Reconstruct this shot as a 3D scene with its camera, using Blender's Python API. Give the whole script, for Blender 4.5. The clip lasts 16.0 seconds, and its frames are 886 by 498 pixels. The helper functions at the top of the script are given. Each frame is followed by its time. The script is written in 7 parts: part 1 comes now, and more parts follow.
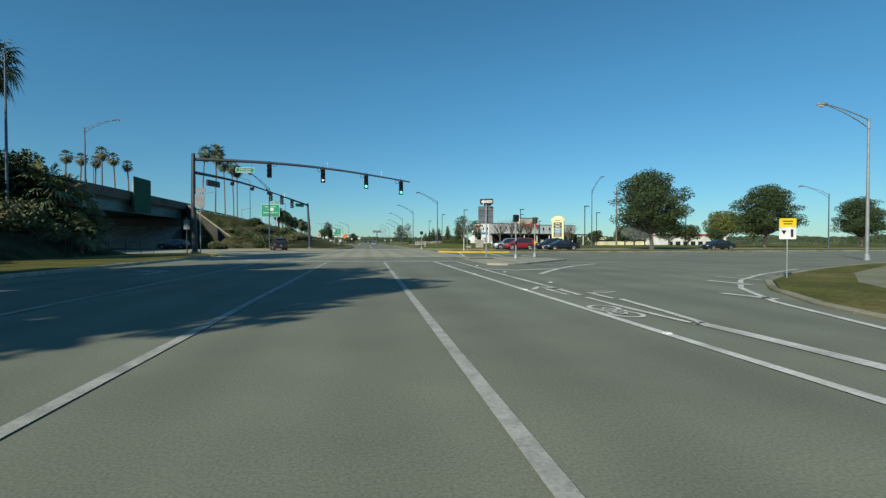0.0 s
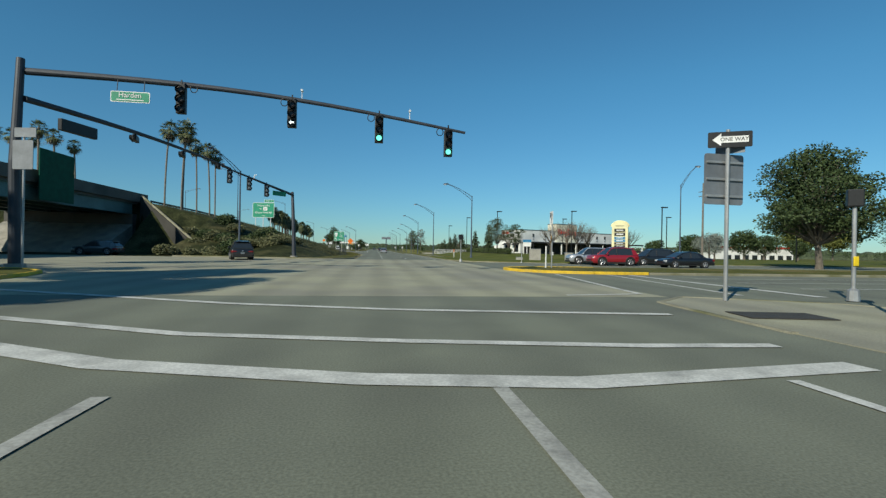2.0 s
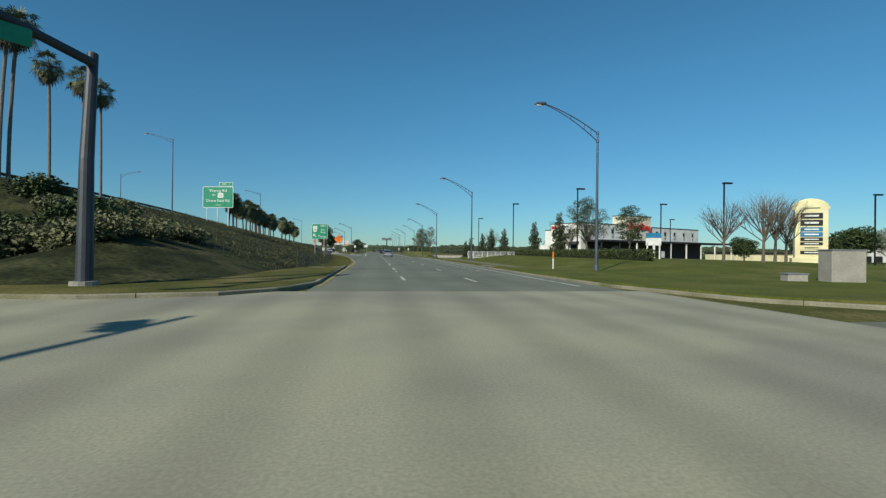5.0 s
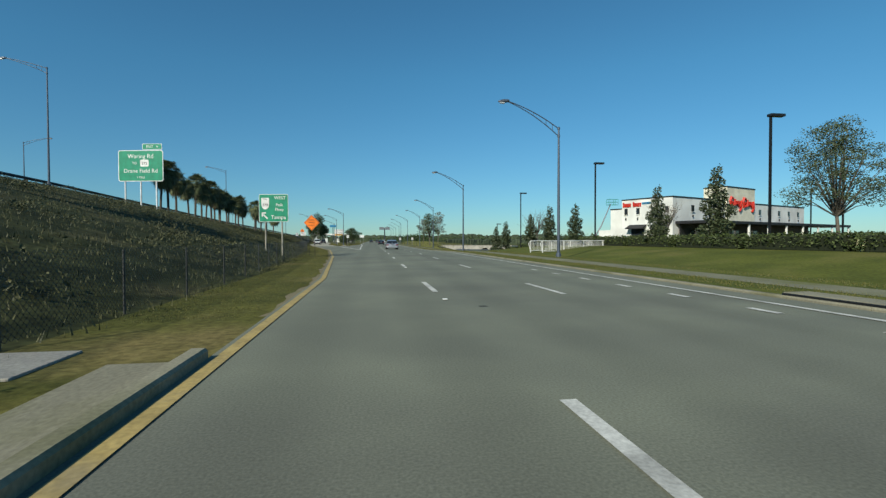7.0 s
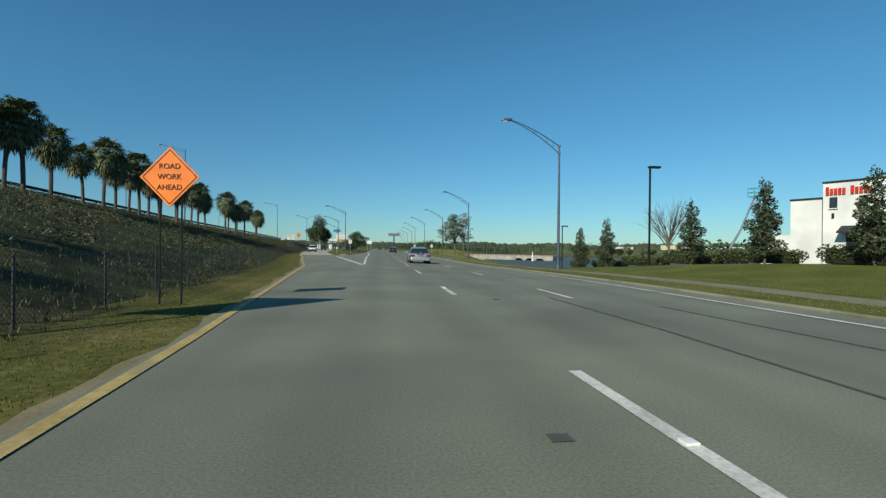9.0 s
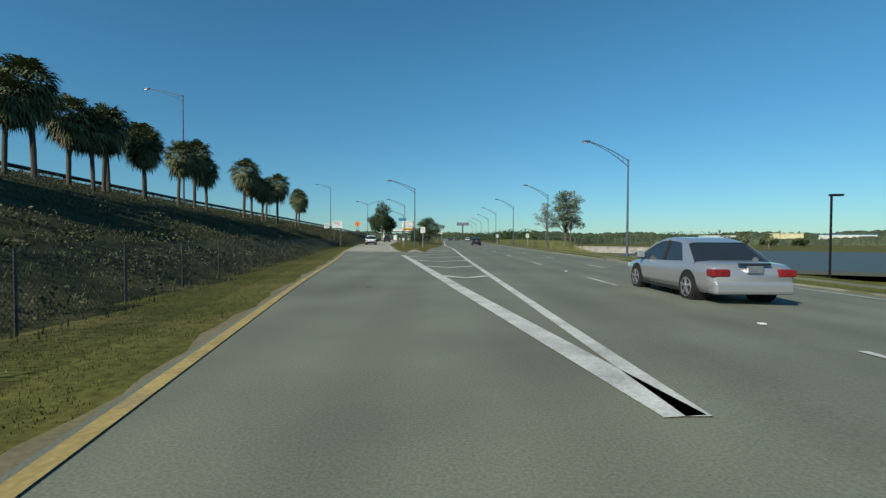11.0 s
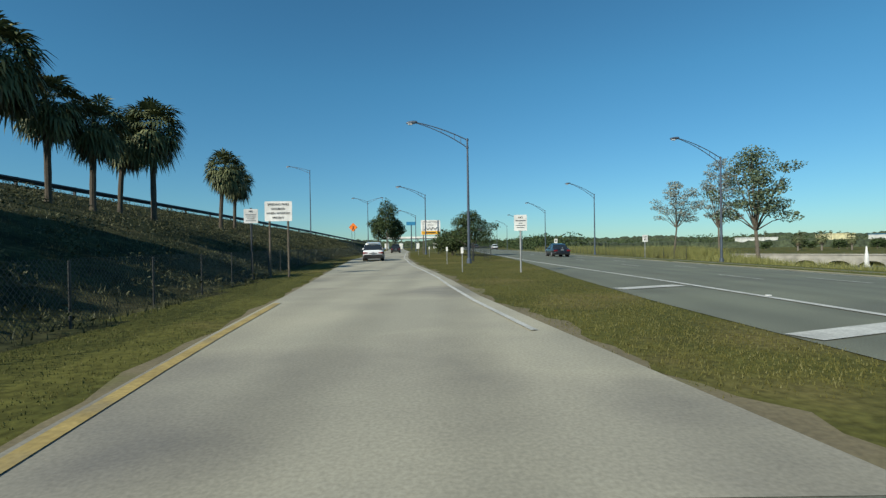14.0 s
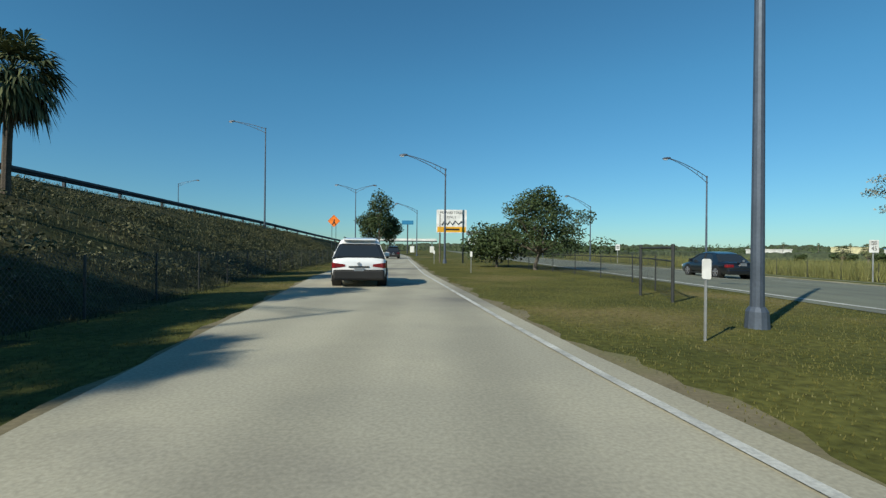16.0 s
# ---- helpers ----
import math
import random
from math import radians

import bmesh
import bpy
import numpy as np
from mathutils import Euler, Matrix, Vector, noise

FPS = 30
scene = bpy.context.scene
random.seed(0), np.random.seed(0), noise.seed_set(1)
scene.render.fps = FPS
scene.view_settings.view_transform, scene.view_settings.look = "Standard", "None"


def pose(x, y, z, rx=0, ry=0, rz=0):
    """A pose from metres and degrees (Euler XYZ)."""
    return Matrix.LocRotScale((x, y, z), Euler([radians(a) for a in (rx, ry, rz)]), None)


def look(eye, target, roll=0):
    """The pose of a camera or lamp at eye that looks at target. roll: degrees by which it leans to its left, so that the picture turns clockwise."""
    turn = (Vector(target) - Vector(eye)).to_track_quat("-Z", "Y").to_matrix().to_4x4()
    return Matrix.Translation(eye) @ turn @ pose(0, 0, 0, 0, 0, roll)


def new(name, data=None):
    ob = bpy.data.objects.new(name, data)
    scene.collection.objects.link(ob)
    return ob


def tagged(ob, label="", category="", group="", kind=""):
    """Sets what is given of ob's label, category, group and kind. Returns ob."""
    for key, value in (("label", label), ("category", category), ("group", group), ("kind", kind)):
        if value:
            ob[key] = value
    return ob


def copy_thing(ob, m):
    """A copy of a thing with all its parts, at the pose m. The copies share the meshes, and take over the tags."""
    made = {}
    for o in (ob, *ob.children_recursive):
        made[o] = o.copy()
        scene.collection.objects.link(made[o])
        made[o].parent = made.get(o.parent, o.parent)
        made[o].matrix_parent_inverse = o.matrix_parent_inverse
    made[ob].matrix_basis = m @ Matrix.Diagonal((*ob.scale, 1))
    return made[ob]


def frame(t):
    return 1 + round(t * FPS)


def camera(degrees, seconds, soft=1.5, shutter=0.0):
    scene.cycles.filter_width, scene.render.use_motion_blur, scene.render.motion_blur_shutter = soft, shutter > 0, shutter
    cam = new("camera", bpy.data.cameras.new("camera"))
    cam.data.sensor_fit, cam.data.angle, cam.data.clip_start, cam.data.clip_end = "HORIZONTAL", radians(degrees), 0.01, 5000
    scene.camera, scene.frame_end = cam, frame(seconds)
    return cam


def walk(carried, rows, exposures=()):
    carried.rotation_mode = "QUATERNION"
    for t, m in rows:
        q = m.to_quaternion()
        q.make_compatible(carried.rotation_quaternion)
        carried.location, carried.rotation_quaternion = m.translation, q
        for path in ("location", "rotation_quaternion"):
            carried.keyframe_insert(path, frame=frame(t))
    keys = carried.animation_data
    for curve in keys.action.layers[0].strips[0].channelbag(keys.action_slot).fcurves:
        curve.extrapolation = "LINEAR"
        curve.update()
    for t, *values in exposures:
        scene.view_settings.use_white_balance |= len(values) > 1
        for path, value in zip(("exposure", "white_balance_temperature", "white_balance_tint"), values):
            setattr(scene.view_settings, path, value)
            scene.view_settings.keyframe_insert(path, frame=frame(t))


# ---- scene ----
# ---- camera and its way ----
cam = camera(86.05, 16.0, soft=1.35, shutter=0.0)
walk(cam, [
    (0.0, pose(0.000, 0.000, 1.30, 89.040, 0.042, -9.017)),
    (0.5, pose(0.003, 6.020, 1.30, 89.251, -0.070, -8.783)),
    (1.0, pose(-0.008, 12.304, 1.30, 89.445, -0.115, -8.400)),
    (1.5, pose(-0.095, 18.720, 1.30, 89.659, -0.565, -8.118)),
    (2.0, pose(-0.181, 25.058, 1.30, 90.023, -1.000, -8.023)),
    (2.5, pose(-0.263, 31.456, 1.30, 90.382, -1.285, -8.007)),
    (3.0, pose(-0.371, 37.965, 1.30, 90.401, -1.545, -8.118)),
    (3.5, pose(-0.475, 44.631, 1.30, 90.610, -1.510, -8.052)),
    (4.0, pose(-0.496, 51.364, 1.30, 90.959, -1.624, -8.102)),
    (4.5, pose(-0.569, 58.140, 1.30, 89.922, -1.203, -7.952)),
    (5.0, pose(-0.658, 64.988, 1.30, 90.196, -0.657, -8.112)),
    (5.5, pose(-0.732, 72.060, 1.30, 90.612, -0.525, -8.253)),
    (6.0, pose(-0.797, 79.507, 1.30, 90.555, -0.588, -8.311)),
    (6.5, pose(-0.857, 87.373, 1.30, 89.049, 0.320, -8.418)),
    (7.0, pose(-0.954, 95.453, 1.30, 88.911, 0.171, -8.486)),
    (7.5, pose(-1.030, 103.454, 1.30, 89.118, -0.509, -8.339)),
    (8.0, pose(-1.152, 111.354, 1.30, 89.077, -0.635, -8.300)),
    (8.5, pose(-1.301, 119.103, 1.30, 89.416, -0.615, -8.182)),
    (9.0, pose(-1.454, 126.886, 1.30, 89.841, -0.543, -7.573)),
    (9.5, pose(-1.786, 134.804, 1.30, 89.214, -0.201, -5.568)),
    (10.0, pose(-2.414, 142.814, 1.30, 88.861, -0.025, -3.233)),
    (10.5, pose(-3.335, 150.794, 1.30, 88.641, -0.021, -1.250)),
    (11.0, pose(-4.459, 158.587, 1.30, 88.630, -0.167, 0.079)),
    (11.5, pose(-5.616, 166.044, 1.30, 88.963, -0.473, 0.275)),
    (12.0, pose(-6.687, 173.060, 1.30, 89.251, -0.322, 0.286)),
    (12.5, pose(-7.721, 179.673, 1.30, 89.403, -0.012, 0.309)),
    (13.0, pose(-8.747, 186.141, 1.30, 89.544, 0.457, 0.340)),
    (13.5, pose(-9.748, 192.542, 1.30, 89.544, 0.775, 0.368)),
    (14.0, pose(-10.730, 198.902, 1.30, 89.575, 0.895, 0.236)),
    (14.5, pose(-11.699, 205.351, 1.30, 89.626, 0.828, 0.056)),
    (15.0, pose(-12.720, 211.980, 1.30, 89.681, 0.503, -0.255)),
    (15.5, pose(-13.772, 218.607, 1.30, 89.928, -0.023, -0.645)),
    (16.0, pose(-14.612, 225.072, 1.30, 90.060, -0.549, -1.081)),
], ((0.0, 0.02), (1.5, -0.03), (3.0, -0.12), (4.2, -0.15), (6.3, -0.02), (9.0, 0.0), (11.5, 0.03), (16.0, 0.05)))

# ---- light ----
SUN_ELEVATION, SUN_FROM = 33.0, 227.0
world = bpy.data.worlds.new("sky")
scene.world = world
world.use_nodes = True
_wn = world.node_tree.nodes
_sky = _wn.new("ShaderNodeTexSky")
_sky.sky_type = "NISHITA"
_sky.sun_disc = False
_sky.sun_elevation = radians(SUN_ELEVATION)
_sky.sun_rotation = radians(90 - SUN_FROM)
_sky.air_density, _sky.dust_density, _sky.ozone_density = 1.0, 0.05, 3.0
_wn["Background"].inputs["Strength"].default_value = 0.10
_tint = _wn.new("ShaderNodeMix")
_tint.data_type, _tint.blend_type = "RGBA", "MULTIPLY"
_tint.inputs["Factor"].default_value = 1.0
_tc = _wn.new("ShaderNodeTexCoord")
_sx = _wn.new("ShaderNodeSeparateXYZ")
_hz = _wn.new("ShaderNodeValToRGB")
_hz.color_ramp.elements[0].color, _hz.color_ramp.elements[1].color = (0.415, 0.68, 0.83, 1), (0.42, 0.92, 1.01, 1)
_hz.color_ramp.elements[0].position, _hz.color_ramp.elements[1].position = 0.0, 0.32
world.node_tree.links.new(_tc.outputs["Generated"], _sx.inputs[0])
world.node_tree.links.new(_sx.outputs["Z"], _hz.inputs["Fac"])
world.node_tree.links.new(_hz.outputs["Color"], _tint.inputs[7])
world.node_tree.links.new(_sky.outputs["Color"], _tint.inputs[6])
world.node_tree.links.new(_tint.outputs[2], _wn["Background"].inputs["Color"])
_sl = bpy.data.lights.new("sun", "SUN")
_sl.energy, _sl.angle, _sl.color = 5.0, radians(0.55), (1.0, 0.955, 0.80)
_so = new("sun", _sl)
_dir = Vector((math.cos(radians(SUN_FROM)) * math.cos(radians(SUN_ELEVATION)),
               math.sin(radians(SUN_FROM)) * math.cos(radians(SUN_ELEVATION)), math.sin(radians(SUN_ELEVATION))))
_so.matrix_world = look(_dir * 100, (0, 0, 0))


# ---- materials ----
def mat(name, base, rough=0.8, metal=0.0, second=None, scale=6.0, fine=60.0, fine_amt=0.25, bump=0.15,
        spec=0.4, stain=None, stain_scale=0.4, tracks=0.0):
    m = bpy.data.materials.new(name)
    m.use_nodes = True
    nt = m.node_tree
    bsdf = nt.nodes["Principled BSDF"]
    bsdf.inputs["Roughness"].default_value = rough
    bsdf.inputs["Metallic"].default_value = metal
    bsdf.inputs["Specular IOR Level"].default_value = spec
    co = nt.nodes.new("ShaderNodeTexCoord")

    def noise_at(s, detail=4.0):
        n = nt.nodes.new("ShaderNodeTexNoise")
        n.inputs["Scale"].default_value = s
        n.inputs["Detail"].default_value = detail
        nt.links.new(co.outputs["Object"], n.inputs["Vector"])
        return n

    def ramp(fac, a, b, lo=0.38, hi=0.62):
        r = nt.nodes.new("ShaderNodeValToRGB")
        r.color_ramp.elements[0].color, r.color_ramp.elements[1].color = (*a, 1), (*b, 1)
        r.color_ramp.elements[0].position, r.color_ramp.elements[1].position = lo, hi
        nt.links.new(fac, r.inputs["Fac"])
        return r.outputs["Color"]

    def mix(fac, a, b, kind="MIX"):
        x = nt.nodes.new("ShaderNodeMix")
        x.data_type, x.blend_type = "RGBA", kind
        if isinstance(fac, float):
            x.inputs["Factor"].default_value = fac
        else:
            nt.links.new(fac, x.inputs["Factor"])
        nt.links.new(a, x.inputs[6])
        nt.links.new(b, x.inputs[7])
        return x.outputs[2]

    big = noise_at(scale)
    second = second or tuple(c * 0.78 for c in base)
    col = ramp(big.outputs["Fac"], second, base)
    if stain:
        st = noise_at(stain_scale, 6.0)
        mask = ramp(st.outputs["Fac"], (0, 0, 0), (1, 1, 1), 0.52, 0.68)
        flat = nt.nodes.new("ShaderNodeRGB")
        flat.outputs[0].default_value = (*stain, 1)
        col = mix(mask, col, flat.outputs[0])
    small = noise_at(fine, 3.0)
    grain = ramp(small.outputs["Fac"], (1 - fine_amt,) * 3, (1 + fine_amt * 0.3,) * 3, 0.3, 0.7)
    col = mix(1.0, col, grain, "MULTIPLY")
    if tracks:
        wv = nt.nodes.new("ShaderNodeTexWave")
        wv.wave_type, wv.bands_direction = "BANDS", "X"
        wv.inputs["Scale"].default_value = 0.18
        wv.inputs["Distortion"].default_value = 1.2
        wv.inputs["Detail"].default_value = 3.0
        wv.inputs["Detail Scale"].default_value = 0.4
        nt.links.new(co.outputs["Object"], wv.inputs["Vector"])
        tone = ramp(wv.outputs["Fac"], (1 - tracks,) * 3, (1,) * 3, 0.05, 0.75)
        col = mix(1.0, col, tone, "MULTIPLY")
    nt.links.new(col, bsdf.inputs["Base Color"])
    if bump:
        b = nt.nodes.new("ShaderNodeBump")
        b.inputs["Strength"].default_value = bump
        b.inputs["Distance"].default_value = 0.02
        nt.links.new(small.outputs["Fac"], b.inputs["Height"])
        nt.links.new(b.outputs["Normal"], bsdf.inputs["Normal"])
    return m


def leaf_mat(name, dark, light, rough=0.6):
    m = bpy.data.materials.new(name)
    m.use_nodes = True
    nt = m.node_tree
    bsdf = nt.nodes["Principled BSDF"]
    bsdf.inputs["Roughness"].default_value = rough
    bsdf.inputs["Specular IOR Level"].default_value = 0.25
    geo = nt.nodes.new("ShaderNodeNewGeometry")
    r = nt.nodes.new("ShaderNodeValToRGB")
    r.color_ramp.elements[0].color, r.color_ramp.elements[1].color = (*dark, 1), (*light, 1)
    nt.links.new(geo.outputs["Random Per Island"], r.inputs["Fac"])
    nt.links.new(r.outputs["Color"], bsdf.inputs["Base Color"])
    return m


def glass_mat(name, tint=(0.02, 0.025, 0.03)):
    m = bpy.data.materials.new(name)
    m.use_nodes = True
    b = m.node_tree.nodes["Principled BSDF"]
    b.inputs["Base Color"].default_value = (*tint, 1)
    b.inputs["Roughness"].default_value = 0.06
    b.inputs["Specular IOR Level"].default_value = 0.8
    return m


def glow_mat(name, colour, strength):
    m = bpy.data.materials.new(name)
    m.use_nodes = True
    b = m.node_tree.nodes["Principled BSDF"]
    b.inputs["Base Color"].default_value = (*colour, 1)
    b.inputs["Emission Color"].default_value = (*colour, 1)
    b.inputs["Emission Strength"].default_value = strength
    return m


M = {
    "asphalt": mat("asphalt", (0.192, 0.204, 0.150), 0.9, second=(0.156, 0.166, 0.126), scale=0.35, fine=45, fine_amt=0.3, stain=(0.138, 0.144, 0.112), stain_scale=0.16, bump=0.12, tracks=0.11),
    "concrete_road": mat("concrete_road", (0.35, 0.34, 0.235), 0.9, second=(0.28, 0.27, 0.205), scale=0.3, fine=30, fine_amt=0.2, stain=(0.25, 0.24, 0.19), stain_scale=0.12, bump=0.08, tracks=0.15),
    "ramp_road": mat("ramp_road", (0.44, 0.41, 0.31), 0.9, second=(0.36, 0.34, 0.265), scale=0.4, fine=30, fine_amt=0.2, stain=(0.2, 0.19, 0.165), stain_scale=0.2, bump=0.08, tracks=0.12),
    "concrete": mat("concrete", (0.40, 0.38, 0.33), 0.9, scale=0.8, fine=25, stain=(0.25, 0.24, 0.21), stain_scale=0.6),
    # base darkened so the colour carries the shade of the bridge's sunless side
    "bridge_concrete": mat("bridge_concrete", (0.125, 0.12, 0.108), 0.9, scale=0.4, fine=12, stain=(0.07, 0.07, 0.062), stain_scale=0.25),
    # near-black base: shade below the bridges is put into this colour
    "wing_concrete": mat("shaded_concrete", (0.06, 0.058, 0.052), 0.9, scale=0.4, fine=12, stain=(0.035, 0.035, 0.032), stain_scale=0.3),
    "dark_palm_bark": mat("dark_palm_bark", (0.12, 0.10, 0.078), 0.95, scale=4, fine=20, fine_amt=0.5, bump=0.6),
    "old_kerb": mat("old_kerb_concrete", (0.27, 0.255, 0.18), 0.9, scale=0.9, fine=25, stain=(0.13, 0.13, 0.06), stain_scale=0.5),
    "worn_path": mat("worn_path", (0.21, 0.205, 0.125), 0.9, scale=0.5, fine=20, stain=(0.14, 0.145, 0.05), stain_scale=0.4),
    "hedge_core": mat("hedge_core", (0.022, 0.03, 0.011), 0.95, scale=2, fine=15, fine_amt=0.5),
    "sign_dark": mat("dull_green_sign", (0.004, 0.085, 0.05), 0.6, scale=1.5, fine=10, bump=0.0, spec=0.1),
    "girder": mat("girder_paint", (0.11, 0.21, 0.21), 0.6, scale=0.5, fine=8, stain=(0.08, 0.15, 0.15), stain_scale=0.4),
    "kerb": mat("kerb_concrete", (0.42, 0.39, 0.32), 0.9, scale=1.2, fine=25, stain=(0.24, 0.22, 0.18), stain_scale=0.9),
    "yellow": mat("yellow_kerb_paint", (0.72, 0.47, 0.03), 0.7, scale=2.0, fine=20, stain=(0.5, 0.34, 0.06), stain_scale=1.5),
    "yellow_line": mat("yellow_line_paint", (0.44, 0.33, 0.12), 0.8, scale=2.0, fine=20, stain=(0.3, 0.24, 0.12), stain_scale=1.5),
    "white_line": mat("white_line_paint", (0.62, 0.62, 0.57), 0.8, scale=2.0, fine=30, stain=(0.36, 0.36, 0.33), stain_scale=1.1),
    "worn_line": mat("worn_line_paint", (0.40, 0.40, 0.36), 0.85, scale=3.0, fine=30, stain=(0.22, 0.22, 0.2), stain_scale=1.6),
    "grass": mat("grass", (0.120, 0.118, 0.030), 0.95, second=(0.080, 0.085, 0.022), scale=0.5, fine=9, fine_amt=0.45, stain=(0.19, 0.155, 0.06), stain_scale=0.22, bump=0.6, spec=0.1),
    "lawn": mat("lawn", (0.118, 0.132, 0.026), 0.95, second=(0.085, 0.100, 0.021), scale=0.4, fine=9, fine_amt=0.35, stain=(0.145, 0.14, 0.042), stain_scale=0.2, bump=0.5, spec=0.1),
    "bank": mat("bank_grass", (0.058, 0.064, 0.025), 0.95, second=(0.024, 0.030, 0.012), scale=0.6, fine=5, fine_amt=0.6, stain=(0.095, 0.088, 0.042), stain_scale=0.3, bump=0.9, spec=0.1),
    "dirt": mat("dirt", (0.21, 0.175, 0.10), 0.95, scale=1.0, fine=20, stain=(0.16, 0.15, 0.06), stain_scale=0.7),
    "mulch": mat("mulch", (0.10, 0.075, 0.045), 0.95, scale=1.0, fine=20),
    "steel": mat("galvanised_steel", (0.42, 0.43, 0.43), 0.5, 0.6, scale=1.5, fine=20, fine_amt=0.1, bump=0.03),
    "dark_steel": mat("weathered_steel", (0.042, 0.05, 0.064), 0.55, 0.1, scale=1.5, fine=20, fine_amt=0.15, bump=0.03),
    "pole": mat("lamp_pole_aluminium", (0.10, 0.125, 0.165), 0.5, 0.4, scale=1.5, fine=20, fine_amt=0.15, bump=0.03),
    "black": mat("black_plastic", (0.012, 0.013, 0.014), 0.5, scale=3, fine=30, bump=0.03),
    "sign_green": mat("sign_green", (0.010, 0.27, 0.15), 0.45, scale=1.5, fine=10, fine_amt=0.08, bump=0.0),
    "sign_orange": mat("sign_orange", (0.95, 0.22, 0.015), 0.5, scale=1.5, fine=10, fine_amt=0.06, bump=0.0),
    "sign_white": mat("sign_white", (0.80, 0.80, 0.78), 0.5, scale=1.5, fine=10, fine_amt=0.06, bump=0.0),
    "sign_yellow": mat("sign_yellow", (0.85, 0.60, 0.02), 0.5, scale=1.5, fine=10, fine_amt=0.06, bump=0.0),
    "sign_back": mat("sign_back_aluminium", (0.22, 0.24, 0.26), 0.55, 0.4, scale=1.5, fine=10, fine_amt=0.1, bump=0.0),
    "ink": mat("sign_ink", (0.015, 0.015, 0.015), 0.5, scale=2, fine=10, bump=0.0),
    "red": mat("red_letter", (0.62, 0.035, 0.02), 0.45, scale=2, fine=10, bump=0.0),
    "blue": mat("blue_panel", (0.03, 0.22, 0.42), 0.45, scale=2, fine=10, bump=0.0),
    "stucco": mat("white_stucco", (0.78, 0.78, 0.74), 0.85, scale=0.4, fine=18, fine_amt=0.08, stain=(0.68, 0.68, 0.63), stain_scale=0.3, bump=0.1),
    "pale_cream": mat("pale_cream_stucco", (0.80, 0.76, 0.60), 0.85, scale=0.5, fine=18, fine_amt=0.1, bump=0.1),
    "cream": mat("cream_stucco", (0.80, 0.73, 0.44), 0.85, scale=0.5, fine=18, fine_amt=0.1, bump=0.1),
    "amber": mat("amber_sign", (0.80, 0.40, 0.02), 0.5, scale=1.5, fine=10, fine_amt=0.06, bump=0.0),
    "far_green": mat("far_foliage", (0.075, 0.095, 0.05), 0.95, second=(0.045, 0.06, 0.034), scale=0.15, fine=0.8, fine_amt=0.5, bump=0.0),
    "awning": mat("dark_awning", (0.02, 0.02, 0.022), 0.6, scale=2, fine=18),
    "bark": mat("bark", (0.17, 0.145, 0.115), 0.95, scale=3, fine=25, fine_amt=0.5, bump=0.6),
    "palm_bark": mat("palm_bark", (0.23, 0.20, 0.165), 0.95, scale=4, fine=20, fine_amt=0.5, bump=0.6),
    "oak_leaf": leaf_mat("oak_leaf", (0.022, 0.038, 0.014), (0.07, 0.10, 0.035)),
    "light_leaf": leaf_mat("light_leaf", (0.055, 0.08, 0.042), (0.145, 0.18, 0.105)),
    "grey_leaf": leaf_mat("grey_leaf", (0.11, 0.125, 0.105), (0.29, 0.32, 0.28)),
    "elm_leaf": leaf_mat("elm_leaf", (0.035, 0.05, 0.024), (0.10, 0.125, 0.062)),
    "magnolia_leaf": leaf_mat("magnolia_leaf", (0.025, 0.04, 0.018), (0.085, 0.10, 0.05), 0.4),
    "rust_leaf": leaf_mat("rust_leaf", (0.07, 0.085, 0.02), (0.17, 0.18, 0.045)),
    "frond": leaf_mat("palm_frond", (0.045, 0.06, 0.026), (0.17, 0.185, 0.085)),
    "dead_frond": leaf_mat("dead_palm_frond", (0.09, 0.075, 0.05), (0.2, 0.16, 0.10)),
    "shrub": leaf_mat("shrub_leaf", (0.06, 0.07, 0.032), (0.22, 0.22, 0.11)),
    "hedge": leaf_mat("hedge_leaf", (0.028, 0.045, 0.014), (0.085, 0.11, 0.035)),
    "reed": leaf_mat("reed_blade", (0.10, 0.115, 0.034), (0.25, 0.245, 0.085)),
    "blade": leaf_mat("grass_blade", (0.088, 0.088, 0.024), (0.128, 0.12, 0.036)),
    "bank_blade": leaf_mat("weed_blade", (0.030, 0.038, 0.015), (0.10, 0.10, 0.046)),
    "glass": glass_mat("dark_window_glass"),
    "chain": mat("chain_link_wire", (0.06, 0.065, 0.065), 0.6, 0.4, scale=2, fine=20),
    "tyre": mat("tyre_rubber", (0.018, 0.018, 0.018), 0.85, scale=4, fine=40),
    "rim": mat("alloy_rim", (0.5, 0.5, 0.52), 0.35, 0.8, scale=4, fine=40, bump=0.0),
    "lens_red": mat("tail_lamp_red", (0.22, 0.012, 0.016), 0.2, scale=4, fine=10, bump=0.0, spec=0.6),
    "lens_clear": mat("headlamp_lens", (0.6, 0.62, 0.64), 0.15, scale=4, fine=10, bump=0.0, spec=0.7),
    "trim": mat("dark_trim", (0.02, 0.02, 0.02), 0.6, scale=4, fine=30),
    "water": None,
    "green_on": glow_mat("green_signal", (0.16, 0.85, 0.62), 1.7),
    "arrow_on": glow_mat("arrow_signal", (0.75, 0.85, 0.85), 1.1),
    "lamp_off": mat("dark_lens", (0.03, 0.02, 0.02), 0.3, scale=4, fine=10, bump=0.0),
}
_w = bpy.data.materials.new("pond_water")
_w.use_nodes = True
_b = _w.node_tree.nodes["Principled BSDF"]
_b.inputs["Base Color"].default_value = (0.06, 0.068, 0.06, 1)
_b.inputs["Roughness"].default_value = 0.5
_b.inputs["Specular IOR Level"].default_value = 0.2
_n = _w.node_tree.nodes.new("ShaderNodeTexNoise")
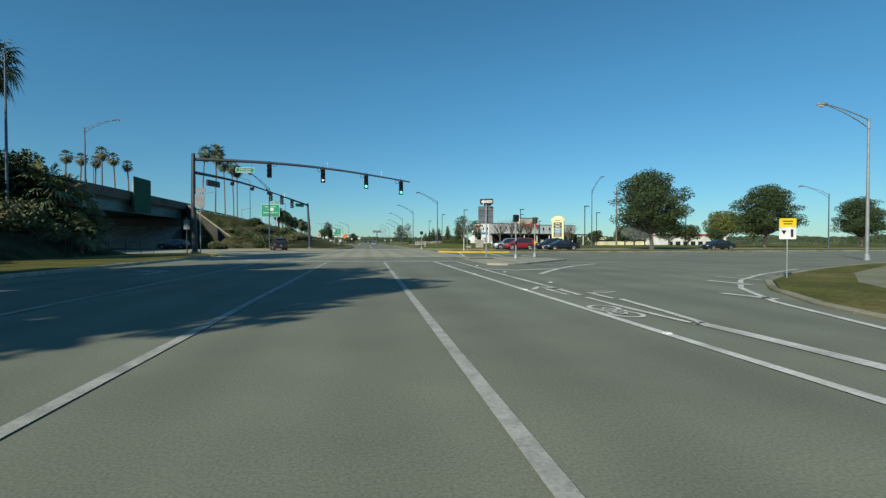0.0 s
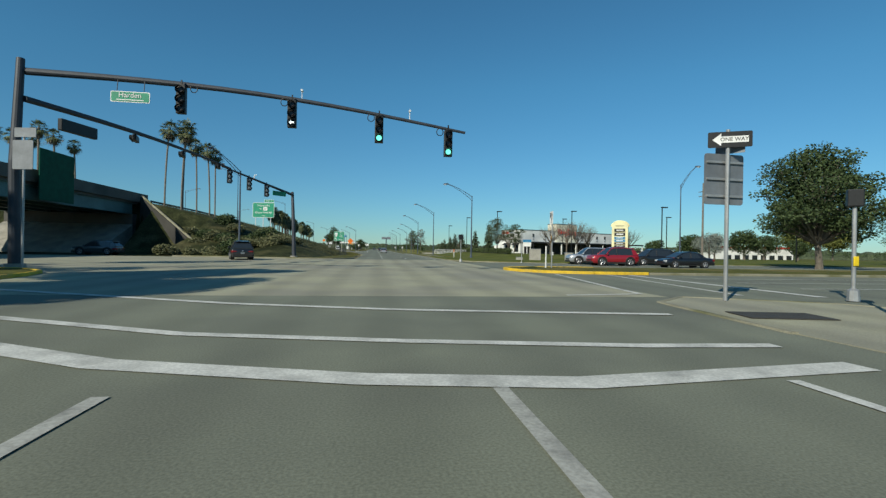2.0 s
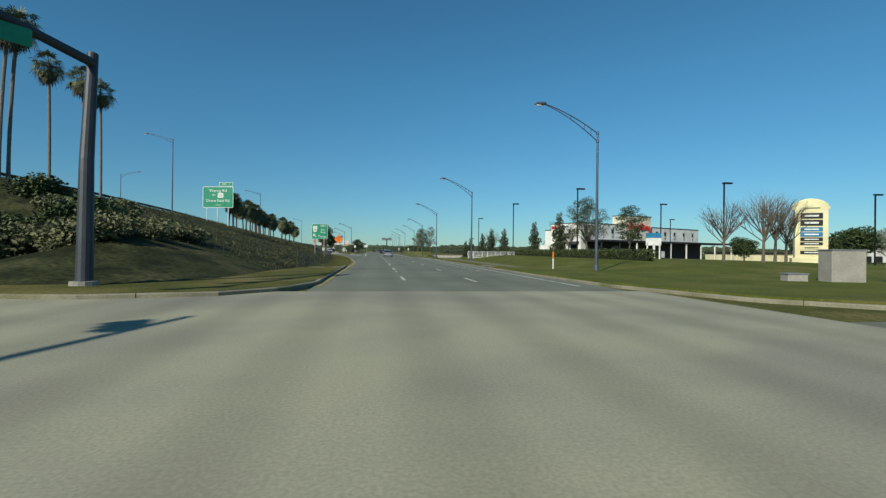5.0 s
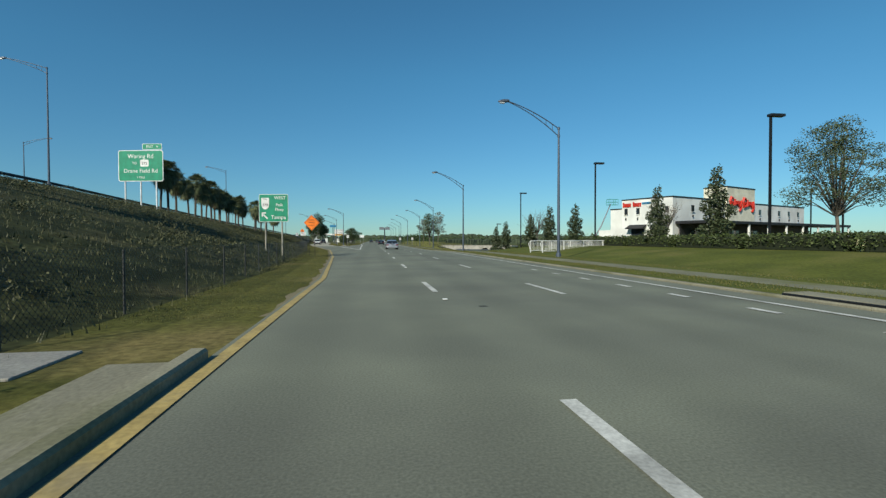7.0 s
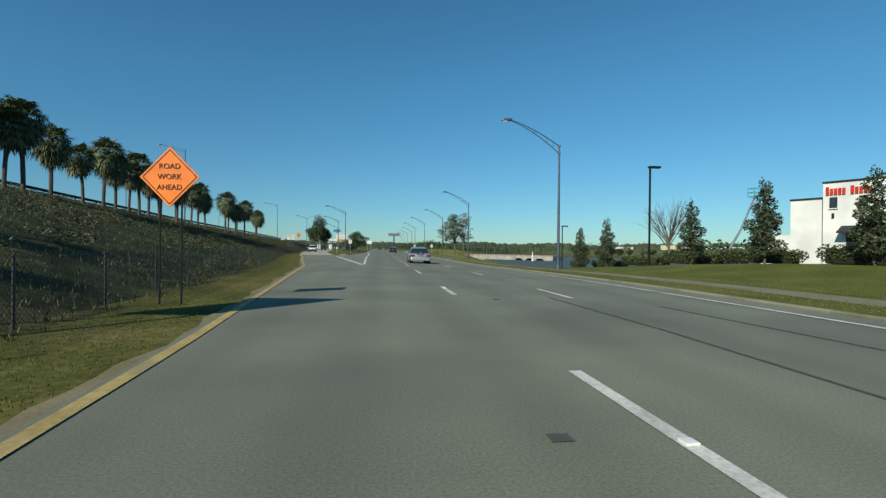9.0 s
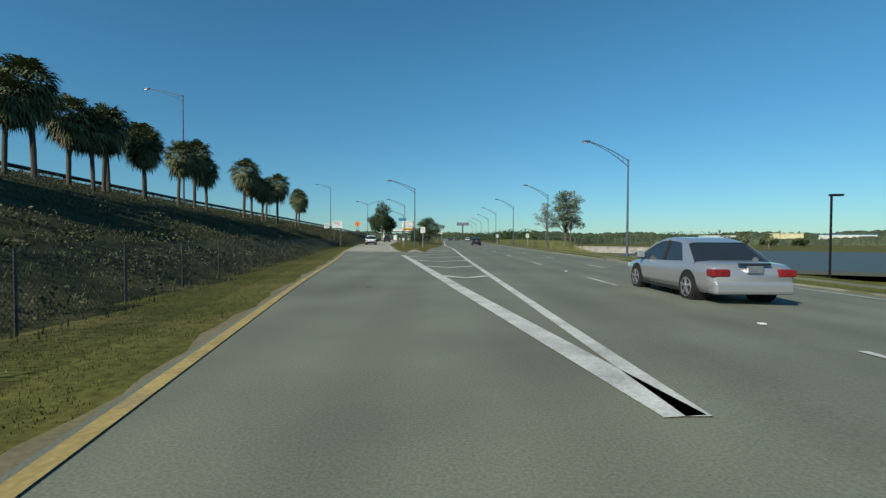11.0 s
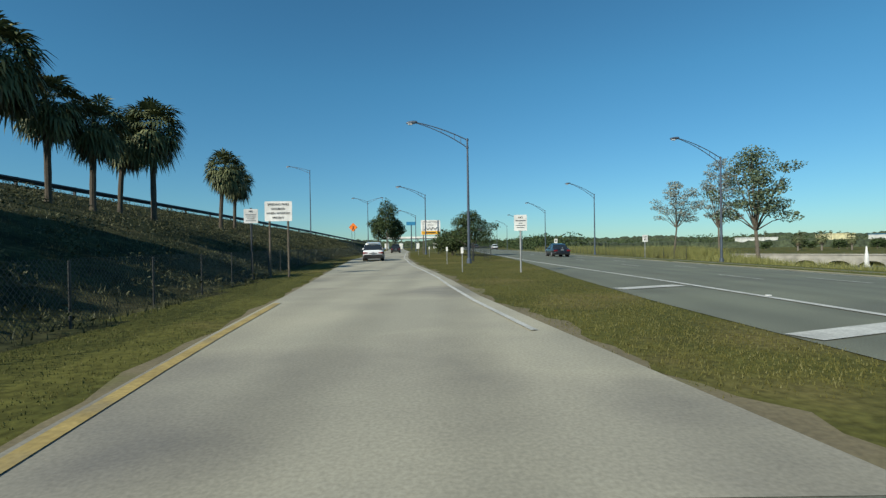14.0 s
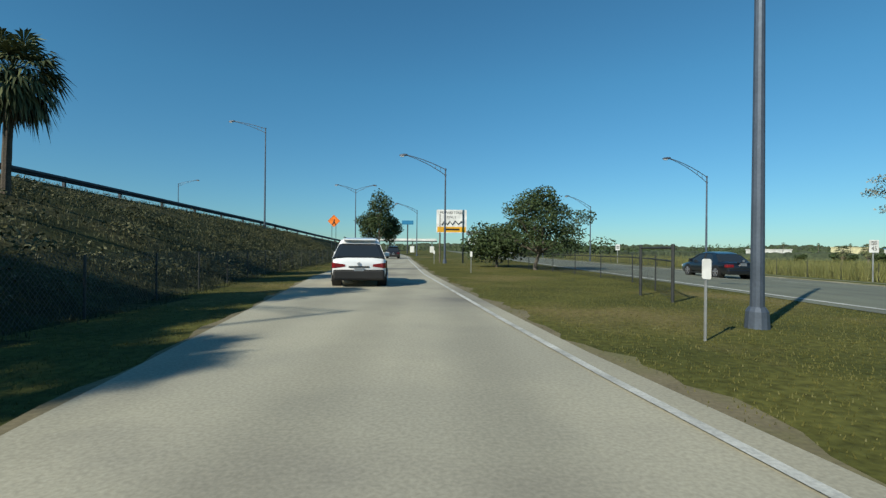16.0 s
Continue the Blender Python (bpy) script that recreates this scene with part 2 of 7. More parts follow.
_n.inputs["Scale"].default_value = 1.5
_bp = _w.node_tree.nodes.new("ShaderNodeBump")
_bp.inputs["Strength"].default_value = 0.25
_w.node_tree.links.new(_n.outputs["Fac"], _bp.inputs["Height"])
_w.node_tree.links.new(_bp.outputs["Normal"], _b.inputs["Normal"])
M["water"] = _w


def car_paint(name, c, flake=0.3):
    m = bpy.data.materials.new(name)
    m.use_nodes = True
    b = m.node_tree.nodes["Principled BSDF"]
    b.inputs["Base Color"].default_value = (*c, 1)
    b.inputs["Roughness"].default_value = 0.35
    b.inputs["Metallic"].default_value = flake
    b.inputs["Coat Weight"].default_value = 0.8
    b.inputs["Coat Roughness"].default_value = 0.05
    return m


# ---- mesh helpers ----
def part(name, bm, material, parent, label="", smooth=False):
    me = bpy.data.meshes.new(name)
    if not isinstance(bm, bmesh.types.BMesh):
        me.from_pydata(*bm)
    else:
        bm.normal_update()
        bm.to_mesh(me)
        bm.free()
    me.materials.append(M[material] if isinstance(material, str) else material)
    if smooth:
        for p in me.polygons:
            p.use_smooth = True
    ob = new(name, me)
    if parent is not None:
        ob.parent = parent
    if label:
        tagged(ob, label)
    return ob


def thing(name, label, category, group="", m=None):
    ob = new(name)
    ob.empty_display_size = 0.2
    if m is not None:
        ob.matrix_basis = m
    return tagged(ob, label, category, group)


def box(bm, x0, x1, y0, y1, z0, z1, bevel=0.0):
    vs = [bm.verts.new(p) for p in ((x0, y0, z0), (x1, y0, z0), (x1, y1, z0), (x0, y1, z0), (x0, y0, z1), (x1, y0, z1), (x1, y1, z1), (x0, y1, z1))]
    fs = [bm.faces.new([vs[i] for i in q]) for q in ((3, 2, 1, 0), (4, 5, 6, 7), (0, 1, 5, 4), (1, 2, 6, 5), (2, 3, 7, 6), (3, 0, 4, 7))]
    if bevel:
        es = {e for f in fs for e in f.edges}
        bmesh.ops.bevel(bm, geom=list(es), offset=bevel, segments=2, affect="EDGES", profile=0.5)
    return bm


def abox(x0, x1, y0, y1, z0, z1, bevel=0.0):
    return box(bmesh.new(), x0, x1, y0, y1, z0, z1, bevel)


def tube(bm, pts, radii, seg=10, cap=True):
    pts = [Vector(p) for p in pts]
    if not isinstance(radii, (list, tuple)):
        radii = [radii] * len(pts)
    rings, side = [], None
    for i, p in enumerate(pts):
        d = (pts[min(i + 1, len(pts) - 1)] - pts[max(i - 1, 0)]).normalized()
        if side is None:
            side = d.orthogonal().normalized()
        side = (side - d * side.dot(d)).normalized()
        up = d.cross(side)
        rings.append([bm.verts.new(p + (side * math.cos(a) + up * math.sin(a)) * radii[i]) for a in (2 * math.pi * k / seg for k in range(seg))])
    for a, b in zip(rings, rings[1:]):
        for k in range(seg):
            bm.faces.new((a[k], a[(k + 1) % seg], b[(k + 1) % seg], b[k]))
    if cap:
        bm.faces.new(rings[0][::-1])
        bm.faces.new(rings[-1])
    return bm


def atube(pts, radii, seg=10):
    return tube(bmesh.new(), pts, radii, seg)


def prism(bm, poly, z0, z1):
    """A slab with the outline poly (x, y), counter-clockwise; z0 and z1 are numbers or functions of x, y."""
    f0 = z0 if callable(z0) else (lambda x, y: z0)
    f1 = z1 if callable(z1) else (lambda x, y: z1)
    lo = [bm.verts.new((x, y, f0(x, y))) for x, y in poly]
    hi = [bm.verts.new((x, y, f1(x, y))) for x, y in poly]
    n = len(poly)
    bm.faces.new(hi)
    bm.faces.new(lo[::-1])
    for i in range(n):
        bm.faces.new((lo[i], lo[(i + 1) % n], hi[(i + 1) % n], hi[i]))
    return bm


def table(t, rows):
    if t <= rows[0][0]:
        return rows[0][1]
    for (a, u), (b, v) in zip(rows, rows[1:]):
        if t <= b:
            return u + (v - u) * (t - a) / (b - a)
    return rows[-1][1]


def step(t, a, b):
    t = min(1.0, max(0.0, (t - a) / (b - a)))
    return t * t * (3 - 2 * t)


# ---- the plan ----
EDGE = ((-60, -12.6), (40, -12.6), (60, -12.6), (80, -2.6), (112, -2.6), (133.5, -4.0), (160, -6.5), (171, -8.4), (186, -10.7), (205, -14.0),
        (213.5, -15.15), (226.6, -17.15), (247, -20.0), (300, -24.0), (400, -34.0))
NOSE = ((200.5, -8.35), (205, -9.1), (211.3, -10.15), (219, -11.0), (231.3, -12.9), (250, -15.0), (284, -17.6), (306, -19.0), (400, -28.5))
MAINL = ((162, -2.6), (185, -3.05), (215, -3.4), (234, -4.2), (400, -4.4))
ROAD_R = 7.0
CREST = ((60, -38.0), (107, -37.5), (152, -36.0), (215, -36.0), (273, -32.5), (330, -31.0), (420, -38.0))
CREST_Z = ((40, 8.3), (107, 8.2), (130, 8.0), (152, 7.5), (214, 5.6), (250, 4.5), (300, 2.8), (394, 0.0))


def flat_z(x, y):
    """The lie of the roads and verges."""
    z = -0.035 * min(16.0, max(0.0, x + 2)) * step(y, 140, 178)
    return z


def ground_z(x, y):
    z = flat_z(x, y)
    if y > 165 and x > 13:
        u = step(y, 234, 248)
        z -= 2.6 * step(x, 13.2 + 5.8 * u, 24 + 8 * u) * step(y, 170, 190) * (1 - step(y, 430, 480) * (1 - step(x, 60, 90)))
    if 84 < y < 178 and x > 11:
        z += 0.75 * step(x, 11.5, 21) * step(y, 84, 100) * (1 - step(y, 150, 178)) * (1 - step(x, 32, 60))
    crest, top = table(y, CREST), table(y, CREST_Z)
    foot = table(y, EDGE) - 3.2 if y > 84 else -22.0
    if x < foot:
        here = 1.0
        if y < 106.5 and not (y > 84 and x > -37.5):
            here = 1 - step(y, 45, 52.5)
            if y > 52.5:
                here = 0.0
        if x >= crest:
            u = (foot - x) / (foot - crest)
            h = top * (1.2 * u - 0.2 * u * u)
        elif x > crest - 32:
            h = top
        else:
            h = top * (1 - step(crest - 32 - x, 0, 28))
        if 84 < y < 135 and x > -37.5:
            beyond = (x + y - 69) / 1.4142
            along = ((x + 37) - (y - 106)) / 29.0
            h = 0.0 if beyond < 0 else min(h, 8.3 * min(1.0, max(0.0, 1 - along)) + beyond * 0.4)
        z += h * here
    return z


def spaced(marks):
    out = []
    for a, b, d in marks:
        n = max(1, round((b - a) / d))
        out += [a + (b - a) * i / n for i in range(n)]
    return out + [marks[-1][1]]


def sheet(name, xs, ys, fz, material, parent=None):
    vs = [(x, y, fz(x, y)) for y in ys for x in xs]
    w = len(xs)
    fs = [(j * w + i, j * w + i + 1, (j + 1) * w + i + 1, (j + 1) * w + i) for j in range(len(ys) - 1) for i in range(w - 1)]
    return part(name, (vs, [], fs), material, parent, smooth=True)


def ribbon(name, left, right, y0, y1, dy, lift, material, across=4, parent=None, fz=None):
    """A road sheet between two edge lines, laid on the lie of the land."""
    fz = fz or flat_z
    n = max(1, round((y1 - y0) / dy))
    vs, fs = [], []
    for j in range(n + 1):
        y = y0 + (y1 - y0) * j / n
        a, b = (left(y) if callable(left) else left), (right(y) if callable(right) else right)
        for i in range(across + 1):
            x = a + (b - a) * i / across
            vs.append((x, y, fz(x, y) + lift))
    w = across + 1
    for j in range(n):
        for i in range(across):
            fs.append((j * w + i, j * w + i + 1, (j + 1) * w + i + 1, (j + 1) * w + i))
    return part(name, (vs, [], fs), material, parent)


def line(bm, pts, width, lift=0.012, fz=None):
    """A painted stripe along a line of points."""
    fz = fz or flat_z
    pts = [Vector((x, y, 0)) for x, y in pts]
    prev = None
    for i, p in enumerate(pts):
        d = (pts[min(i + 1, len(pts) - 1)] - pts[max(i - 1, 0)]).normalized()
        s = Vector((-d.y, d.x, 0)) * width / 2
        pair = [bm.verts.new((q.x, q.y, fz(q.x, q.y) + lift)) for q in (p + s, p - s)]
        if prev:
            bm.faces.new((prev[0], prev[1], pair[1], pair[0]))
        prev = pair


def structure(ob, label, category):
    return tagged(ob, label, category, kind="structure")


# ---- ground, roads and kerbs ----
xs = spaced(((-1800, -300, 300), (-300, -100, 40), (-100, -40, 6), (-40, -26, 1.2), (-26, -4, 0.7), (-4, 14, 2), (14, 40, 2), (40, 120, 10), (120, 400, 40), (400, 1800, 280)))
ys = spaced(((-400, -40, 60), (-40, 30, 10), (30, 56, 2), (56, 104, 8), (104, 110, 1), (110, 270, 2), (270, 420, 10), (420, 700, 40), (700, 2400, 340)))
structure(sheet("ground", xs, ys, lambda x, y: ground_z(x, y) - 0.06, "grass"), "olive-green patchy grass on flat land and verges", "ground")
_g = bpy.data.objects["ground"].data
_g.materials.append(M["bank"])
_g.materials.append(M["lawn"])
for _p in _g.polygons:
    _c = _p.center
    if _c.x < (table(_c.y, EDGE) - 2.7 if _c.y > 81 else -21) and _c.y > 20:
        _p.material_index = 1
    elif _c.x > 9 and 84 < _c.y < 180:
        _p.material_index = 2


def left_edge(y):
    return table(y, EDGE) - 0.16


# carriageways
structure(ribbon("road_approach", -12.4, 5.5, -60, 38, 8, 0.0, "asphalt"), "worn grey asphalt carriageway with lane lines", "road")
structure(ribbon("road_crossing", -70, 8.4, 38, 80, 6, 0.002, "concrete_road", 10), "pale beige concrete crossing slabs with tyre tracks", "road")
structure(ribbon("road_cross_street", 8.4, 320, 37, 73, 6, 0.0, "asphalt", 12), "grey asphalt cross street", "road")
structure(ribbon("road_main", left_edge, 7.9, 80, 201.3, 4, 0.0, "asphalt", 8), "smooth grey asphalt main road with dashed lanes", "road")
structure(ribbon("road_main_far", lambda y: table(y, MAINL) - 0.5 - 2.3 * (1 - step(y, 208, 240)), 7.9, 201.3, 900, 8, 0.0, "asphalt", 6), "smooth grey asphalt main road", "road")
structure(ribbon("road_ramp", left_edge, lambda y: table(y, NOSE) + 0.25, 201.3, 420, 5, 0.003, "ramp_road", 4), "pale worn concrete exit ramp", "road")
structure(ribbon("road_under_bridge", -320, -70, 40, 80, 8, 0.0, "concrete_road", 6), "pale concrete street running under the bridge", "road")

bm = bmesh.new()
prism(bm, [(5.4, 8), (9, 8), (13, 13.5), (20, 18.5), (38, 26), (38, 37.2), (8.4, 37.2), (8.4, 38.2), (5.4, 38.2)], -0.06, -0.004)
structure(part("road_corner", bm, "asphalt", None), "grey asphalt at the mouth of the turn lane", "road")
# right-turn lane sweeping into the cross street
OUTER = [(6.8, -60), (6.9, -8), (7.3, 0), (7.9, 5.0), (9.0, 8.2), (10.6, 11.0), (12.6, 13.3), (15.5, 15.6), (20, 18.4), (27, 22.0), (38, 25.5), (60, 28.5), (320, 34)]
INNER = [(5.5, -60), (5.5, -8), (5.5, 10), (5.6, 20), (6.6, 26.0), (9.5, 28.2), (12.9, 30.6), (16, 33.2), (20, 35.5), (24, 36.6), (32, 37), (60, 37), (320, 37)]
bm = bmesh.new()
prev = None
for (a, b), (c, d) in zip(INNER, OUTER):
    pair = [bm.verts.new((a, b, 0.0)), bm.verts.new((c, d, 0.0))]
    if prev:
        bm.faces.new((prev[0], prev[1], pair[1], pair[0]))
    prev = pair
structure(part("road_turn_lane", bm, "asphalt", None), "grey asphalt right-turn lane curving off", "road")


def kerb_run(name, pts, label, material="kerb", width=0.2, height=0.14, fz=None, gutter=0.0, parent=None):
    """A kerb as a run of rounded stones along a line, each with its joint."""
    fz = fz or flat_z
    owner = thing(name, label, "kerb") if parent is None else parent
    pts = [Vector((x, y, 0)) for x, y in pts]
    rest, spot = [], [0.0]
    for a, b in zip(pts, pts[1:]):
        spot.append(spot[-1] + (b - a).length)

    def at(s):
        for i in range(len(pts) - 1):
            if s <= spot[i + 1] or i == len(pts) - 2:
                return pts[i].lerp(pts[i + 1], (s - spot[i]) / max(1e-6, spot[i + 1] - spot[i]))
    n = max(1, int(spot[-1] / 3.0))
    for k in range(n):
        bm = bmesh.new()
        s0, s1 = spot[-1] * k / n + 0.012, spot[-1] * (k + 1) / n - 0.012
        rings = []
        m = max(1, min(6, int((s1 - s0) / 0.6)))
        for q in range(m + 1):
            p = at(s0 + (s1 - s0) * q / m)
            d = (at(min(spot[-1], s0 + (s1 - s0) * q / m + 0.05)) - at(max(0, s0 + (s1 - s0) * q / m - 0.05))).normalized()
            side = Vector((-d.y, d.x, 0))
            z = fz(p.x, p.y)
            prof = ((-width / 2, -0.08), (-width / 2, height - 0.03), (-width / 2 + 0.03, height), (width / 2 - 0.03, height), (width / 2, height - 0.03), (width / 2, -0.08))
            rings.append([bm.verts.new(p + side * u + Vector((0, 0, z + v))) for u, v in prof])
        for r0, r1 in zip(rings, rings[1:]):
            for i in range(5):
                bm.faces.new((r0[i], r0[i + 1], r1[i + 1], r1[i]))
        bm.faces.new(rings[0])
        bm.faces.new(rings[-1][::-1])
        part("kerb_stone", bm, material, owner)
    return owner


# near left verge, its kerb and yellow nose
bm = bmesh.new()
prism(bm, [(-24, -60), (-12.7, -60), (-12.7, 38), (-12.9, 42), (-13.4, 45), (-14.2, 47.0), (-15.6, 48.6), (-18, 49.4), (-24, 48)], -0.08, 0.12)
structure(part("verge_near_left", bm, "grass", None), "raised grass verge behind the kerb", "ground")
kerb_run("kerb", [(-12.6, -40), (-12.6, 38), (-12.8, 41.6)], "weathered concrete kerb beside the grass verge")
kerb_run("kerb", [(-12.8, 41.7), (-13.3, 45), (-14.1, 47.1), (-15.6, 48.7), (-18, 49.5)], "yellow-painted kerb at the nose of the verge", "yellow")

# corner on the right with grass and a curving path
CORNER = OUTER[2:12]
bm = bmesh.new()
prism(bm, [(60, -60), (320, -60), (320, 33.9), (60, 28.4)] + [(x + 0.1, y - 0.1) for x, y in CORNER[:-1][::-1]] + [(7.0, -60)], -0.08, 0.055)
structure(part("verge_corner", bm, "grass", None), "grassy street corner behind the kerb", "ground")
kerb_run("kerb", OUTER[1:12], "low weathered concrete edge sweeping round the corner", "old_kerb", 0.22, 0.07)
bm = bmesh.new()
line(bm, [(10.2, -20), (10.6, 2), (12.2, 7.5), (15.0, 11.5), (19, 15), (26, 19.3), (38, 23)], 1.5, 0.066, lambda x, y: 0)
structure(part("footpath_corner", bm, "worn_path", None), "concrete footpath through the corner grass", "pavement")

# refuge island with the sign and the crossing pedestals
ISLE = [(6.6, 25.9), (7.3, 24.7), (9.6, 26.7), (13.1, 30.5), (13.6, 33.5), (12.2, 36.2), (8.8, 38.0), (7.2, 36.6), (6.7, 32)]
bm = bmesh.new()
prism(bm, ISLE, -0.05, 0.012)
structure(part("refuge_island", bm, "concrete_road", None), "low concrete refuge island", "pavement")
kerb_run("kerb", [(6.55, 25.3), (7.1, 24.4), (8.3, 25.2), (10.4, 27.4), (13.2, 30.4)], "whitish low kerb round the refuge island", "kerb", 0.3, 0.1)
kerb_run("kerb", ISLE[3:9], "low concrete kerb round the refuge island", "old_kerb", 0.18, 0.03)

# median island of the cross street with yellow kerb
MED = [(9.3, 57.6), (8.5, 56.4), (8.3, 55.0), (8.7, 53.4), (9.8, 52.0), (11.5, 51.2), (14, 50.8), (70, 50.5), (70, 59.2), (14, 58.9), (10.8, 58.5)]
bm = bmesh.new()
prism(bm, MED, -0.05, 0.13)
structure(part("median_island", bm, "grass", None), "grass median island in the cross street", "ground")
kerb_run("kerb", [(16, 58.95), (14, 58.95)] + [MED[10]] + MED[:7] + [(15.5, 50.78)], "bright yellow painted kerb round the median nose", "yellow", 0.3, 0.16)
kerb_run("kerb", [(15.6, 50.77), (70, 50.5)], "weathered concrete median kerb", "old_kerb", 0.2, 0.14)
kerb_run("kerb", [(70, 59.2), (16.1, 58.95)], "weathered concrete median kerb", "old_kerb", 0.2, 0.14)

# far kerbs of the crossing
kerb_run("kerb", [(-2.85, 101), (-2.85, 86), (-2.8, 83), (-3.5, 80.3), (-5, 78.6), (-8, 77.8), (-14, 78.6), (-22, 80)], "weathered concrete kerb turning into the side street", "old_kerb", 0.2, 0.12)
FARR = [(8.05, 199), (8.05, 90), (8.5, 82), (10, 77), (13, 74.2), (18, 73.2), (70, 73)]
kerb_run("kerb", FARR, "weathered concrete kerb and gutter along the road", "old_kerb", 0.2, 0.06)
bm = bmesh.new()
prism(bm, [(8.2, 100), (8.2, 90), (8.65, 82), (10.1, 77.2), (13.1, 74.4), (18, 73.4), (70, 73.2), (120, 73.2), (120, 100)], -0.1, 0.12)
structure(part("verge_far_right", bm, "lawn", None), "green lawn at the far street corner", "ground")
bm = bmesh.new()
prism(bm, [(-22, 80.2), (-14, 78.8), (-8, 78.0), (-5.1, 78.8), (-3.65, 80.4), (-2.95, 83), (-2.85, 86), (-2.85, 97), (-5.4, 97), (-7.5, 84.5), (-22, 83)], -0.1, 0.12)
structure(part("verge_far_left", bm, "grass", None), "grass corner below the embankment", "ground")

# dusty shoulder, footpath, grass median between ramp and road
structure(ribbon("shoulder_left", lambda y: left_edge(y) - 0.13 - 0.07 * math.sin(y * 1.3) - 0.05 * math.sin(y * 3.7 + 1), left_edge, 104, 330, 0.5, -0.01, "dirt", 1), "sandy dirt edge beside the carriageway", "ground")
structure(ribbon("shoulder_right", lambda y: table(y, NOSE) + 0.25, lambda y: table(y, NOSE) + 0.5 + 0.14 * math.sin(y * 1.1) + 0.1 * math.sin(y * 3.1 + 2) + 0.07 * math.sin(y * 7.3), 201.3, 330, 0.4, -0.006, "dirt", 1), "sandy dirt edge beside the ramp", "ground")
structure(ribbon("verge_median", lambda y: table(y, NOSE) + 0.26, lambda y: table(y, MAINL) - 0.4 - 2.3 * (1 - step(y, 208, 240)), 201.3, 420, 4, -0.012, "grass", 4), "olive-brown grass median between ramp and road", "ground")
structure(ribbon("verge_right", 8.15, 12.6, 100, 420, 5, 0.06, "lawn", 3), "mown grass strip between kerb and path", "ground")
structure(ribbon("footpath", 9.7, 11.2, 80, 420, 5, 0.068, "worn_path", 2), "pale concrete footpath along the road", "pavement")
kerb_run("kerb", [(8.05, 330), (8.05, 199.05)], "weathered concrete kerb along the main road", "old_kerb", 0.2, 0.06)

# storm drain inlets
def inlet(x, y, label):
    o = thing("storm_drain", label, "drain", m=pose(x, y, flat_z(x, y)))
    part("cover", abox(-0.78, -0.1, -1.8, 1.8, 0.08, 0.12, 0.015), "old_kerb", o)
    # solid black box stands for the shade in the inlet, no hollow is cut
    part("opening", abox(-0.86, -0.79, -1.75, 1.75, -0.02, 0.105), "black", o, "dark inlet mouth")
    return o


inlet(8.9, 103, "concrete kerb storm drain with a dark mouth")
inlet(8.9, 195, "concrete kerb storm drain with a dark mouth")
o = inlet(0, 0, "concrete kerb storm drain beside the yellow line")
o.matrix_basis = pose(-3.75, 97.6, -0.08, 0, 0, 180) @ Matrix.Diagonal((1, 1.75, 1, 1))
o = thing("concrete_pad", "pale concrete slab lying in the grass", "slab", m=pose(-5.0, 101.2, 0))
part("slab", abox(-0.55, 0.55, -0.6, 0.6, -0.12, -0.03, 0.01), "concrete", o)

# ---- painted lines ----
bm = bmesh.new()
for x in (-6.35, -2.45, 1.0):
    line(bm, [(x, -60), (x, 29.4)], 0.15)
structure(part("lane_lines_approach", bm, "worn_line", None), "worn white lane lines on the approach", "road marking")
bm = bmesh.new()
line(bm, [(4.1, -60), (4.1, 29.4)], 0.15)
line(bm, [(5.02, 10.7), (5.1, 14), (5.2, 20), (5.5, 29.4)], 0.14)
line(bm, [(4.95, 10.2), (4.95, 8.5), (5.05, 6.6)], 0.12)
line(bm, [(5.56, 9.8), (5.38, 7.9), (5.22, 6.7)], 0.13)
line(bm, [(5.2, -60), (5.2, 5.5), (5.14, 6.8)], 0.24)
line(bm, [(5.33, 21.4), (6.46, 20.2), (8.96, 21.2)], 0.3)
line(bm, [(6.7, 17.8), (7.74, 19.46), (8.96, 21.2), (10.5, 23.15), (12.6, 25.0)], 0.22)
line(bm, [(8.9, 24.9), (12.2, 24.7)], 0.18)
line(bm, [(11.9, 27.2), (15.2, 26.8)], 0.18)
line(bm, [(-12.3, 35.6), (-7.6, 33.2), (-5.1, 31.7), (-3.1, 30.6), (-0.3, 29.8), (1.9, 29.5), (5.5, 29.9)], 0.42)
line(bm, [(-11.5, 36.9), (-7.4, 34.5), (-3.0, 32.4), (0.25, 31.7), (3.5, 31.2), (5.5, 31.1)], 0.26)
line(bm, [(-10.5, 39.5), (-3.4, 36.2), (0.4, 35.1), (6.0, 34.3)], 0.26)
line(bm, [(8.0, 38.8), (9.6, 49.2), (9.8, 50.6)], 0.2)
line(bm, [(11.2, 38.5), (12.6, 48.7), (12.8, 50.4)], 0.2)
line(bm, [(5.4, 38.4), (8.0, 38.9)], 0.2)
line(bm, [(13.6, 38), (14, 50)], 0.4)
for yy in (41.2, 44.4, 47.4):
    line(bm, [(16, yy), (70, yy)], 0.14)
for yy in (62.5, 66.1, 69.6):
    line(bm, [(14, yy), (70, yy)], 0.14)
# turn-lane edge line and yield bars
line(bm, [(x - 0.5, y + 0.55) for x, y in OUTER[1:9]], 0.14)
for a, b, w in (((8.64, 10.5), (8.95, 9.2), 0.24), ((11.0, 14.0), (11.12, 12.3), 0.2), ((12.4, 15.3), (12.85, 13.8), 0.14), ((13.7, 15.9), (14.6, 15.0), 0.12)):
    line(bm, [a, b], w)
structure(part("lines_approach", bm, "white_line", None), "white stop line, crosswalk and turn-lane lines", "road marking")


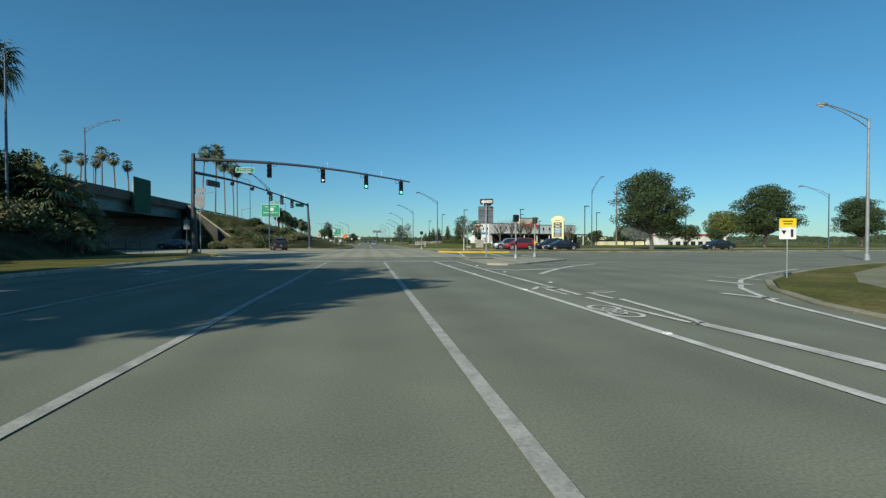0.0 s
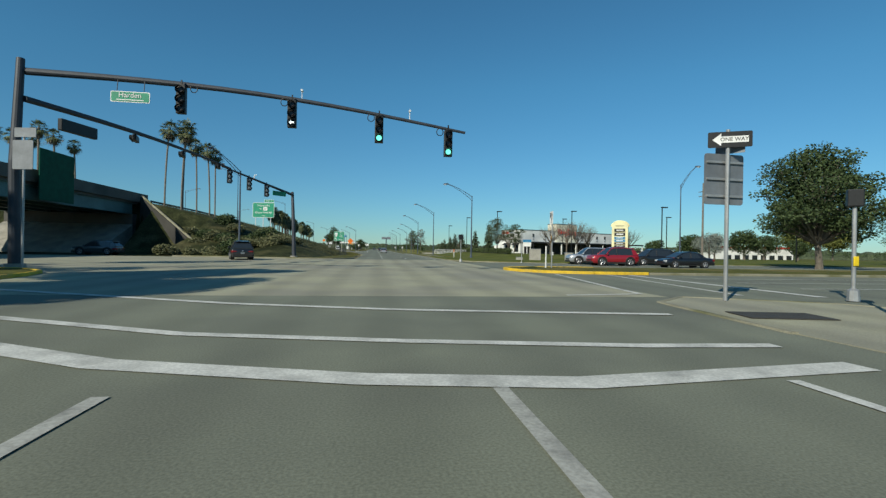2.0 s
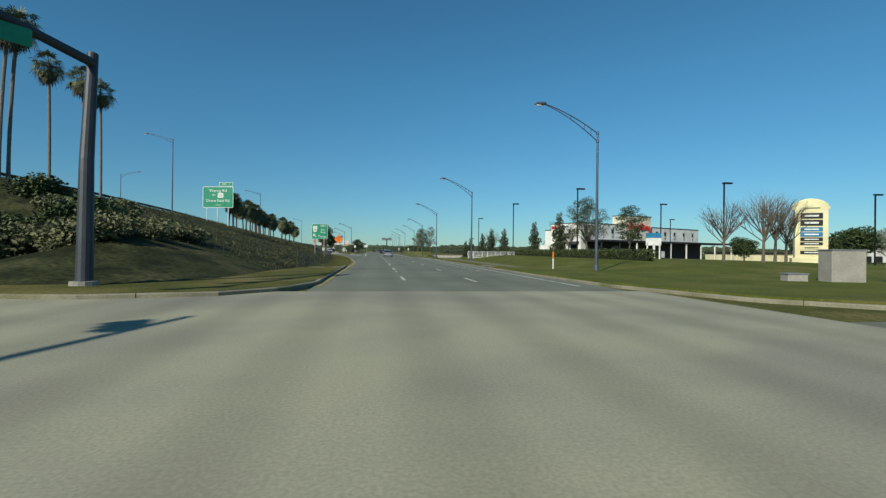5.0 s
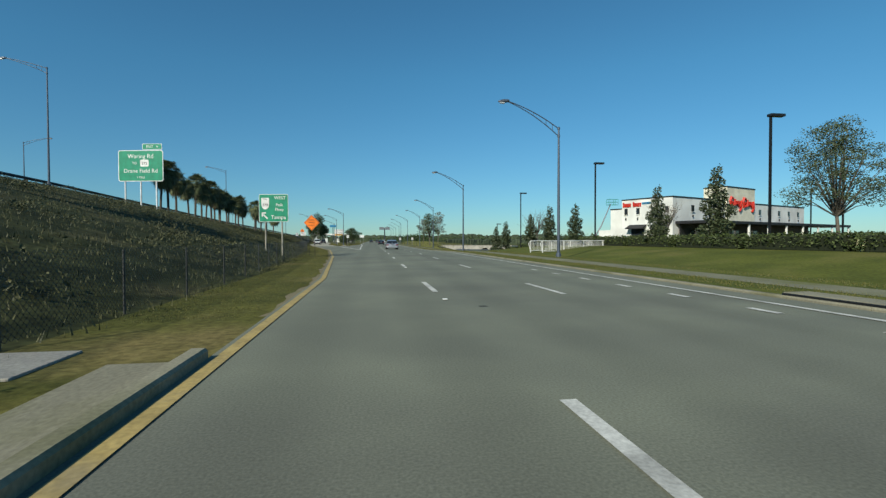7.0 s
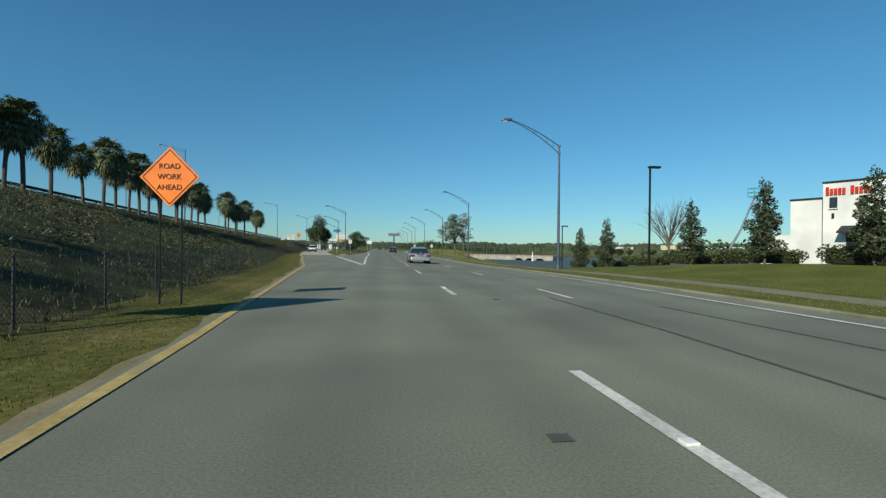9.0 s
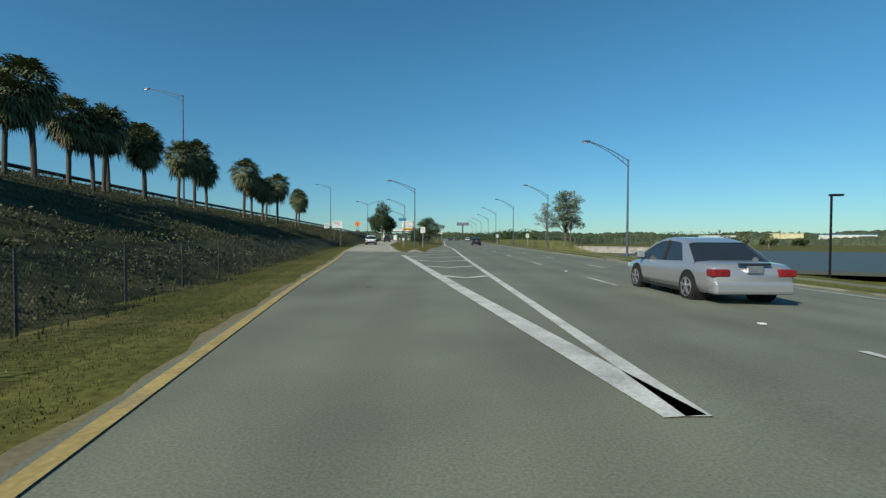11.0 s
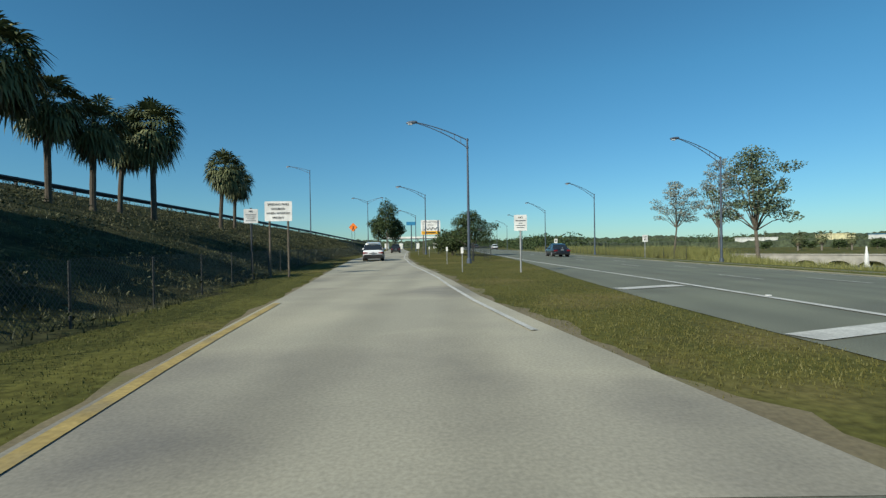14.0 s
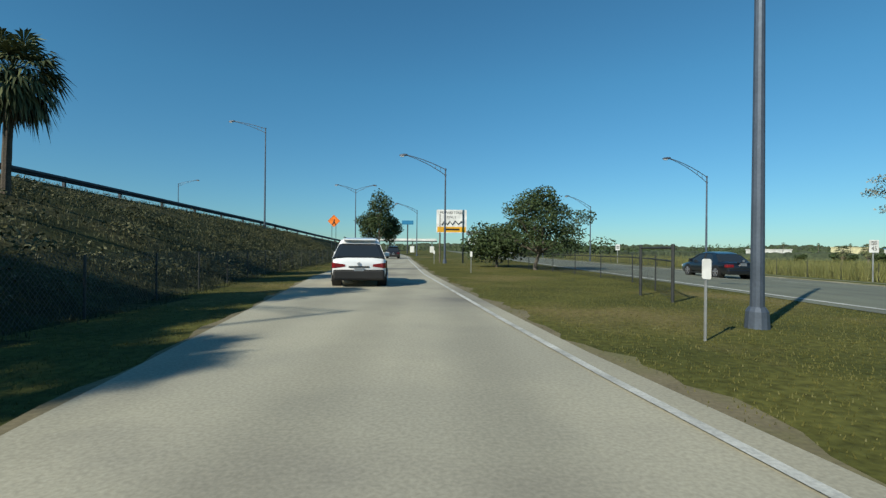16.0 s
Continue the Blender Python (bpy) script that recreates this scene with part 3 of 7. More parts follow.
def arrow(bm, x, y, kind, s=1.0):
    line(bm, [(x, y), (x, y + 1.8 * s)], 0.16 * s)
    if kind == "left":
        line(bm, [(x, y + 1.6 * s), (x - 0.7 * s, y + 1.9 * s)], 0.18 * s)
        line(bm, [(x - 0.45 * s, y + 2.3 * s), (x - 1.1 * s, y + 1.95 * s), (x - 0.4 * s, y + 1.5 * s)], 0.2 * s)
    elif kind == "right":
        line(bm, [(x, y + 1.6 * s), (x + 0.7 * s, y + 1.9 * s)], 0.18 * s)
        line(bm, [(x + 0.45 * s, y + 2.3 * s), (x + 1.1 * s, y + 1.95 * s), (x + 0.4 * s, y + 1.5 * s)], 0.2 * s)
    else:
        line(bm, [(x - 0.5 * s, y + 1.6 * s), (x, y + 2.5 * s), (x + 0.5 * s, y + 1.6 * s)], 0.22 * s)


bm = bmesh.new()
arrow(bm, -8.6, 20, "left", 1.3)
arrow(bm, -8.6, 8, "left", 1.3)
arrow(bm, 4.75, 10.8, "straight", 0.8)
arrow(bm, 5.45, 9.9, "right", 0.7)
structure(part("lane_arrows", bm, "white_line", None), "white turn arrows painted on the lanes", "road marking")
# cycle symbol: two wheels, a frame and a bar
bm = bmesh.new()
for wy in (7.75, 8.55):
    line(bm, [(4.5 + 0.26 * math.cos(a), wy + 0.34 * math.sin(a)) for a in (k * math.pi / 8 for k in range(17))], 0.09)
line(bm, [(4.5, 7.75), (4.72, 8.15), (4.5, 8.55), (4.28, 8.2), (4.5, 7.75)], 0.07)
structure(part("cycle_symbol", bm, "white_line", None), "white cycle symbol painted on the bike lane", "road marking")

bm = bmesh.new()
y = 85.4
while y < 520:
    line(bm, [(0.6, y), (0.6, y + 2.8)], 0.14)
    line(bm, [(3.55, y - 1.0), (3.55, y + 1.8)], 0.14)
    y += 10.87
structure(part("lane_dashes", bm, "white_line", None), "white dashed lane lines on the main road", "road marking")
bm = bmesh.new()
line(bm, [(7.0, 82 + 4 * i) for i in range(100)], 0.15)
for i in range(9):
    line(bm, [(6.1 - 0.02 * i, 95.5 + 2.4 * i), (6.1 - 0.02 * i, 96.2 + 2.4 * i)], 0.16)
line(bm, [(table(y, MAINL), y) for y in range(162, 420, 4)], 0.2)
line(bm, [(-2.7, 162), (-4.0, 170.4), (-6.24, 185.5), (-7.4, 193.0)], 0.34)
for y0 in (174.6, 180.2, 185.6, 191.0, 196.6):
    xl = table(y0, ((162, -2.7), (170.4, -4.0), (185.5, -6.24), (192.9, -7.38), (199.5, -8.0), (206, -7.2)))
    xr = table(y0, MAINL)
    mid = (xl + xr) / 2
    line(bm, [(xl + 0.1, y0), (mid, y0 - (mid - xl) * 0.95), (xr - 0.1, y0)], 0.36, 0.016)
line(bm, [(-8.76, 200.9), (-7.6, 200.0), (-6.15, 199.55), (-4.0, 201.8)], 0.34, 0.016)
line(bm, [(-6.0, 205.2), (-3.3, 206.2)], 0.5, 0.016)
line(bm, [(-5.9, 212.2), (-3.8, 213.0)], 0.5, 0.016)
line(bm, [(table(y, NOSE) - 0.15, y) for y in range(206, 420, 4)], 0.11, 0.02)
structure(part("edge_lines_right", bm, "white_line", None), "white edge lines and gore chevrons", "road marking")
bm = bmesh.new()
line(bm, [(table(y, EDGE), y) for y in range(82, 212, 2)], 0.16)
structure(part("edge_line_left", bm, "yellow_line", None), "faded yellow edge line", "road marking")

# tar seams and patches, and a thin dark line across the ramp
bm = bmesh.new()
line(bm, [(2.9, 128), (3.1, 134), (3.0, 139)], 0.06, 0.008)
# thin dark line from edge to edge of the ramp
line(bm, [(-17.2, 221), (-14, 220.6), (-11.4, 221.6)], 0.035, 0.012)
line(bm, [(5.2, 131), (4.9, 137)], 0.05, 0.008)
for x, y in ((1.1, 104.5), (-0.3, 130), (-6.6, 182), (-5.9, 184.5), (1.4, 138.6), (-6.5, 171)):
    line(bm, [(x, y), (x + 0.16, y)], 0.14, 0.008)
structure(part("tar_seams", bm, mat("tar", (0.085, 0.088, 0.075), 0.8), None), "dark tar seams and small patches in the asphalt, thin dark line across the ramp", "road marking")
bm = bmesh.new()
prism(bm, [(7.3, 33.6), (9.0, 33.3), (9.2, 34.3), (7.5, 34.6)], 0.02, 0.036)
structure(part("drain_grate", bm, mat("grate", (0.07, 0.065, 0.055), 0.8, 0.3), None), "dark square grate in the refuge island", "drain")
# broken lump of kerb at the nose of the median
_r = thing("concrete_rubble", "broken whitish lump of concrete in the grass nose", "rubble", m=pose(-7.05, 201.1, 0.0, 0, 0, 20))
for i, (dx, dy, sx, sy, sz) in enumerate(((0, 0, 0.34, 0.24, 0.2), (0.38, 0.06, 0.2, 0.2, 0.12), (-0.34, 0.12, 0.2, 0.16, 0.1), (0.1, -0.3, 0.12, 0.1, 0.07), (0.62, -0.1, 0.11, 0.09, 0.06), (-0.55, -0.06, 0.1, 0.12, 0.06), (0.2, 0.35, 0.16, 0.12, 0.1), (-0.1, 0.24, 0.13, 0.14, 0.16))):
    bm = bmesh.new()
    bmesh.ops.create_icosphere(bm, subdivisions=2, radius=1.0)
    rr = random.Random(60 + i)
    for v in bm.verts:
        v.co *= rr.uniform(0.68, 1.15)
        v.co.x, v.co.y, v.co.z = dx + v.co.x * sx, dy + v.co.y * sy, 0.05 + v.co.z * sz
    part("lump", bm, "concrete", _r)
# faint raised markers
MARKER = abox(-0.05, 0.05, -0.05, 0.05, 0.0, 0.02, 0.005)
_first = None
for i, (x, y) in enumerate([(4.1, 6 + 6 * k) for k in range(4)] + [(5.6, 14 + 5 * k) for k in range(3)] + [(0.6, 93.5 + 12.1 * k) for k in range(8)] + [(-3.2, 186 + 6 * k) for k in range(5)]):
    if _first is None:
        _first = tagged(part("road_marker", MARKER, "sign_white", None, "small white reflective road marker"), "small white reflective road marker", "road marker", "markers on the lane lines")
        _first.matrix_basis = pose(x, y, flat_z(x, y) + 0.012)
    else:
        copy_thing(_first, pose(x, y, flat_z(x, y) + 0.012))

# pond
bm = bmesh.new()
prism(bm, [(25, 216), (48, 204), (100, 208), (112, 275), (70, 310), (38, 296), (28, 262)], -2.6, -2.2)
structure(part("pond", bm, "water", None), "blue-grey pond beyond the road", "water")
# ---- bridge over the side street ----
bridge = thing("highway_bridge", "teal steel-girder highway bridge on concrete abutments", "bridge")
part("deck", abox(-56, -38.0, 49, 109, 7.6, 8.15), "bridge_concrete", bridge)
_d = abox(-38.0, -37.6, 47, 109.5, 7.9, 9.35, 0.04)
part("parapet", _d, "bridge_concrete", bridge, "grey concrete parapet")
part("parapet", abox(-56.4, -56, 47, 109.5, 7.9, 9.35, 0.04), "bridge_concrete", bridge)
for i, gx in enumerate((-38.35, -42, -46, -50, -55.6)):
    bm = bmesh.new()
    box(bm, gx - 0.02, gx + 0.02, 50, 106, 6.0, 7.6)
    box(bm, gx - 0.3, gx + 0.3, 50, 106, 5.94, 6.0)
    box(bm, gx - 0.3, gx + 0.3, 50, 106, 7.56, 7.62)
    part("girder", bm, "girder", bridge, "teal painted steel girder")
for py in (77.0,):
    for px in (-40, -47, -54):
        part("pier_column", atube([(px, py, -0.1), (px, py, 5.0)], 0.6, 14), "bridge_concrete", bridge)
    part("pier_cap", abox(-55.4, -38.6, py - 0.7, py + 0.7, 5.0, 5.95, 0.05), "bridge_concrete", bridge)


WING = [(-37.4, 106.4), (-33, 102), (-29, 98), (-25.5, 94.5), (-22.6, 91.6)]
bm = bmesh.new()
lo, hi, lo2, hi2 = [], [], [], []
for x, y in WING:
    t = 8.75 * max(0.05, (-22.3 - x) / 15.1)
    for row, dx, z in ((lo, 0, -0.1), (hi, 0, t), (lo2, 0.45, -0.1), (hi2, 0.45, t)):
        row.append(bm.verts.new((x + dx * 0.7, y + dx * 0.7, z)))
for a, b in ((lo, hi), (hi, hi2), (hi2, lo2)):
    for i in range(len(WING) - 1):
        bm.faces.new((a[i], a[i + 1], b[i + 1], b[i]))
bm.faces.new((lo[0], hi[0], hi2[0], lo2[0]))
bm.faces.new((lo[-1], hi[-1], hi2[-1], lo2[-1]))
bmesh.ops.recalc_face_normals(bm, faces=bm.faces)
# wall coloured dark to carry the shade beside the bridge
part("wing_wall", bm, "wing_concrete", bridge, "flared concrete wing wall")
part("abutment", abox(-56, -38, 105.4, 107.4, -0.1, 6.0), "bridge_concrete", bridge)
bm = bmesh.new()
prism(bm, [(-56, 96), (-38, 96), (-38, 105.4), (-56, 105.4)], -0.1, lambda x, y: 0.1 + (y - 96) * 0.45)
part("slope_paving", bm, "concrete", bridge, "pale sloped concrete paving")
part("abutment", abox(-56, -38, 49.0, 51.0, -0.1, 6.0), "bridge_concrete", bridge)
bm = bmesh.new()
tube(bm, [(x + 0.25, y + 0.25, 8.75 * max(0.05, (-22.3 - x) / 15.1) + 0.05) for x, y in WING], 0.2, 6)
part("coping", bm, "old_kerb", bridge, "pale concrete coping down the slope")

# green sign fixed to the bridge, seen from behind the trees
sg = thing("bridge_sign", "large blank-faced dark green road sign on the bridge parapet", "road sign")
part("panel", abox(-36.95, -36.85, 82.8, 88.8, 6.0, 11.7, 0.01), "sign_dark", sg)
for yy in (84, 87.5):
    part("bracket", abox(-37.6, -36.95, yy - 0.06, yy + 0.06, 7.0, 11.2), "steel", sg)


# ---- guard rail along the embankment top ----
rail = thing("guard_rail", "weathered dark steel guard rail along the embankment", "guard rail")
bm = bmesh.new()
prof = ((0.0, 0.42), (0.06, 0.48), (0.0, 0.54), (0.06, 0.60), (0.06, 0.66), (0.0, 0.72), (-0.03, 0.72), (-0.03, 0.42))
prev = None
for k in range(70):
    yy = 109.5 + k * 4
    cx, cz = table(yy, CREST) + 0.2, ground_z(table(yy, CREST) - 0.3, yy) - 0.36
    ring = [bm.verts.new((cx + u, yy, cz + v)) for u, v in prof]
    if prev:
        for i in range(len(prof)):
            bm.faces.new((prev[i], prev[(i + 1) % 8], ring[(i + 1) % 8], ring[i]))
    prev = ring
part("beam", bm, "dark_steel", rail)
bm0 = abox(-0.07, 0.07, -0.06, 0.06, -0.3, 0.74)
post = part("post", bm0, "dark_steel", rail)
post.matrix_basis = pose(table(110, CREST) + 0.1, 110, ground_z(table(110, CREST) - 0.3, 110) - 0.36)
for k in range(1, 70):
    yy = 110 + k * 4
    p = post.copy()
    scene.collection.objects.link(p)
    p.matrix_basis = pose(table(yy, CREST) + 0.1, yy, ground_z(table(yy, CREST) - 0.3, yy) - 0.36)
structure(ribbon("road_highway", lambda y: table(y, CREST) - 26, lambda y: table(y, CREST) - 1.0, 109.6, 420, 5, 0.02, "concrete_road", 4, None, lambda x, y: ground_z(table(y, CREST) - 2, y)),
          "pale highway carriageway on the embankment", "road")


# ---- street lamps ----
def street_lamp(name, label, height=9.2, reach=3.75, rise=1.8, group="street lamps"):
    """A tapered pole with a two-chord truss arm that rises outwards and flattens at the lamp head."""
    o = thing(name, label, "street lamp", group)
    part("pole", atube([(0, 0, 0.0), (0, 0, height * 0.5), (0, 0, height)], [0.115, 0.09, 0.062], 12), "pole", o)
    part("pole_cap", atube([(0, 0, height), (0, 0, height + 0.05)], [0.075, 0.045], 10), "pole", o)

    def rises(t):
        return 1.42 * t - 0.42 * t * t
    n = 8
    steps = [i / n for i in range(n + 1)]
    up = [(-reach * t, 0, height - 0.08 + rise * rises(t)) for t in steps]
    lo = [(-reach * t, 0, height - 0.62 + (rise + 0.5) * rises(t)) for t in steps]
    part("upper_chord", atube(up, [0.04 - 0.008 * t for t in steps], 8), "pole", o)
    part("lower_chord", atube(lo, [0.036 - 0.008 * t for t in steps], 8), "pole", o)
    for i in (1, 2, 4):
        part("strut", atube([lo[i], up[i]], 0.02, 6), "pole", o)
    for z in (height - 0.62, height - 0.08):
        part("clamp", atube([(0, 0, z - 0.06), (0, 0, z + 0.06)], 0.095, 10), "pole", o)
    z = height - 0.08 + rise
    prof = [(0.05, 0.05), (-0.12, 0.085), (-0.35, 0.09), (-0.6, 0.07), (-0.74, 0.03)]
    part("lamp_head", atube([(-reach + 0.1 + a, 0, z + 0.02 - 0.02 * k) for k, (a, r) in enumerate(prof)], [r * 1.4 for a, r in prof], 10), "pole", o)
    part("lens", atube([(-reach - 0.2, 0, z - 0.13), (-reach - 0.52, 0, z - 0.13)], [0.09, 0.07], 10), "lens_clear", o, "pale glass lens")
    part("base", atube([(0, 0, -0.05), (0, 0, 0.28), (0, 0, 0.36)], [0.2, 0.18, 0.13], 12), "pole", o)
    return o


lamp = street_lamp("street_lamp", "tall grey street lamp with a truss arm over the road")
LROW = [(13.9, 94.8), (12.1, 127.5), (11.6, 160.5), (12.9, 203.5), (13.5, 240.6), (12.0, 271), (11.5, 304), (13, 345), (13, 380), (13, 415), (13, 450)]
lamp.matrix_basis = pose(LROW[0][0], LROW[0][1], ground_z(*LROW[0]))
for x, y in LROW[1:]:
    copy_thing(lamp, pose(x, y, min(ground_z(x, y), flat_z(x, y))))
ramp_lamp = street_lamp("street_lamp", "tall grey street lamp in the grass beside the ramp", 8.95, 3.75, 1.35)
ramp_lamp.matrix_basis = pose(-9.0, 233.2, 0)
for x, y in ((-13.6, 270.0), (-18, 318)):
    copy_thing(ramp_lamp, pose(x, y, 0))
_q = copy_thing(lamp, pose(-16.9, 86.5, 0.1, 0, 0, 60) @ Matrix.Scale(1.13, 4))
tagged(_q, "tall grey street lamp beside the shrubs of the crossing")
_q = street_lamp("street_lamp", "tall aluminium street lamp on the grass corner, coloured pale as sunlit", 9.4, 3.4, 0.9)
_q.matrix_basis = pose(33.1, 27.0, 0.05)
# paler steel on this lamp stands for sunlight on its metal
for _c in _q.children:
    if _c.name.split(".")[0] != "lens":
        _c.data.materials[0] = M["steel"]
_q = street_lamp("street_lamp", "tall grey street lamp by the cross street", 11.5, 2.2, 2.6)
_q.matrix_basis = pose(45.2, 91.0, 0.1, 0, 0, 120)
tagged(_q, "tall grey street lamp by the cross street")
_q = copy_thing(lamp, pose(78, 70, 0.1, 0, 0, -60))
hw = street_lamp("highway_lamp", "tall slender lamp on the highway embankment", 12.6, 4.0, 0.9, "highway lamps")
hw.matrix_basis = pose(-35.4, 152.5, ground_z(-35.4, 152.5))
for x, y, r in ((-35.2, 214.8, 0), (-31.8, 273.5, 0), (-26.8, 40.5, 0), (-62, 190, 180), (-62, 250, 180), (-60, 310, 180), (-66, 128, 180), (-34, 390, 0)):
    s = 0.8 if y > 260 else 1.0
    z = ground_z(x, y) - 0.06 if not 52 < y < 106 else 0.0
    copy_thing(hw, pose(x, y, z, 0, 0, r) @ Matrix.Scale(s, 4))
tw = street_lamp("highway_lamp", "tall slender lamp with two opposite arms beside the plaza", 11.6, 3.2, 0.9, "highway lamps")
for _n in ("upper_chord", "lower_chord", "lamp_head", "lens"):
    _c = next(c for c in tw.children if c.name.split(".")[0] == _n).copy()
    scene.collection.objects.link(_c)
    _c.matrix_basis = pose(0, 0, 0, 0, 0, 180)
tw.matrix_basis = pose(-29.0, 312, ground_z(-29.0, 312) - 0.06)
bl = street_lamp("bridge_lamp", "grey lamp standing on the bridge parapet", 7.2, 3.7, 1.25, "bridge lamps")
bl.matrix_basis = pose(-37.3, 70.4, 9.3, 0, 0, 180)


# ---- writing ----
def words(text, size, material, parent, m, name="legend", extrude=0.004):
    cu = bpy.data.curves.new("text", "FONT")
    cu.body, cu.size, cu.align_x, cu.align_y, cu.extrude = text, size, "CENTER", "CENTER", extrude
    cu.resolution_u = 3
    tmp = bpy.data.objects.new("tmp", cu)
    me = bpy.data.meshes.new_from_object(tmp)
    bpy.data.objects.remove(tmp)
    me.materials.clear()
    me.materials.append(M[material])
    ob = new(name, me)
    ob.parent = parent
    ob.matrix_basis = m
    return ob


FACE = pose(0, 0, 0, 90, 0, 0)


def panel(w, h, t=0.03, r=0.08, y0=0.0):
    """A sign panel with rounded corners, upright, facing -y, its middle at the origin."""
    bm = bmesh.new()
    pts = []
    for cx, cz, a in ((w / 2 - r, h / 2 - r, 0), (-w / 2 + r, h / 2 - r, 90), (-w / 2 + r, -h / 2 + r, 180), (w / 2 - r, -h / 2 + r, 270)):
        pts += [(cx + r * math.cos(radians(a + k * 22.5)), cz + r * math.sin(radians(a + k * 22.5))) for k in range(5)]
    f = [bm.verts.new((x, y0, z)) for x, z in pts]
    b = [bm.verts.new((x, y0 + t, z)) for x, z in pts]
    bm.faces.new(f)
    bm.faces.new(b[::-1])
    for i in range(len(pts)):
        j = (i + 1) % len(pts)
        bm.faces.new((f[j], f[i], b[i], b[j]))
    bmesh.ops.recalc_face_normals(bm, faces=bm.faces)
    return bm


def at_front(x, z, y=-0.012):
    return pose(x, y, z, 90, 0, 0)


def bars(parent, rows, w, material="ink", y=-0.008):
    """Plain bars for writing that cannot be read."""
    for z, share, h in rows:
        bm = abox(-w * share / 2, w * share / 2, y - 0.004, y, z - h / 2, z + h / 2)
        part("text_bar", bm, material, parent)


def posts(o, xs, z0, z1, material="steel", r=0.05, y=0.07):
    for x in xs:
        part("post", atube([(x, y, z0), (x, y, z1)], r, 8), material, o)


# overhead guide sign on the slope
s = thing("guide_sign", "large green highway guide sign on three steel posts", "road sign", m=pose(-32.0, 165.5, 11.5, 0, 0, -10) @ Matrix.Scale(0.94, 4))
W, Hh = 6.6, 4.5
part("border", panel(W, Hh, 0.05, 0.3), "sign_white", s, "white sign border")
f = part("face", panel(W - 0.2, Hh - 0.2, 0.02, 0.25, -0.012), "sign_green", s)
words("Waring Rd", 0.86, "sign_white", s, at_front(0, 1.35, -0.02))
words("TO", 0.5, "sign_white", s, at_front(-0.9, 0.38, -0.02))
sh = part("route_shield", panel(1.25, 1.0, 0.01, 0.2, -0.022), "sign_white", s, "white state route shield")
sh.matrix_basis = pose(0.55, 0, 0.38)
words("572", 0.55, "ink", s, at_front(0.55, 0.3, -0.035))
words("Drane Field Rd", 0.82, "sign_white", s, at_front(0, -0.75, -0.02))
words("1 MILE", 0.42, "sign_white", s, at_front(0, -1.7, -0.02))
tab = part("exit_tab", panel(2.9, 0.85, 0.04, 0.12), "sign_white", s, "small green exit tab")
tab.matrix_basis = pose(1.7, 0, Hh / 2 + 0.5)
tab2 = part("exit_face", panel(2.76, 0.72, 0.02, 0.1, -0.012), "sign_green", s)
tab2.matrix_basis = pose(1.7, 0, Hh / 2 + 0.5)
words("EXIT   4", 0.5, "sign_white", s, at_front(1.7, Hh / 2 + 0.5, -0.02))
posts(s, (-2.4, -0.1, 2.2), -6.6, 2.0, "sign_white", 0.11, 0.16)

# route sign with arrow at the fence
s = thing("route_sign", "green toll route sign on two wooden posts", "road sign", m=pose(-8.45, 133.6, 3.8, 0, 0, -8) @ Matrix.Scale(0.82, 4))
part("border", panel(2.75, 2.6, 0.04, 0.15), "sign_white", s, "white sign border")
part("face", panel(2.67, 2.52, 0.02, 0.13, -0.012), "sign_green", s)
words("WEST", 0.42, "sign_white", s, at_front(0.6, 0.95, -0.02))
words("Polk", 0.38, "sign_white", s, at_front(0.55, 0.28, -0.02))
words("Pkwy", 0.38, "sign_white", s, at_front(0.55, -0.15, -0.02))
words("Tampa", 0.52, "sign_white", s, at_front(0.45, -0.88, -0.02))
bm = bmesh.new()
for z0, z1, h0, h1 in ((0.95, 0.35, 0.36, 0.36), (0.35, 0.05, 0.36, 0.3), (0.05, -0.12, 0.3, 0.12)):
    v = [bm.verts.new(q) for q in ((-0.78 - h0, -0.02, z0), (-0.78 - h1, -0.02, z1), (-0.78 + h1, -0.02, z1), (-0.78 + h0, -0.02, z0))]
    bm.faces.new(v)
part("route_shield", bm, "sign_white", s, "white toll route shield")
words("TOLL", 0.2, "ink", s, at_front(-0.78, 0.82, -0.03))
words("570", 0.34, "ink", s, at_front(-0.78, 0.28, -0.03))
bm = bmesh.new()
for q in (((-0.62, -1.05), (-0.52, -0.95), (-0.92, -0.55), (-1.02, -0.65)), ((-1.12, -0.4), (-1.12, -0.8), (-1.0, -0.8), (-1.0, -0.4)), ((-1.12, -0.4), (-1.12, -0.52), (-0.72, -0.52), (-0.72, -0.4))):
    vs = [bm.verts.new((x, -0.02, z)) for x, z in q]
    bm.faces.new(vs)
part("arrow", bm, "sign_white", s, "white arrow pointing up and left")
posts(s, (-0.8, 0.75), -4.75, 1.1, "kerb", 0.075, 0.12)


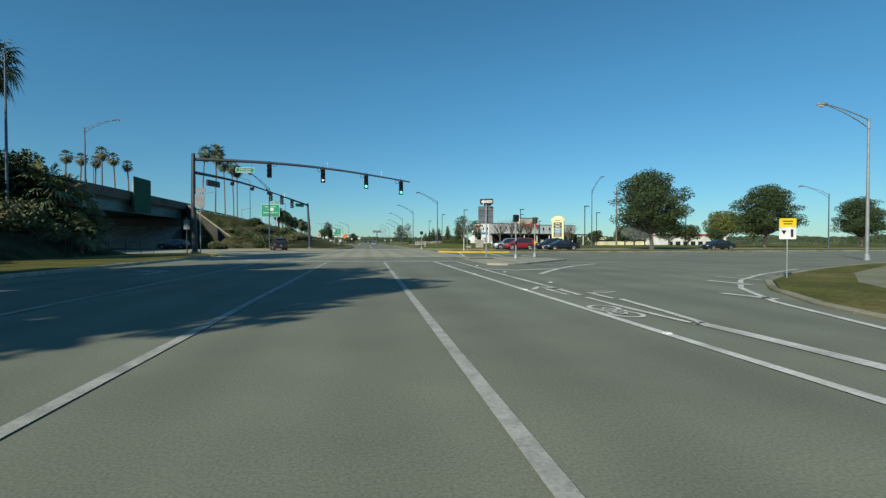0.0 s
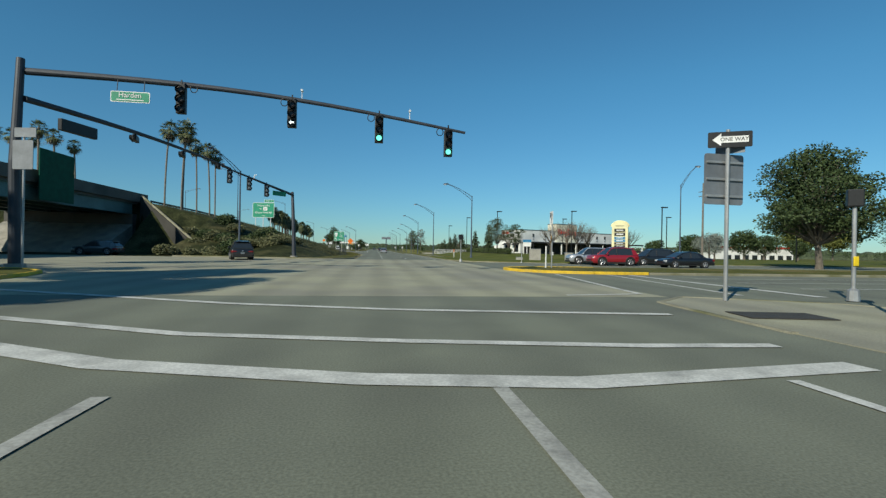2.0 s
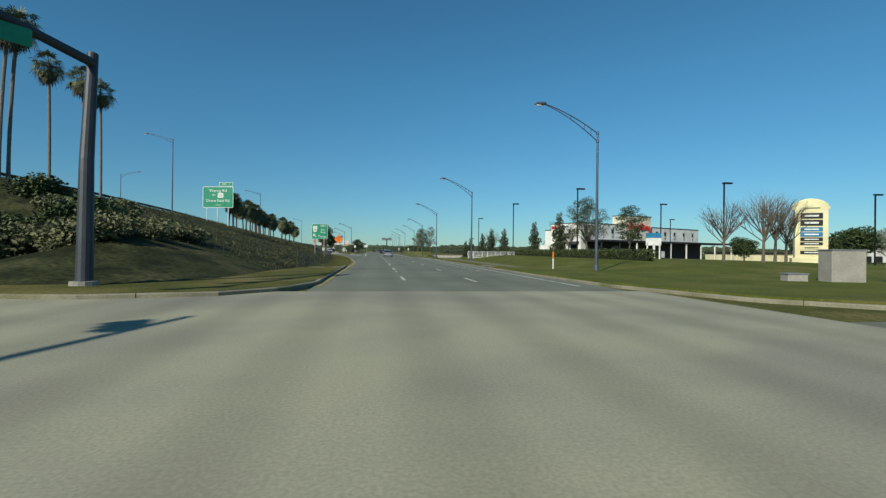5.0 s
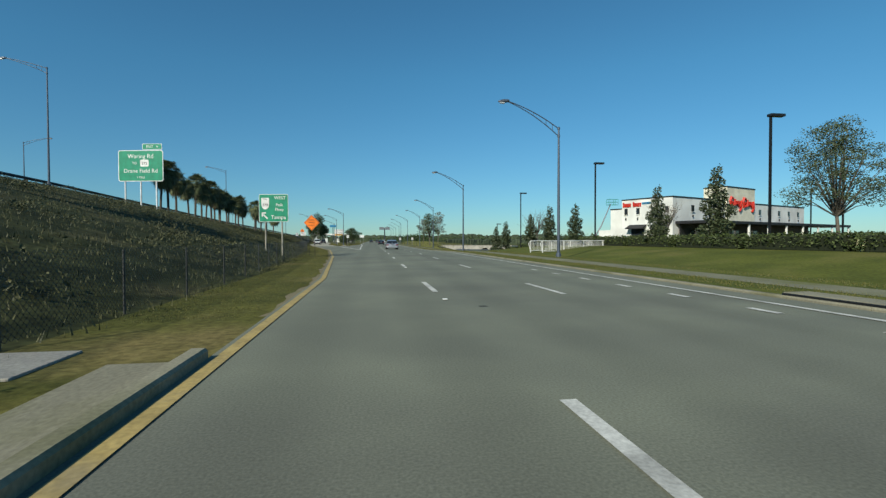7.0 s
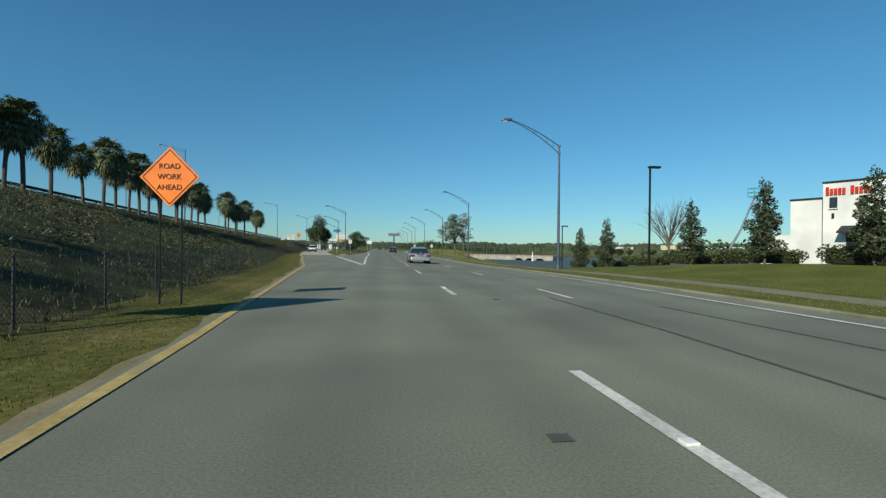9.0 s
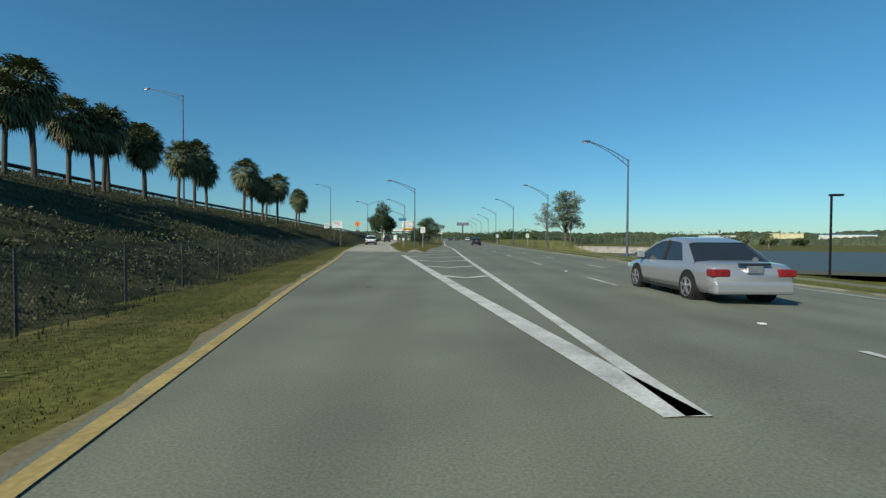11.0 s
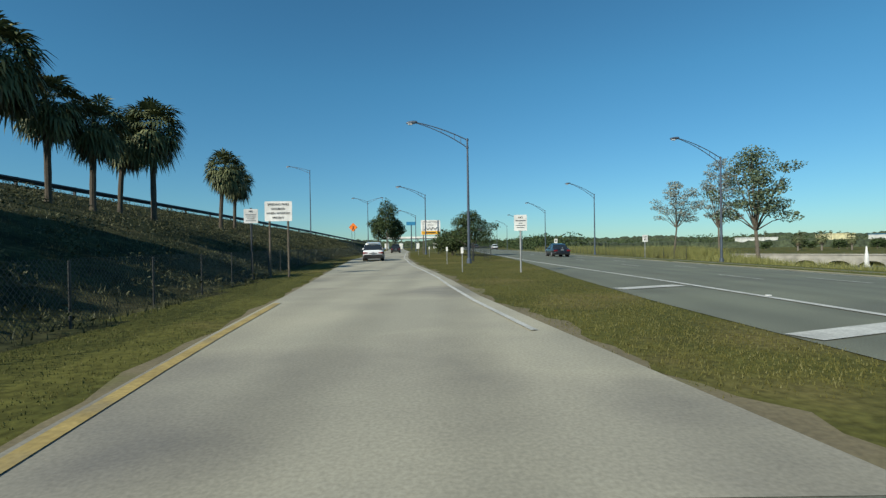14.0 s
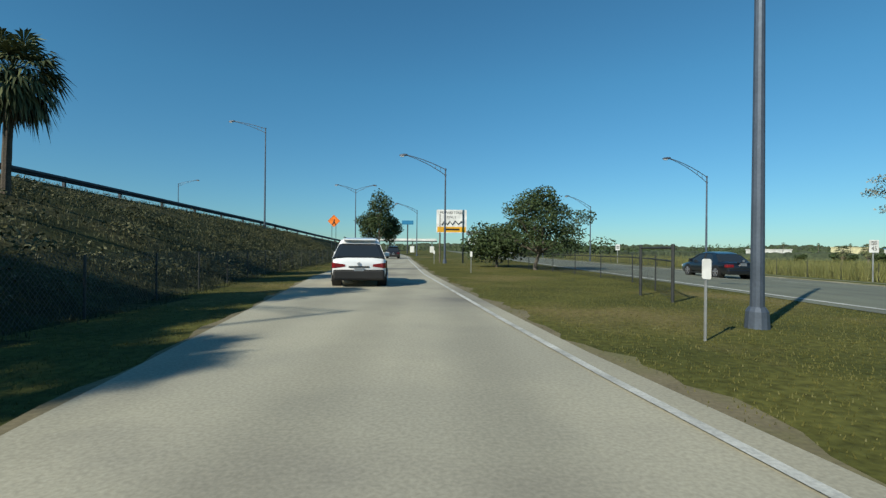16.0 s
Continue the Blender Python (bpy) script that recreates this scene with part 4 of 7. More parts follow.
def diamond(label, m, lines, size=1.22):
    s = thing("work_sign", label, "road sign", m=m)
    h = size / math.sqrt(2)
    bm = bmesh.new()
    f = [bm.verts.new(q) for q in ((0, 0, -h), (h, 0, 0), (0, 0, h), (-h, 0, 0))]
    b = [bm.verts.new((v.co.x, 0.02, v.co.z)) for v in f]
    bm.faces.new(f)
    bm.faces.new(b[::-1])
    for i in range(4):
        bm.faces.new((f[(i + 1) % 4], f[i], b[i], b[(i + 1) % 4]))
    part("face", bm, "sign_orange", s)
    bm = bmesh.new()
    k, w = h - 0.07, 0.022
    for (x0, z0), (x1, z1) in (((0, -k), (k, 0)), ((k, 0), (0, k)), ((0, k), (-k, 0)), ((-k, 0), (0, -k))):
        nx, nz = (z1 - z0), -(x1 - x0)
        l = math.hypot(nx, nz)
        nx, nz = nx / l * w / 2, nz / l * w / 2
        bm.faces.new([bm.verts.new(q) for q in ((x0 + nx, -0.004, z0 + nz), (x1 + nx, -0.004, z1 + nz), (x1 - nx, -0.004, z1 - nz), (x0 - nx, -0.004, z0 - nz))])
    part("border", bm, "ink", s, "thin black border")
    for i, t in enumerate(lines):
        words(t, 0.22 * size / 1.22, "ink", s, at_front(0, (0.3 - 0.3 * i) * size / 1.22, -0.008))
    return s


s = diamond("orange diamond road work sign on two thin posts", pose(-6.2, 138.4, 2.85, 0, 0, -8), ("ROAD", "WORK", "AHEAD"), 0.97)
posts(s, (-0.25, 0.25), -2.9, 0.3, "black", 0.022, 0.06)
s = diamond("orange diamond workers sign beside the ramp", pose(-28.5, 291, 5.1), ())
bm = bmesh.new()
tube(bm, [(-0.2, -0.012, -0.5), (0.0, -0.012, -0.05), (0.05, -0.012, 0.25)], 0.07, 6)
tube(bm, [(0.22, -0.012, -0.5), (0.0, -0.012, -0.05)], 0.06, 6)
part("symbol", bm, "ink", s, "plain black symbol")
posts(s, (-0.28, 0.28), -5.4, 0.35, "dark_steel", 0.035, 0.06)


# ---- signal masts ----
def signal_head(parent, m, lit=None, name="signal_head", sections=3, size=1.08, glass="lamp_off", arrow=False, hood="black"):
    """A black three-lamp head, facing -y, hung by its top at the origin of m."""
    bm = bmesh.new()
    h = 0.42 * sections
    box(bm, -0.2, 0.2, -0.12, 0.14, -h - 0.12, -0.12, 0.03)
    box(bm, -0.03, 0.03, -0.03, 0.03, -0.12, 0.14)
    box(bm, -0.11, 0.11, -0.05, 0.05, -0.13, -0.06, 0.01)
    hd = part(name, bm, "black", parent)
    hd.matrix_basis = m @ Matrix.Scale(size, 4)
    for i in range(sections):
        z = -0.33 - 0.42 * i
        bm = bmesh.new()
        tube(bm, [(0, -0.12, z), (0, -0.3, z - 0.02)], [0.17, 0.18], 12, cap=False)
        part("visor", bm, hood, hd)
        bm = bmesh.new()
        tube(bm, [(0, -0.11, z), (0, -0.15, z)], [0.14, 0.1], 12)
        part("lens", bm, "green_on" if lit == i else glass, hd, "lit green lens" if lit == i else "")
    if arrow:
        z = -0.33 - 0.42 * (sections - 1)
        bm = bmesh.new()
        for q in (((-0.12, 0.0), (-0.01, -0.1), (-0.01, 0.1)), ((-0.02, -0.035), (0.12, -0.035), (0.12, 0.035), (-0.02, 0.035))):
            bm.faces.new([bm.verts.new((x, -0.2, z + dz)) for x, dz in q])
        part("arrow_lens", bm, "arrow_on", hd, "lit pale left arrow")
    return hd


def conduit_loop(parent, p, side):
    """Dark cable loop that hangs from the arm beside a head."""
    bm = bmesh.new()
    ring = [(p.x + side + 0.17 * math.sin(a), p.y - 0.1, p.z - 0.2 + 0.19 * math.cos(a)) for a in (k * math.tau / 14 for k in range(15))]
    tube(bm, ring, 0.022, 6)
    part("cable_loop", bm, "black", parent)


mast = thing("signal_mast", "dark steel traffic signal mast with two long arms", "traffic signal")
bx, by = -16.6, 49.4
part("pole", atube([(bx, by, 0), (bx - 0.1, by, 5), (bx - 0.25, by + 0.5, 9.9)], [0.26, 0.22, 0.17], 14), "dark_steel", mast)
part("base_plate", atube([(bx, by, 0), (bx, by, 0.3)], [0.42, 0.4], 14), "concrete", mast)
A0, A1 = Vector((-16.7, 50.0, 9.35)), Vector((4.4, 49.9, 7.5))


def arm_at(t):
    return A0.lerp(A1, t) + Vector((0, 0, 0.55 * math.sin(math.pi * min(1, t * 1.0)) * 0.9))


part("arm", atube([arm_at(i / 12) for i in range(13)], [0.17 - 0.1 * i / 12 for i in range(13)], 12), "dark_steel", mast)
B0, B1 = Vector((-16.6, 49.8, 8.0)), Vector((-12.1, 66.0, 7.6))
part("arm", atube([B0.lerp(B1, i / 8) + Vector((0, 0, 0.25 * math.sin(math.pi * i / 8))) for i in range(9)], [0.15 - 0.08 * i / 8 for i in range(9)], 12), "dark_steel", mast)
for t, lit in ((0.333, None), (0.58, None), (0.785, 2), (0.955, 2)):
    p = arm_at(t)
    signal_head(mast, pose(p.x, p.y - 0.28, p.z - 0.02), lit, arrow=t == 0.58)
    conduit_loop(mast, p, 0.5 if t < 0.4 else -0.42)
for t in (0.42, 0.68, 0.93):
    p = B0.lerp(B1, t)
    signal_head(mast, pose(p.x - 0.1, p.y - 0.5, p.z - 0.05, 0, 90, -74), size=0.85)
for t in (0.6, 0.86):
    p = arm_at(t)
    bm = bmesh.new()
    tube(bm, [(p.x, p.y, p.z), (p.x, p.y, p.z + 0.45)], 0.02, 6)
    tube(bm, [(p.x, p.y - 0.16, p.z + 0.5), (p.x, p.y + 0.14, p.z + 0.52)], 0.055, 8)
    part("detector", bm, "sign_white", mast, "small white detector camera")
p = arm_at(0.222)
ns = part("name_plate", panel(1.75, 0.52, 0.03, 0.06), "sign_white", mast, "green street name plate")
ns.matrix_basis = pose(p.x, p.y - 0.2, p.z - 0.9)
nf = part("plate_face", panel(1.67, 0.44, 0.02, 0.05, -0.012), "sign_green", mast)
nf.matrix_basis = pose(p.x, p.y - 0.2, p.z - 0.9)
words("Harden", 0.34, "sign_white", mast, pose(p.x, p.y - 0.225, p.z - 0.83, 90, 0, 0))
bm = abox(-0.6, 0.6, -0.225, -0.222, -0.17, -0.13)
tb = part("text_bar", bm, "sign_white", mast)
tb.matrix_basis = pose(p.x, p.y, p.z - 0.9)
bm = bmesh.new()
for dx in (-0.6, 0.6):
    tube(bm, [(p.x + dx, p.y - 0.18, p.z - 0.6), (p.x + dx, p.y - 0.1, p.z)], 0.02, 6)
part("hanger", bm, "dark_steel", mast)
b = part("sign_box", abox(-0.12, 0.12, -1.1, 1.1, -0.65, -0.05, 0.03), "black", mast, "dark back of an arm sign")
p = B0.lerp(B1, 0.17)
b.matrix_basis = pose(p.x, p.y, p.z - 0.3, 0, 0, -14)

# control signs on the mast pole
s = thing("signal_cabinet_sign", "bare backs of two road signs beside the signal pole", "road sign", m=pose(-15.9, 48.7, 5.2, 0, 0, -10))
part("panel", panel(0.95, 1.3, 0.03, 0.06), "sign_back", s)
p1 = part("plate", panel(1.0, 0.42, 0.03, 0.03), "sign_back", s, "dark one-way plate")
p1.matrix_basis = pose(0.1, 0, 1.0)
posts(s, (0.0,), -5.1, 1.2, "steel", 0.05)

# far-left mast
m2 = thing("signal_mast", "dark steel traffic signal mast with one arm", "traffic signal")
part("pole", atube([(-9.4, 80.8, 0), (-9.6, 81.2, 4), (-9.9, 82.0, 7.6)], [0.24, 0.2, 0.16], 14), "dark_steel", m2)
part("base_plate", atube([(-9.4, 80.8, 0), (-9.4, 80.8, 0.25)], [0.4, 0.38], 14), "concrete", m2)
C0, C1 = Vector((-9.8, 81.8, 7.25)), Vector((-14.2, 70.5, 8.5))
part("arm", atube([C0.lerp(C1, i / 8) for i in range(9)], [0.15 - 0.08 * i / 8 for i in range(9)], 12), "dark_steel", m2)
for t in (0.42, 0.66, 0.9):
    p = C0.lerp(C1, t)
    # pale lens glass and visors paint in the sun glare on these heads
    signal_head(m2, pose(p.x, p.y - 0.2, p.z + 0.05, 0, 0, 42), size=0.98, glass="lens_clear", hood="sign_back")
p = C0.lerp(C1, 0.22)
b = part("name_plate", panel(1.7, 0.5, 0.04, 0.05), "sign_green", m2, "green street name plate")
b.matrix_basis = pose(p.x, p.y - 0.25, p.z - 0.45, 0, 0, 48)
p = C0.lerp(C1, 0.98)
b = part("round_sign", panel(0.36, 0.4, 0.03, 0.17), "black", m2, "dark back of a no-turn plate")
b.matrix_basis = pose(p.x, p.y - 0.1, p.z + 0.1, 0, 0, -20)
p = C0.lerp(C1, 0.6)
bm = bmesh.new()
tube(bm, [(p.x, p.y, p.z), (p.x, p.y, p.z + 0.4), (p.x + 0.25, p.y, p.z + 0.45)], 0.05, 8)
part("detector", bm, "sign_white", m2, "small white detector camera")

# one-way sign on the refuge island, with the back of another sign
s = thing("one_way_sign", "black and white one-way sign on a steel post", "road sign", m=pose(9.35, 36.9, 0.02))
part("post", atube([(0, 0, 0), (0, 0, 4.7)], 0.055, 10), "steel", s)
pl = part("one_way_plate", panel(1.25, 0.5, 0.02, 0.04), "ink", s)
pl.matrix_basis = pose(0.0, -0.08, 4.42, 0, 0, -26) @ Matrix.Scale(0.86, 4)
bm = bmesh.new()
for q in (((-0.5, 0.0), (-0.25, -0.2), (-0.25, 0.2)), ((-0.25, -0.1), (0.52, -0.1), (0.52, 0.1), (-0.25, 0.1))):
    bm.faces.new([bm.verts.new((x, -0.006, z)) for x, z in q])
ar = part("arrow", bm, "sign_white", pl, "white arrow pointing left")
words("ONE WAY", 0.17, "ink", pl, at_front(0.12, 0.0, -0.012))
pl2 = part("second_plate", panel(0.9, 0.45, 0.02, 0.03), "sign_back", s, "bare back of a second plate")
pl2.matrix_basis = pose(0.15, 0.1, 4.25, 0, 0, -50) @ Matrix.Scale(0.8, 4)
bk = part("sign_back", panel(1.25, 1.4, 0.03, 0.08), "sign_back", s, "bare aluminium back of a large sign")
bk.matrix_basis = pose(0.0, 0.12, 3.35, 0, 0, 4)
bm = bmesh.new()
for z in (-0.55, 0, 0.55):
    box(bm, -0.58, 0.58, -0.05, 0.0, z * 0.85 - 0.03, z * 0.85 + 0.03)
br = part("stiffener", bm, "steel", s)
br.matrix_basis = pose(0.0, 0.12, 3.35, 0, 0, 4)

# crossing pedestals
for x, y, turn, h in ((10.75, 33.6, 25, 3.2), (13.4, 36.9, -35, 3.2)):
    s = thing("crossing_pedestal", "steel pedestrian signal pedestal with a black head", "traffic signal", "crossing pedestals", pose(x, y, 0.02))
    part("pole", atube([(0, 0, 0.3), (0, 0, h - 0.3)], 0.055, 12), "steel", s)
    part("base", atube([(0, 0, 0), (0, 0, 0.3), (0, 0, 0.36)], [0.17, 0.15, 0.07], 10), "steel", s)
    bm = bmesh.new()
    box(bm, -0.19, 0.19, -0.14, 0.12, h - 0.5, h, 0.03)
    hd = part("head", bm, "black", s)
    hd.matrix_basis = pose(0, 0, 0, 0, 0, turn)
    bm = bmesh.new()
    box(bm, -0.08, 0.08, -0.09, -0.04, 1.0, 1.28, 0.02)
    part("push_button", bm, "sign_yellow" if turn < 0 else "black", s)

# yield-to-walkers sign on the corner
s = thing("yield_sign", "white and yellow yield sign on a thin post", "road sign", m=pose(13.9, 13.9, 0.05, 0, 0, -20) @ Matrix.Scale(0.64, 4))
part("post", atube([(0, 0.05, 0), (0, 0.05, 3.0)], 0.035, 8), "steel", s)
p1 = part("white_panel", panel(0.8, 0.62, 0.02, 0.04), "sign_white", s)
p1.matrix_basis = pose(0, 0, 2.35)
p2 = part("yellow_panel", panel(0.8, 0.46, 0.02, 0.04), "sign_yellow", s, "yellow upper panel")
p2.matrix_basis = pose(0, 0, 2.9)
bm = bmesh.new()
bm.faces.new([bm.verts.new(q) for q in ((-0.3, -0.006, 0.15), (-0.18, -0.006, -0.08), (-0.06, -0.006, 0.15))])
bm.faces.new([bm.verts.new(q) for q in ((0.14, -0.006, -0.2), (0.26, -0.006, -0.2), (0.26, -0.006, 0.2), (0.14, -0.006, 0.2))])
part("symbol", bm, "ink", p1)
bars(p2, ((0.08, 0.6, 0.05), (-0.06, 0.5, 0.05)), 0.8)

# keep-right sign on the median nose
s = thing("keep_right_sign", "white median arrow sign above a yellow marker plate", "road sign", m=pose(12.0, 57.1, 0.13, 0, 0, -93))
part("post", atube([(0.05, 0.06, 0), (0.05, 0.06, 4.0)], 0.045, 10), "steel", s)
p1 = part("keep_right_plate", panel(0.66, 0.92, 0.02, 0.04), "sign_white", s)
p1.matrix_basis = pose(0.0, 0, 3.5)
bm = bmesh.new()
for q in (((-0.24, 0.36), (-0.24, 0.05), (-0.15, -0.03), (-0.04, 0.05), (-0.04, 0.36)), ((-0.02, -0.38), (0.06, -0.38), (0.06, -0.15), (0.17, 0.02), (0.17, 0.18), (0.09, 0.18), (0.09, 0.04), (-0.02, -0.12)), ((0.02, 0.18), (0.24, 0.18), (0.13, 0.4))):
    bm.faces.new([bm.verts.new((x, -0.006, z)) for x, z in q])
part("symbol", bm, "ink", p1, "black curved arrow")
p2 = part("marker_plate", panel(0.46, 0.46, 0.02, 0.03), "amber", s, "amber diamond marker plate")
p2.matrix_basis = pose(0.05, -0.02, 2.05, 0, 0, -18) @ pose(0, 0, 0, 0, 45, 0)
s = thing("delineator_post", "white plastic delineator post on the median", "post", m=pose(11.65, 57.1, 0.13))
part("post", atube([(0, 0, 0), (0, 0, 1.5)], 0.045, 8), "sign_white", s)

# small posts at the far corner
s = thing("crossing_pedestal", "slim steel pedestal with a black head at the far corner", "traffic signal", "far pedestals", pose(7.9, 70.1, 0.12))
part("pole", atube([(0, 0, 0), (0, 0, 2.2)], 0.04, 10), "steel", s)
part("base", atube([(0, 0, 0), (0, 0, 0.26), (0, 0, 0.3)], [0.16, 0.13, 0.06], 10), "steel", s)
part("head", abox(-0.22, 0.22, -0.14, 0.14, 2.15, 2.62, 0.03), "black", s, "black signal head")
s = thing("crossing_pedestal", "thin bare steel pole at the far corner", "traffic signal", "far pedestals", pose(15.0, 73.4, 0.02))
part("pole", atube([(0, 0, 0), (0, 0, 3.1)], 0.04, 10), "steel", s)
part("base", atube([(0, 0, 0), (0, 0, 0.1)], [0.1, 0.08], 10), "steel", s)
for x, y, w, d, h in ((19.9, 83.4, 0.7, 0.45, 1.5), (24.2, 82.8, 0.5, 0.35, 1.1), (18.0, 83.9, 0.42, 0.3, 0.42)):
    s = thing("utility_cabinet", "pale grey concrete roadside utility cabinet" if h > 1 else "low pale concrete utility box in the grass", "cabinet", "utility cabinets", pose(x, y, ground_z(x, y), 0, 0, -14))
    part("body", abox(-w, w, -d, d, -0.1, h, 0.03), "concrete", s)
    part("lid", abox(-w - 0.03, w + 0.03, -d - 0.03, d + 0.03, h, h + 0.05, 0.01), "steel", s)
    part("plinth", abox(-w - 0.08, w + 0.08, -d - 0.08, d + 0.08, -0.1, 0.07, 0.01), "old_kerb", s)
for x, y in ((20.7, 84.0), (22.1, 83.2)):
    s = thing("meter_post", "white electric meter box on a short grey post", "utility box", "meter posts", pose(x, y, ground_z(x, y), 0, 0, -14))
    part("post", abox(-0.05, 0.05, 0.0, 0.1, -0.1, 1.05, 0.01), "steel", s)
    part("meter_box", abox(-0.14, 0.14, -0.12, 0.0, 0.75, 1.22, 0.02), "sign_white", s)

# sign pair at the left verge
for x, y, z, w, h in ((-14.2, 40.5, 2.5, 0.45, 0.75), (-14.6, 41.6, 2.6, 0.12, 1.0)):
    s = thing("verge_sign", "thin road sign on a post in the grass verge", "road sign", "verge signs", pose(x, y, 0.12))
    part("post", atube([(0, 0, 0), (0, 0, z + 0.4)], 0.04, 8), "dark_steel", s)
    p1 = part("panel", panel(w, h, 0.02, 0.03, -0.05), "sign_back", s)
    p1.matrix_basis = pose(0, 0, z)

# ramp signs
s = thing("speed_fine_sign", "white work-zone fine sign on two wooden posts", "road sign", m=pose(-18.4, 220.8, 3.0, 0, 0, 4))
part("panel", panel(1.24, 0.92, 0.02, 0.05), "sign_white", s)
for i, t in enumerate(("SPEEDING FINES", "DOUBLED", "WHEN WORKERS", "PRESENT")):
    words(t, 0.135, "ink", s, at_front(0, 0.31 - 0.205 * i, -0.008))
posts(s, (-0.42, 0.42), -3.1, -0.3, "bark", 0.05)
s = thing("notice_sign", "small white notice sign on a single post", "road sign", m=pose(-20.0, 221.6, 2.85, 0, 0, 12))
part("panel", panel(0.64, 0.68, 0.02, 0.04), "sign_white", s)
words("NO", 0.13, "ink", s, at_front(0, 0.22, -0.008))
bars(s, ((0.06, 0.8, 0.035), (-0.04, 0.7, 0.03), (-0.13, 0.55, 0.03), (-0.22, 0.75, 0.03)), 0.6, "sign_back")
posts(s, (0.0,), -2.9, 0.4, "dark_steel", 0.045)
s = thing("notice_sign", "small white notice sign in the grass median", "road sign", m=pose(-7.2, 221.0, 2.3, 0, 0, 0))
part("panel", panel(0.6, 0.74, 0.02, 0.04), "sign_white", s)
words("NO", 0.13, "ink", s, at_front(0, 0.24, -0.008))
bars(s, ((0.1, 0.8, 0.04), (-0.02, 0.3, 0.025), (-0.12, 0.75, 0.03), (-0.22, 0.6, 0.03)), 0.58, "sign_back")
posts(s, (0.0,), -2.4, 0.3, "steel", 0.04)
for x, y, t in ((12.3, 253.6, "45"), (10.3, 289, "")):
    s = thing("speed_sign", "white speed limit sign on a post by the road" if t else "small white sign by the road", "road sign", m=pose(x, y, flat_z(x, y) + 2.25))
    part("panel", panel(0.6, 0.78, 0.02, 0.04), "sign_white", s)
    if t:
        words("SPEED", 0.14, "ink", s, at_front(0, 0.26, -0.008))
        words("LIMIT", 0.14, "ink", s, at_front(0, 0.12, -0.008))
        words(t, 0.36, "ink", s, at_front(0, -0.15, -0.008))
    else:
        bars(s, ((0.1, 0.6, 0.1), (-0.1, 0.6, 0.1)), 0.6)
    posts(s, (0.0,), -2.3, 0.3, "steel", 0.04)
for x, y in ((-9.9, 222.0), (-10.6, 232.0), (-12.5, 252), (-14.6, 268)):
    s = thing("mile_marker", "small white marker on a thin post in the grass", "post", "median markers", pose(x, y, 0))
    part("post", atube([(0, 0, -0.05), (0, 0, 1.15)], 0.022, 6), "steel", s)
    p1 = part("plate", panel(0.13, 0.3, 0.02, 0.03, -0.03), "sign_white", s)
    p1.matrix_basis = pose(0, 0, 1.05)
# toll sign
s = thing("toll_sign", "white and yellow prepaid toll sign on two posts", "road sign", m=pose(-12.9, 272.0, 4.1) @ Matrix.Scale(0.88, 4))
part("panel", panel(3.4, 2.6, 0.04, 0.15), "sign_white", s)
words("PREPAID TOLLS", 0.38, "ink", s, at_front(0, 0.95, -0.01))
words("ONLY", 0.38, "ink", s, at_front(0, 0.45, -0.01))
bm = bmesh.new()
tube(bm, [(-1.1, -0.015, -0.45), (-0.8, -0.015, 0.05), (-0.5, -0.015, -0.4), (-0.2, -0.015, 0.0), (0.1, -0.015, -0.4), (0.4, -0.015, 0.05), (0.75, -0.015, -0.35), (1.15, -0.015, 0.0)], 0.07, 6)
part("logo_shape", bm, "ink", s, "dark squiggle shape")
b = part("yellow_strip", panel(3.2, 0.6, 0.01, 0.05, -0.012), "amber", s, "yellow strip along the bottom")
b.matrix_basis = pose(0, 0, -0.92)
bars(b, ((0.0, 0.6, 0.2),), 3.0, "ink", -0.02)
posts(s, (-1.3, 1.3), -5.1, 0.8, "bark", 0.09)


# ---- foliage ----
def leaves(blobs, count, size, seed, flat=0.0):
    """A crown of small bent leaf clumps scattered through the given ellipsoids (x, y, z, rx, ry, rz)."""
    rnd = random.Random(seed)
    vs, fs = [], []
    vol = [b[3] * b[4] * b[5] for b in blobs]
    for b, v in zip(blobs, vol):
        for _ in range(int(count * v / sum(vol))):
            while True:
                p = [rnd.uniform(-1, 1) for _ in range(3)]
                r = math.sqrt(sum(c * c for c in p))
                if 0.15 < r < 1:
                    break
            k = (0.55 + 0.5 * rnd.random()) if rnd.random() < 0.75 else 1.0
            q = [c / r * k * (0.9 + 0.25 * rnd.random()) for c in p] if rnd.random() < 0.8 else p
            c = Vector((b[0] + q[0] * b[3], b[1] + q[1] * b[4], b[2] + q[2] * b[5]))
            a, t = rnd.uniform(0, 6.28), rnd.uniform(-0.9, 0.9)
            u = Vector((math.cos(a) * math.cos(t), math.sin(a) * math.cos(t), math.sin(t)))
            w = u.orthogonal().normalized()
            w = Matrix.Rotation(rnd.uniform(0, 6.28), 3, u) @ w
            s = size * rnd.uniform(0.6, 1.3)
            n = len(vs)
            vs += [tuple(c - u * s), tuple(c + w * s * 0.5 + u * s * 0.1), tuple(c + u * s), tuple(c - w * s * 0.5 + u * s * 0.15 + u.cross(w) * s * 0.25)]
            fs.append((n, n + 1, n + 2, n + 3))
    return vs, [], fs


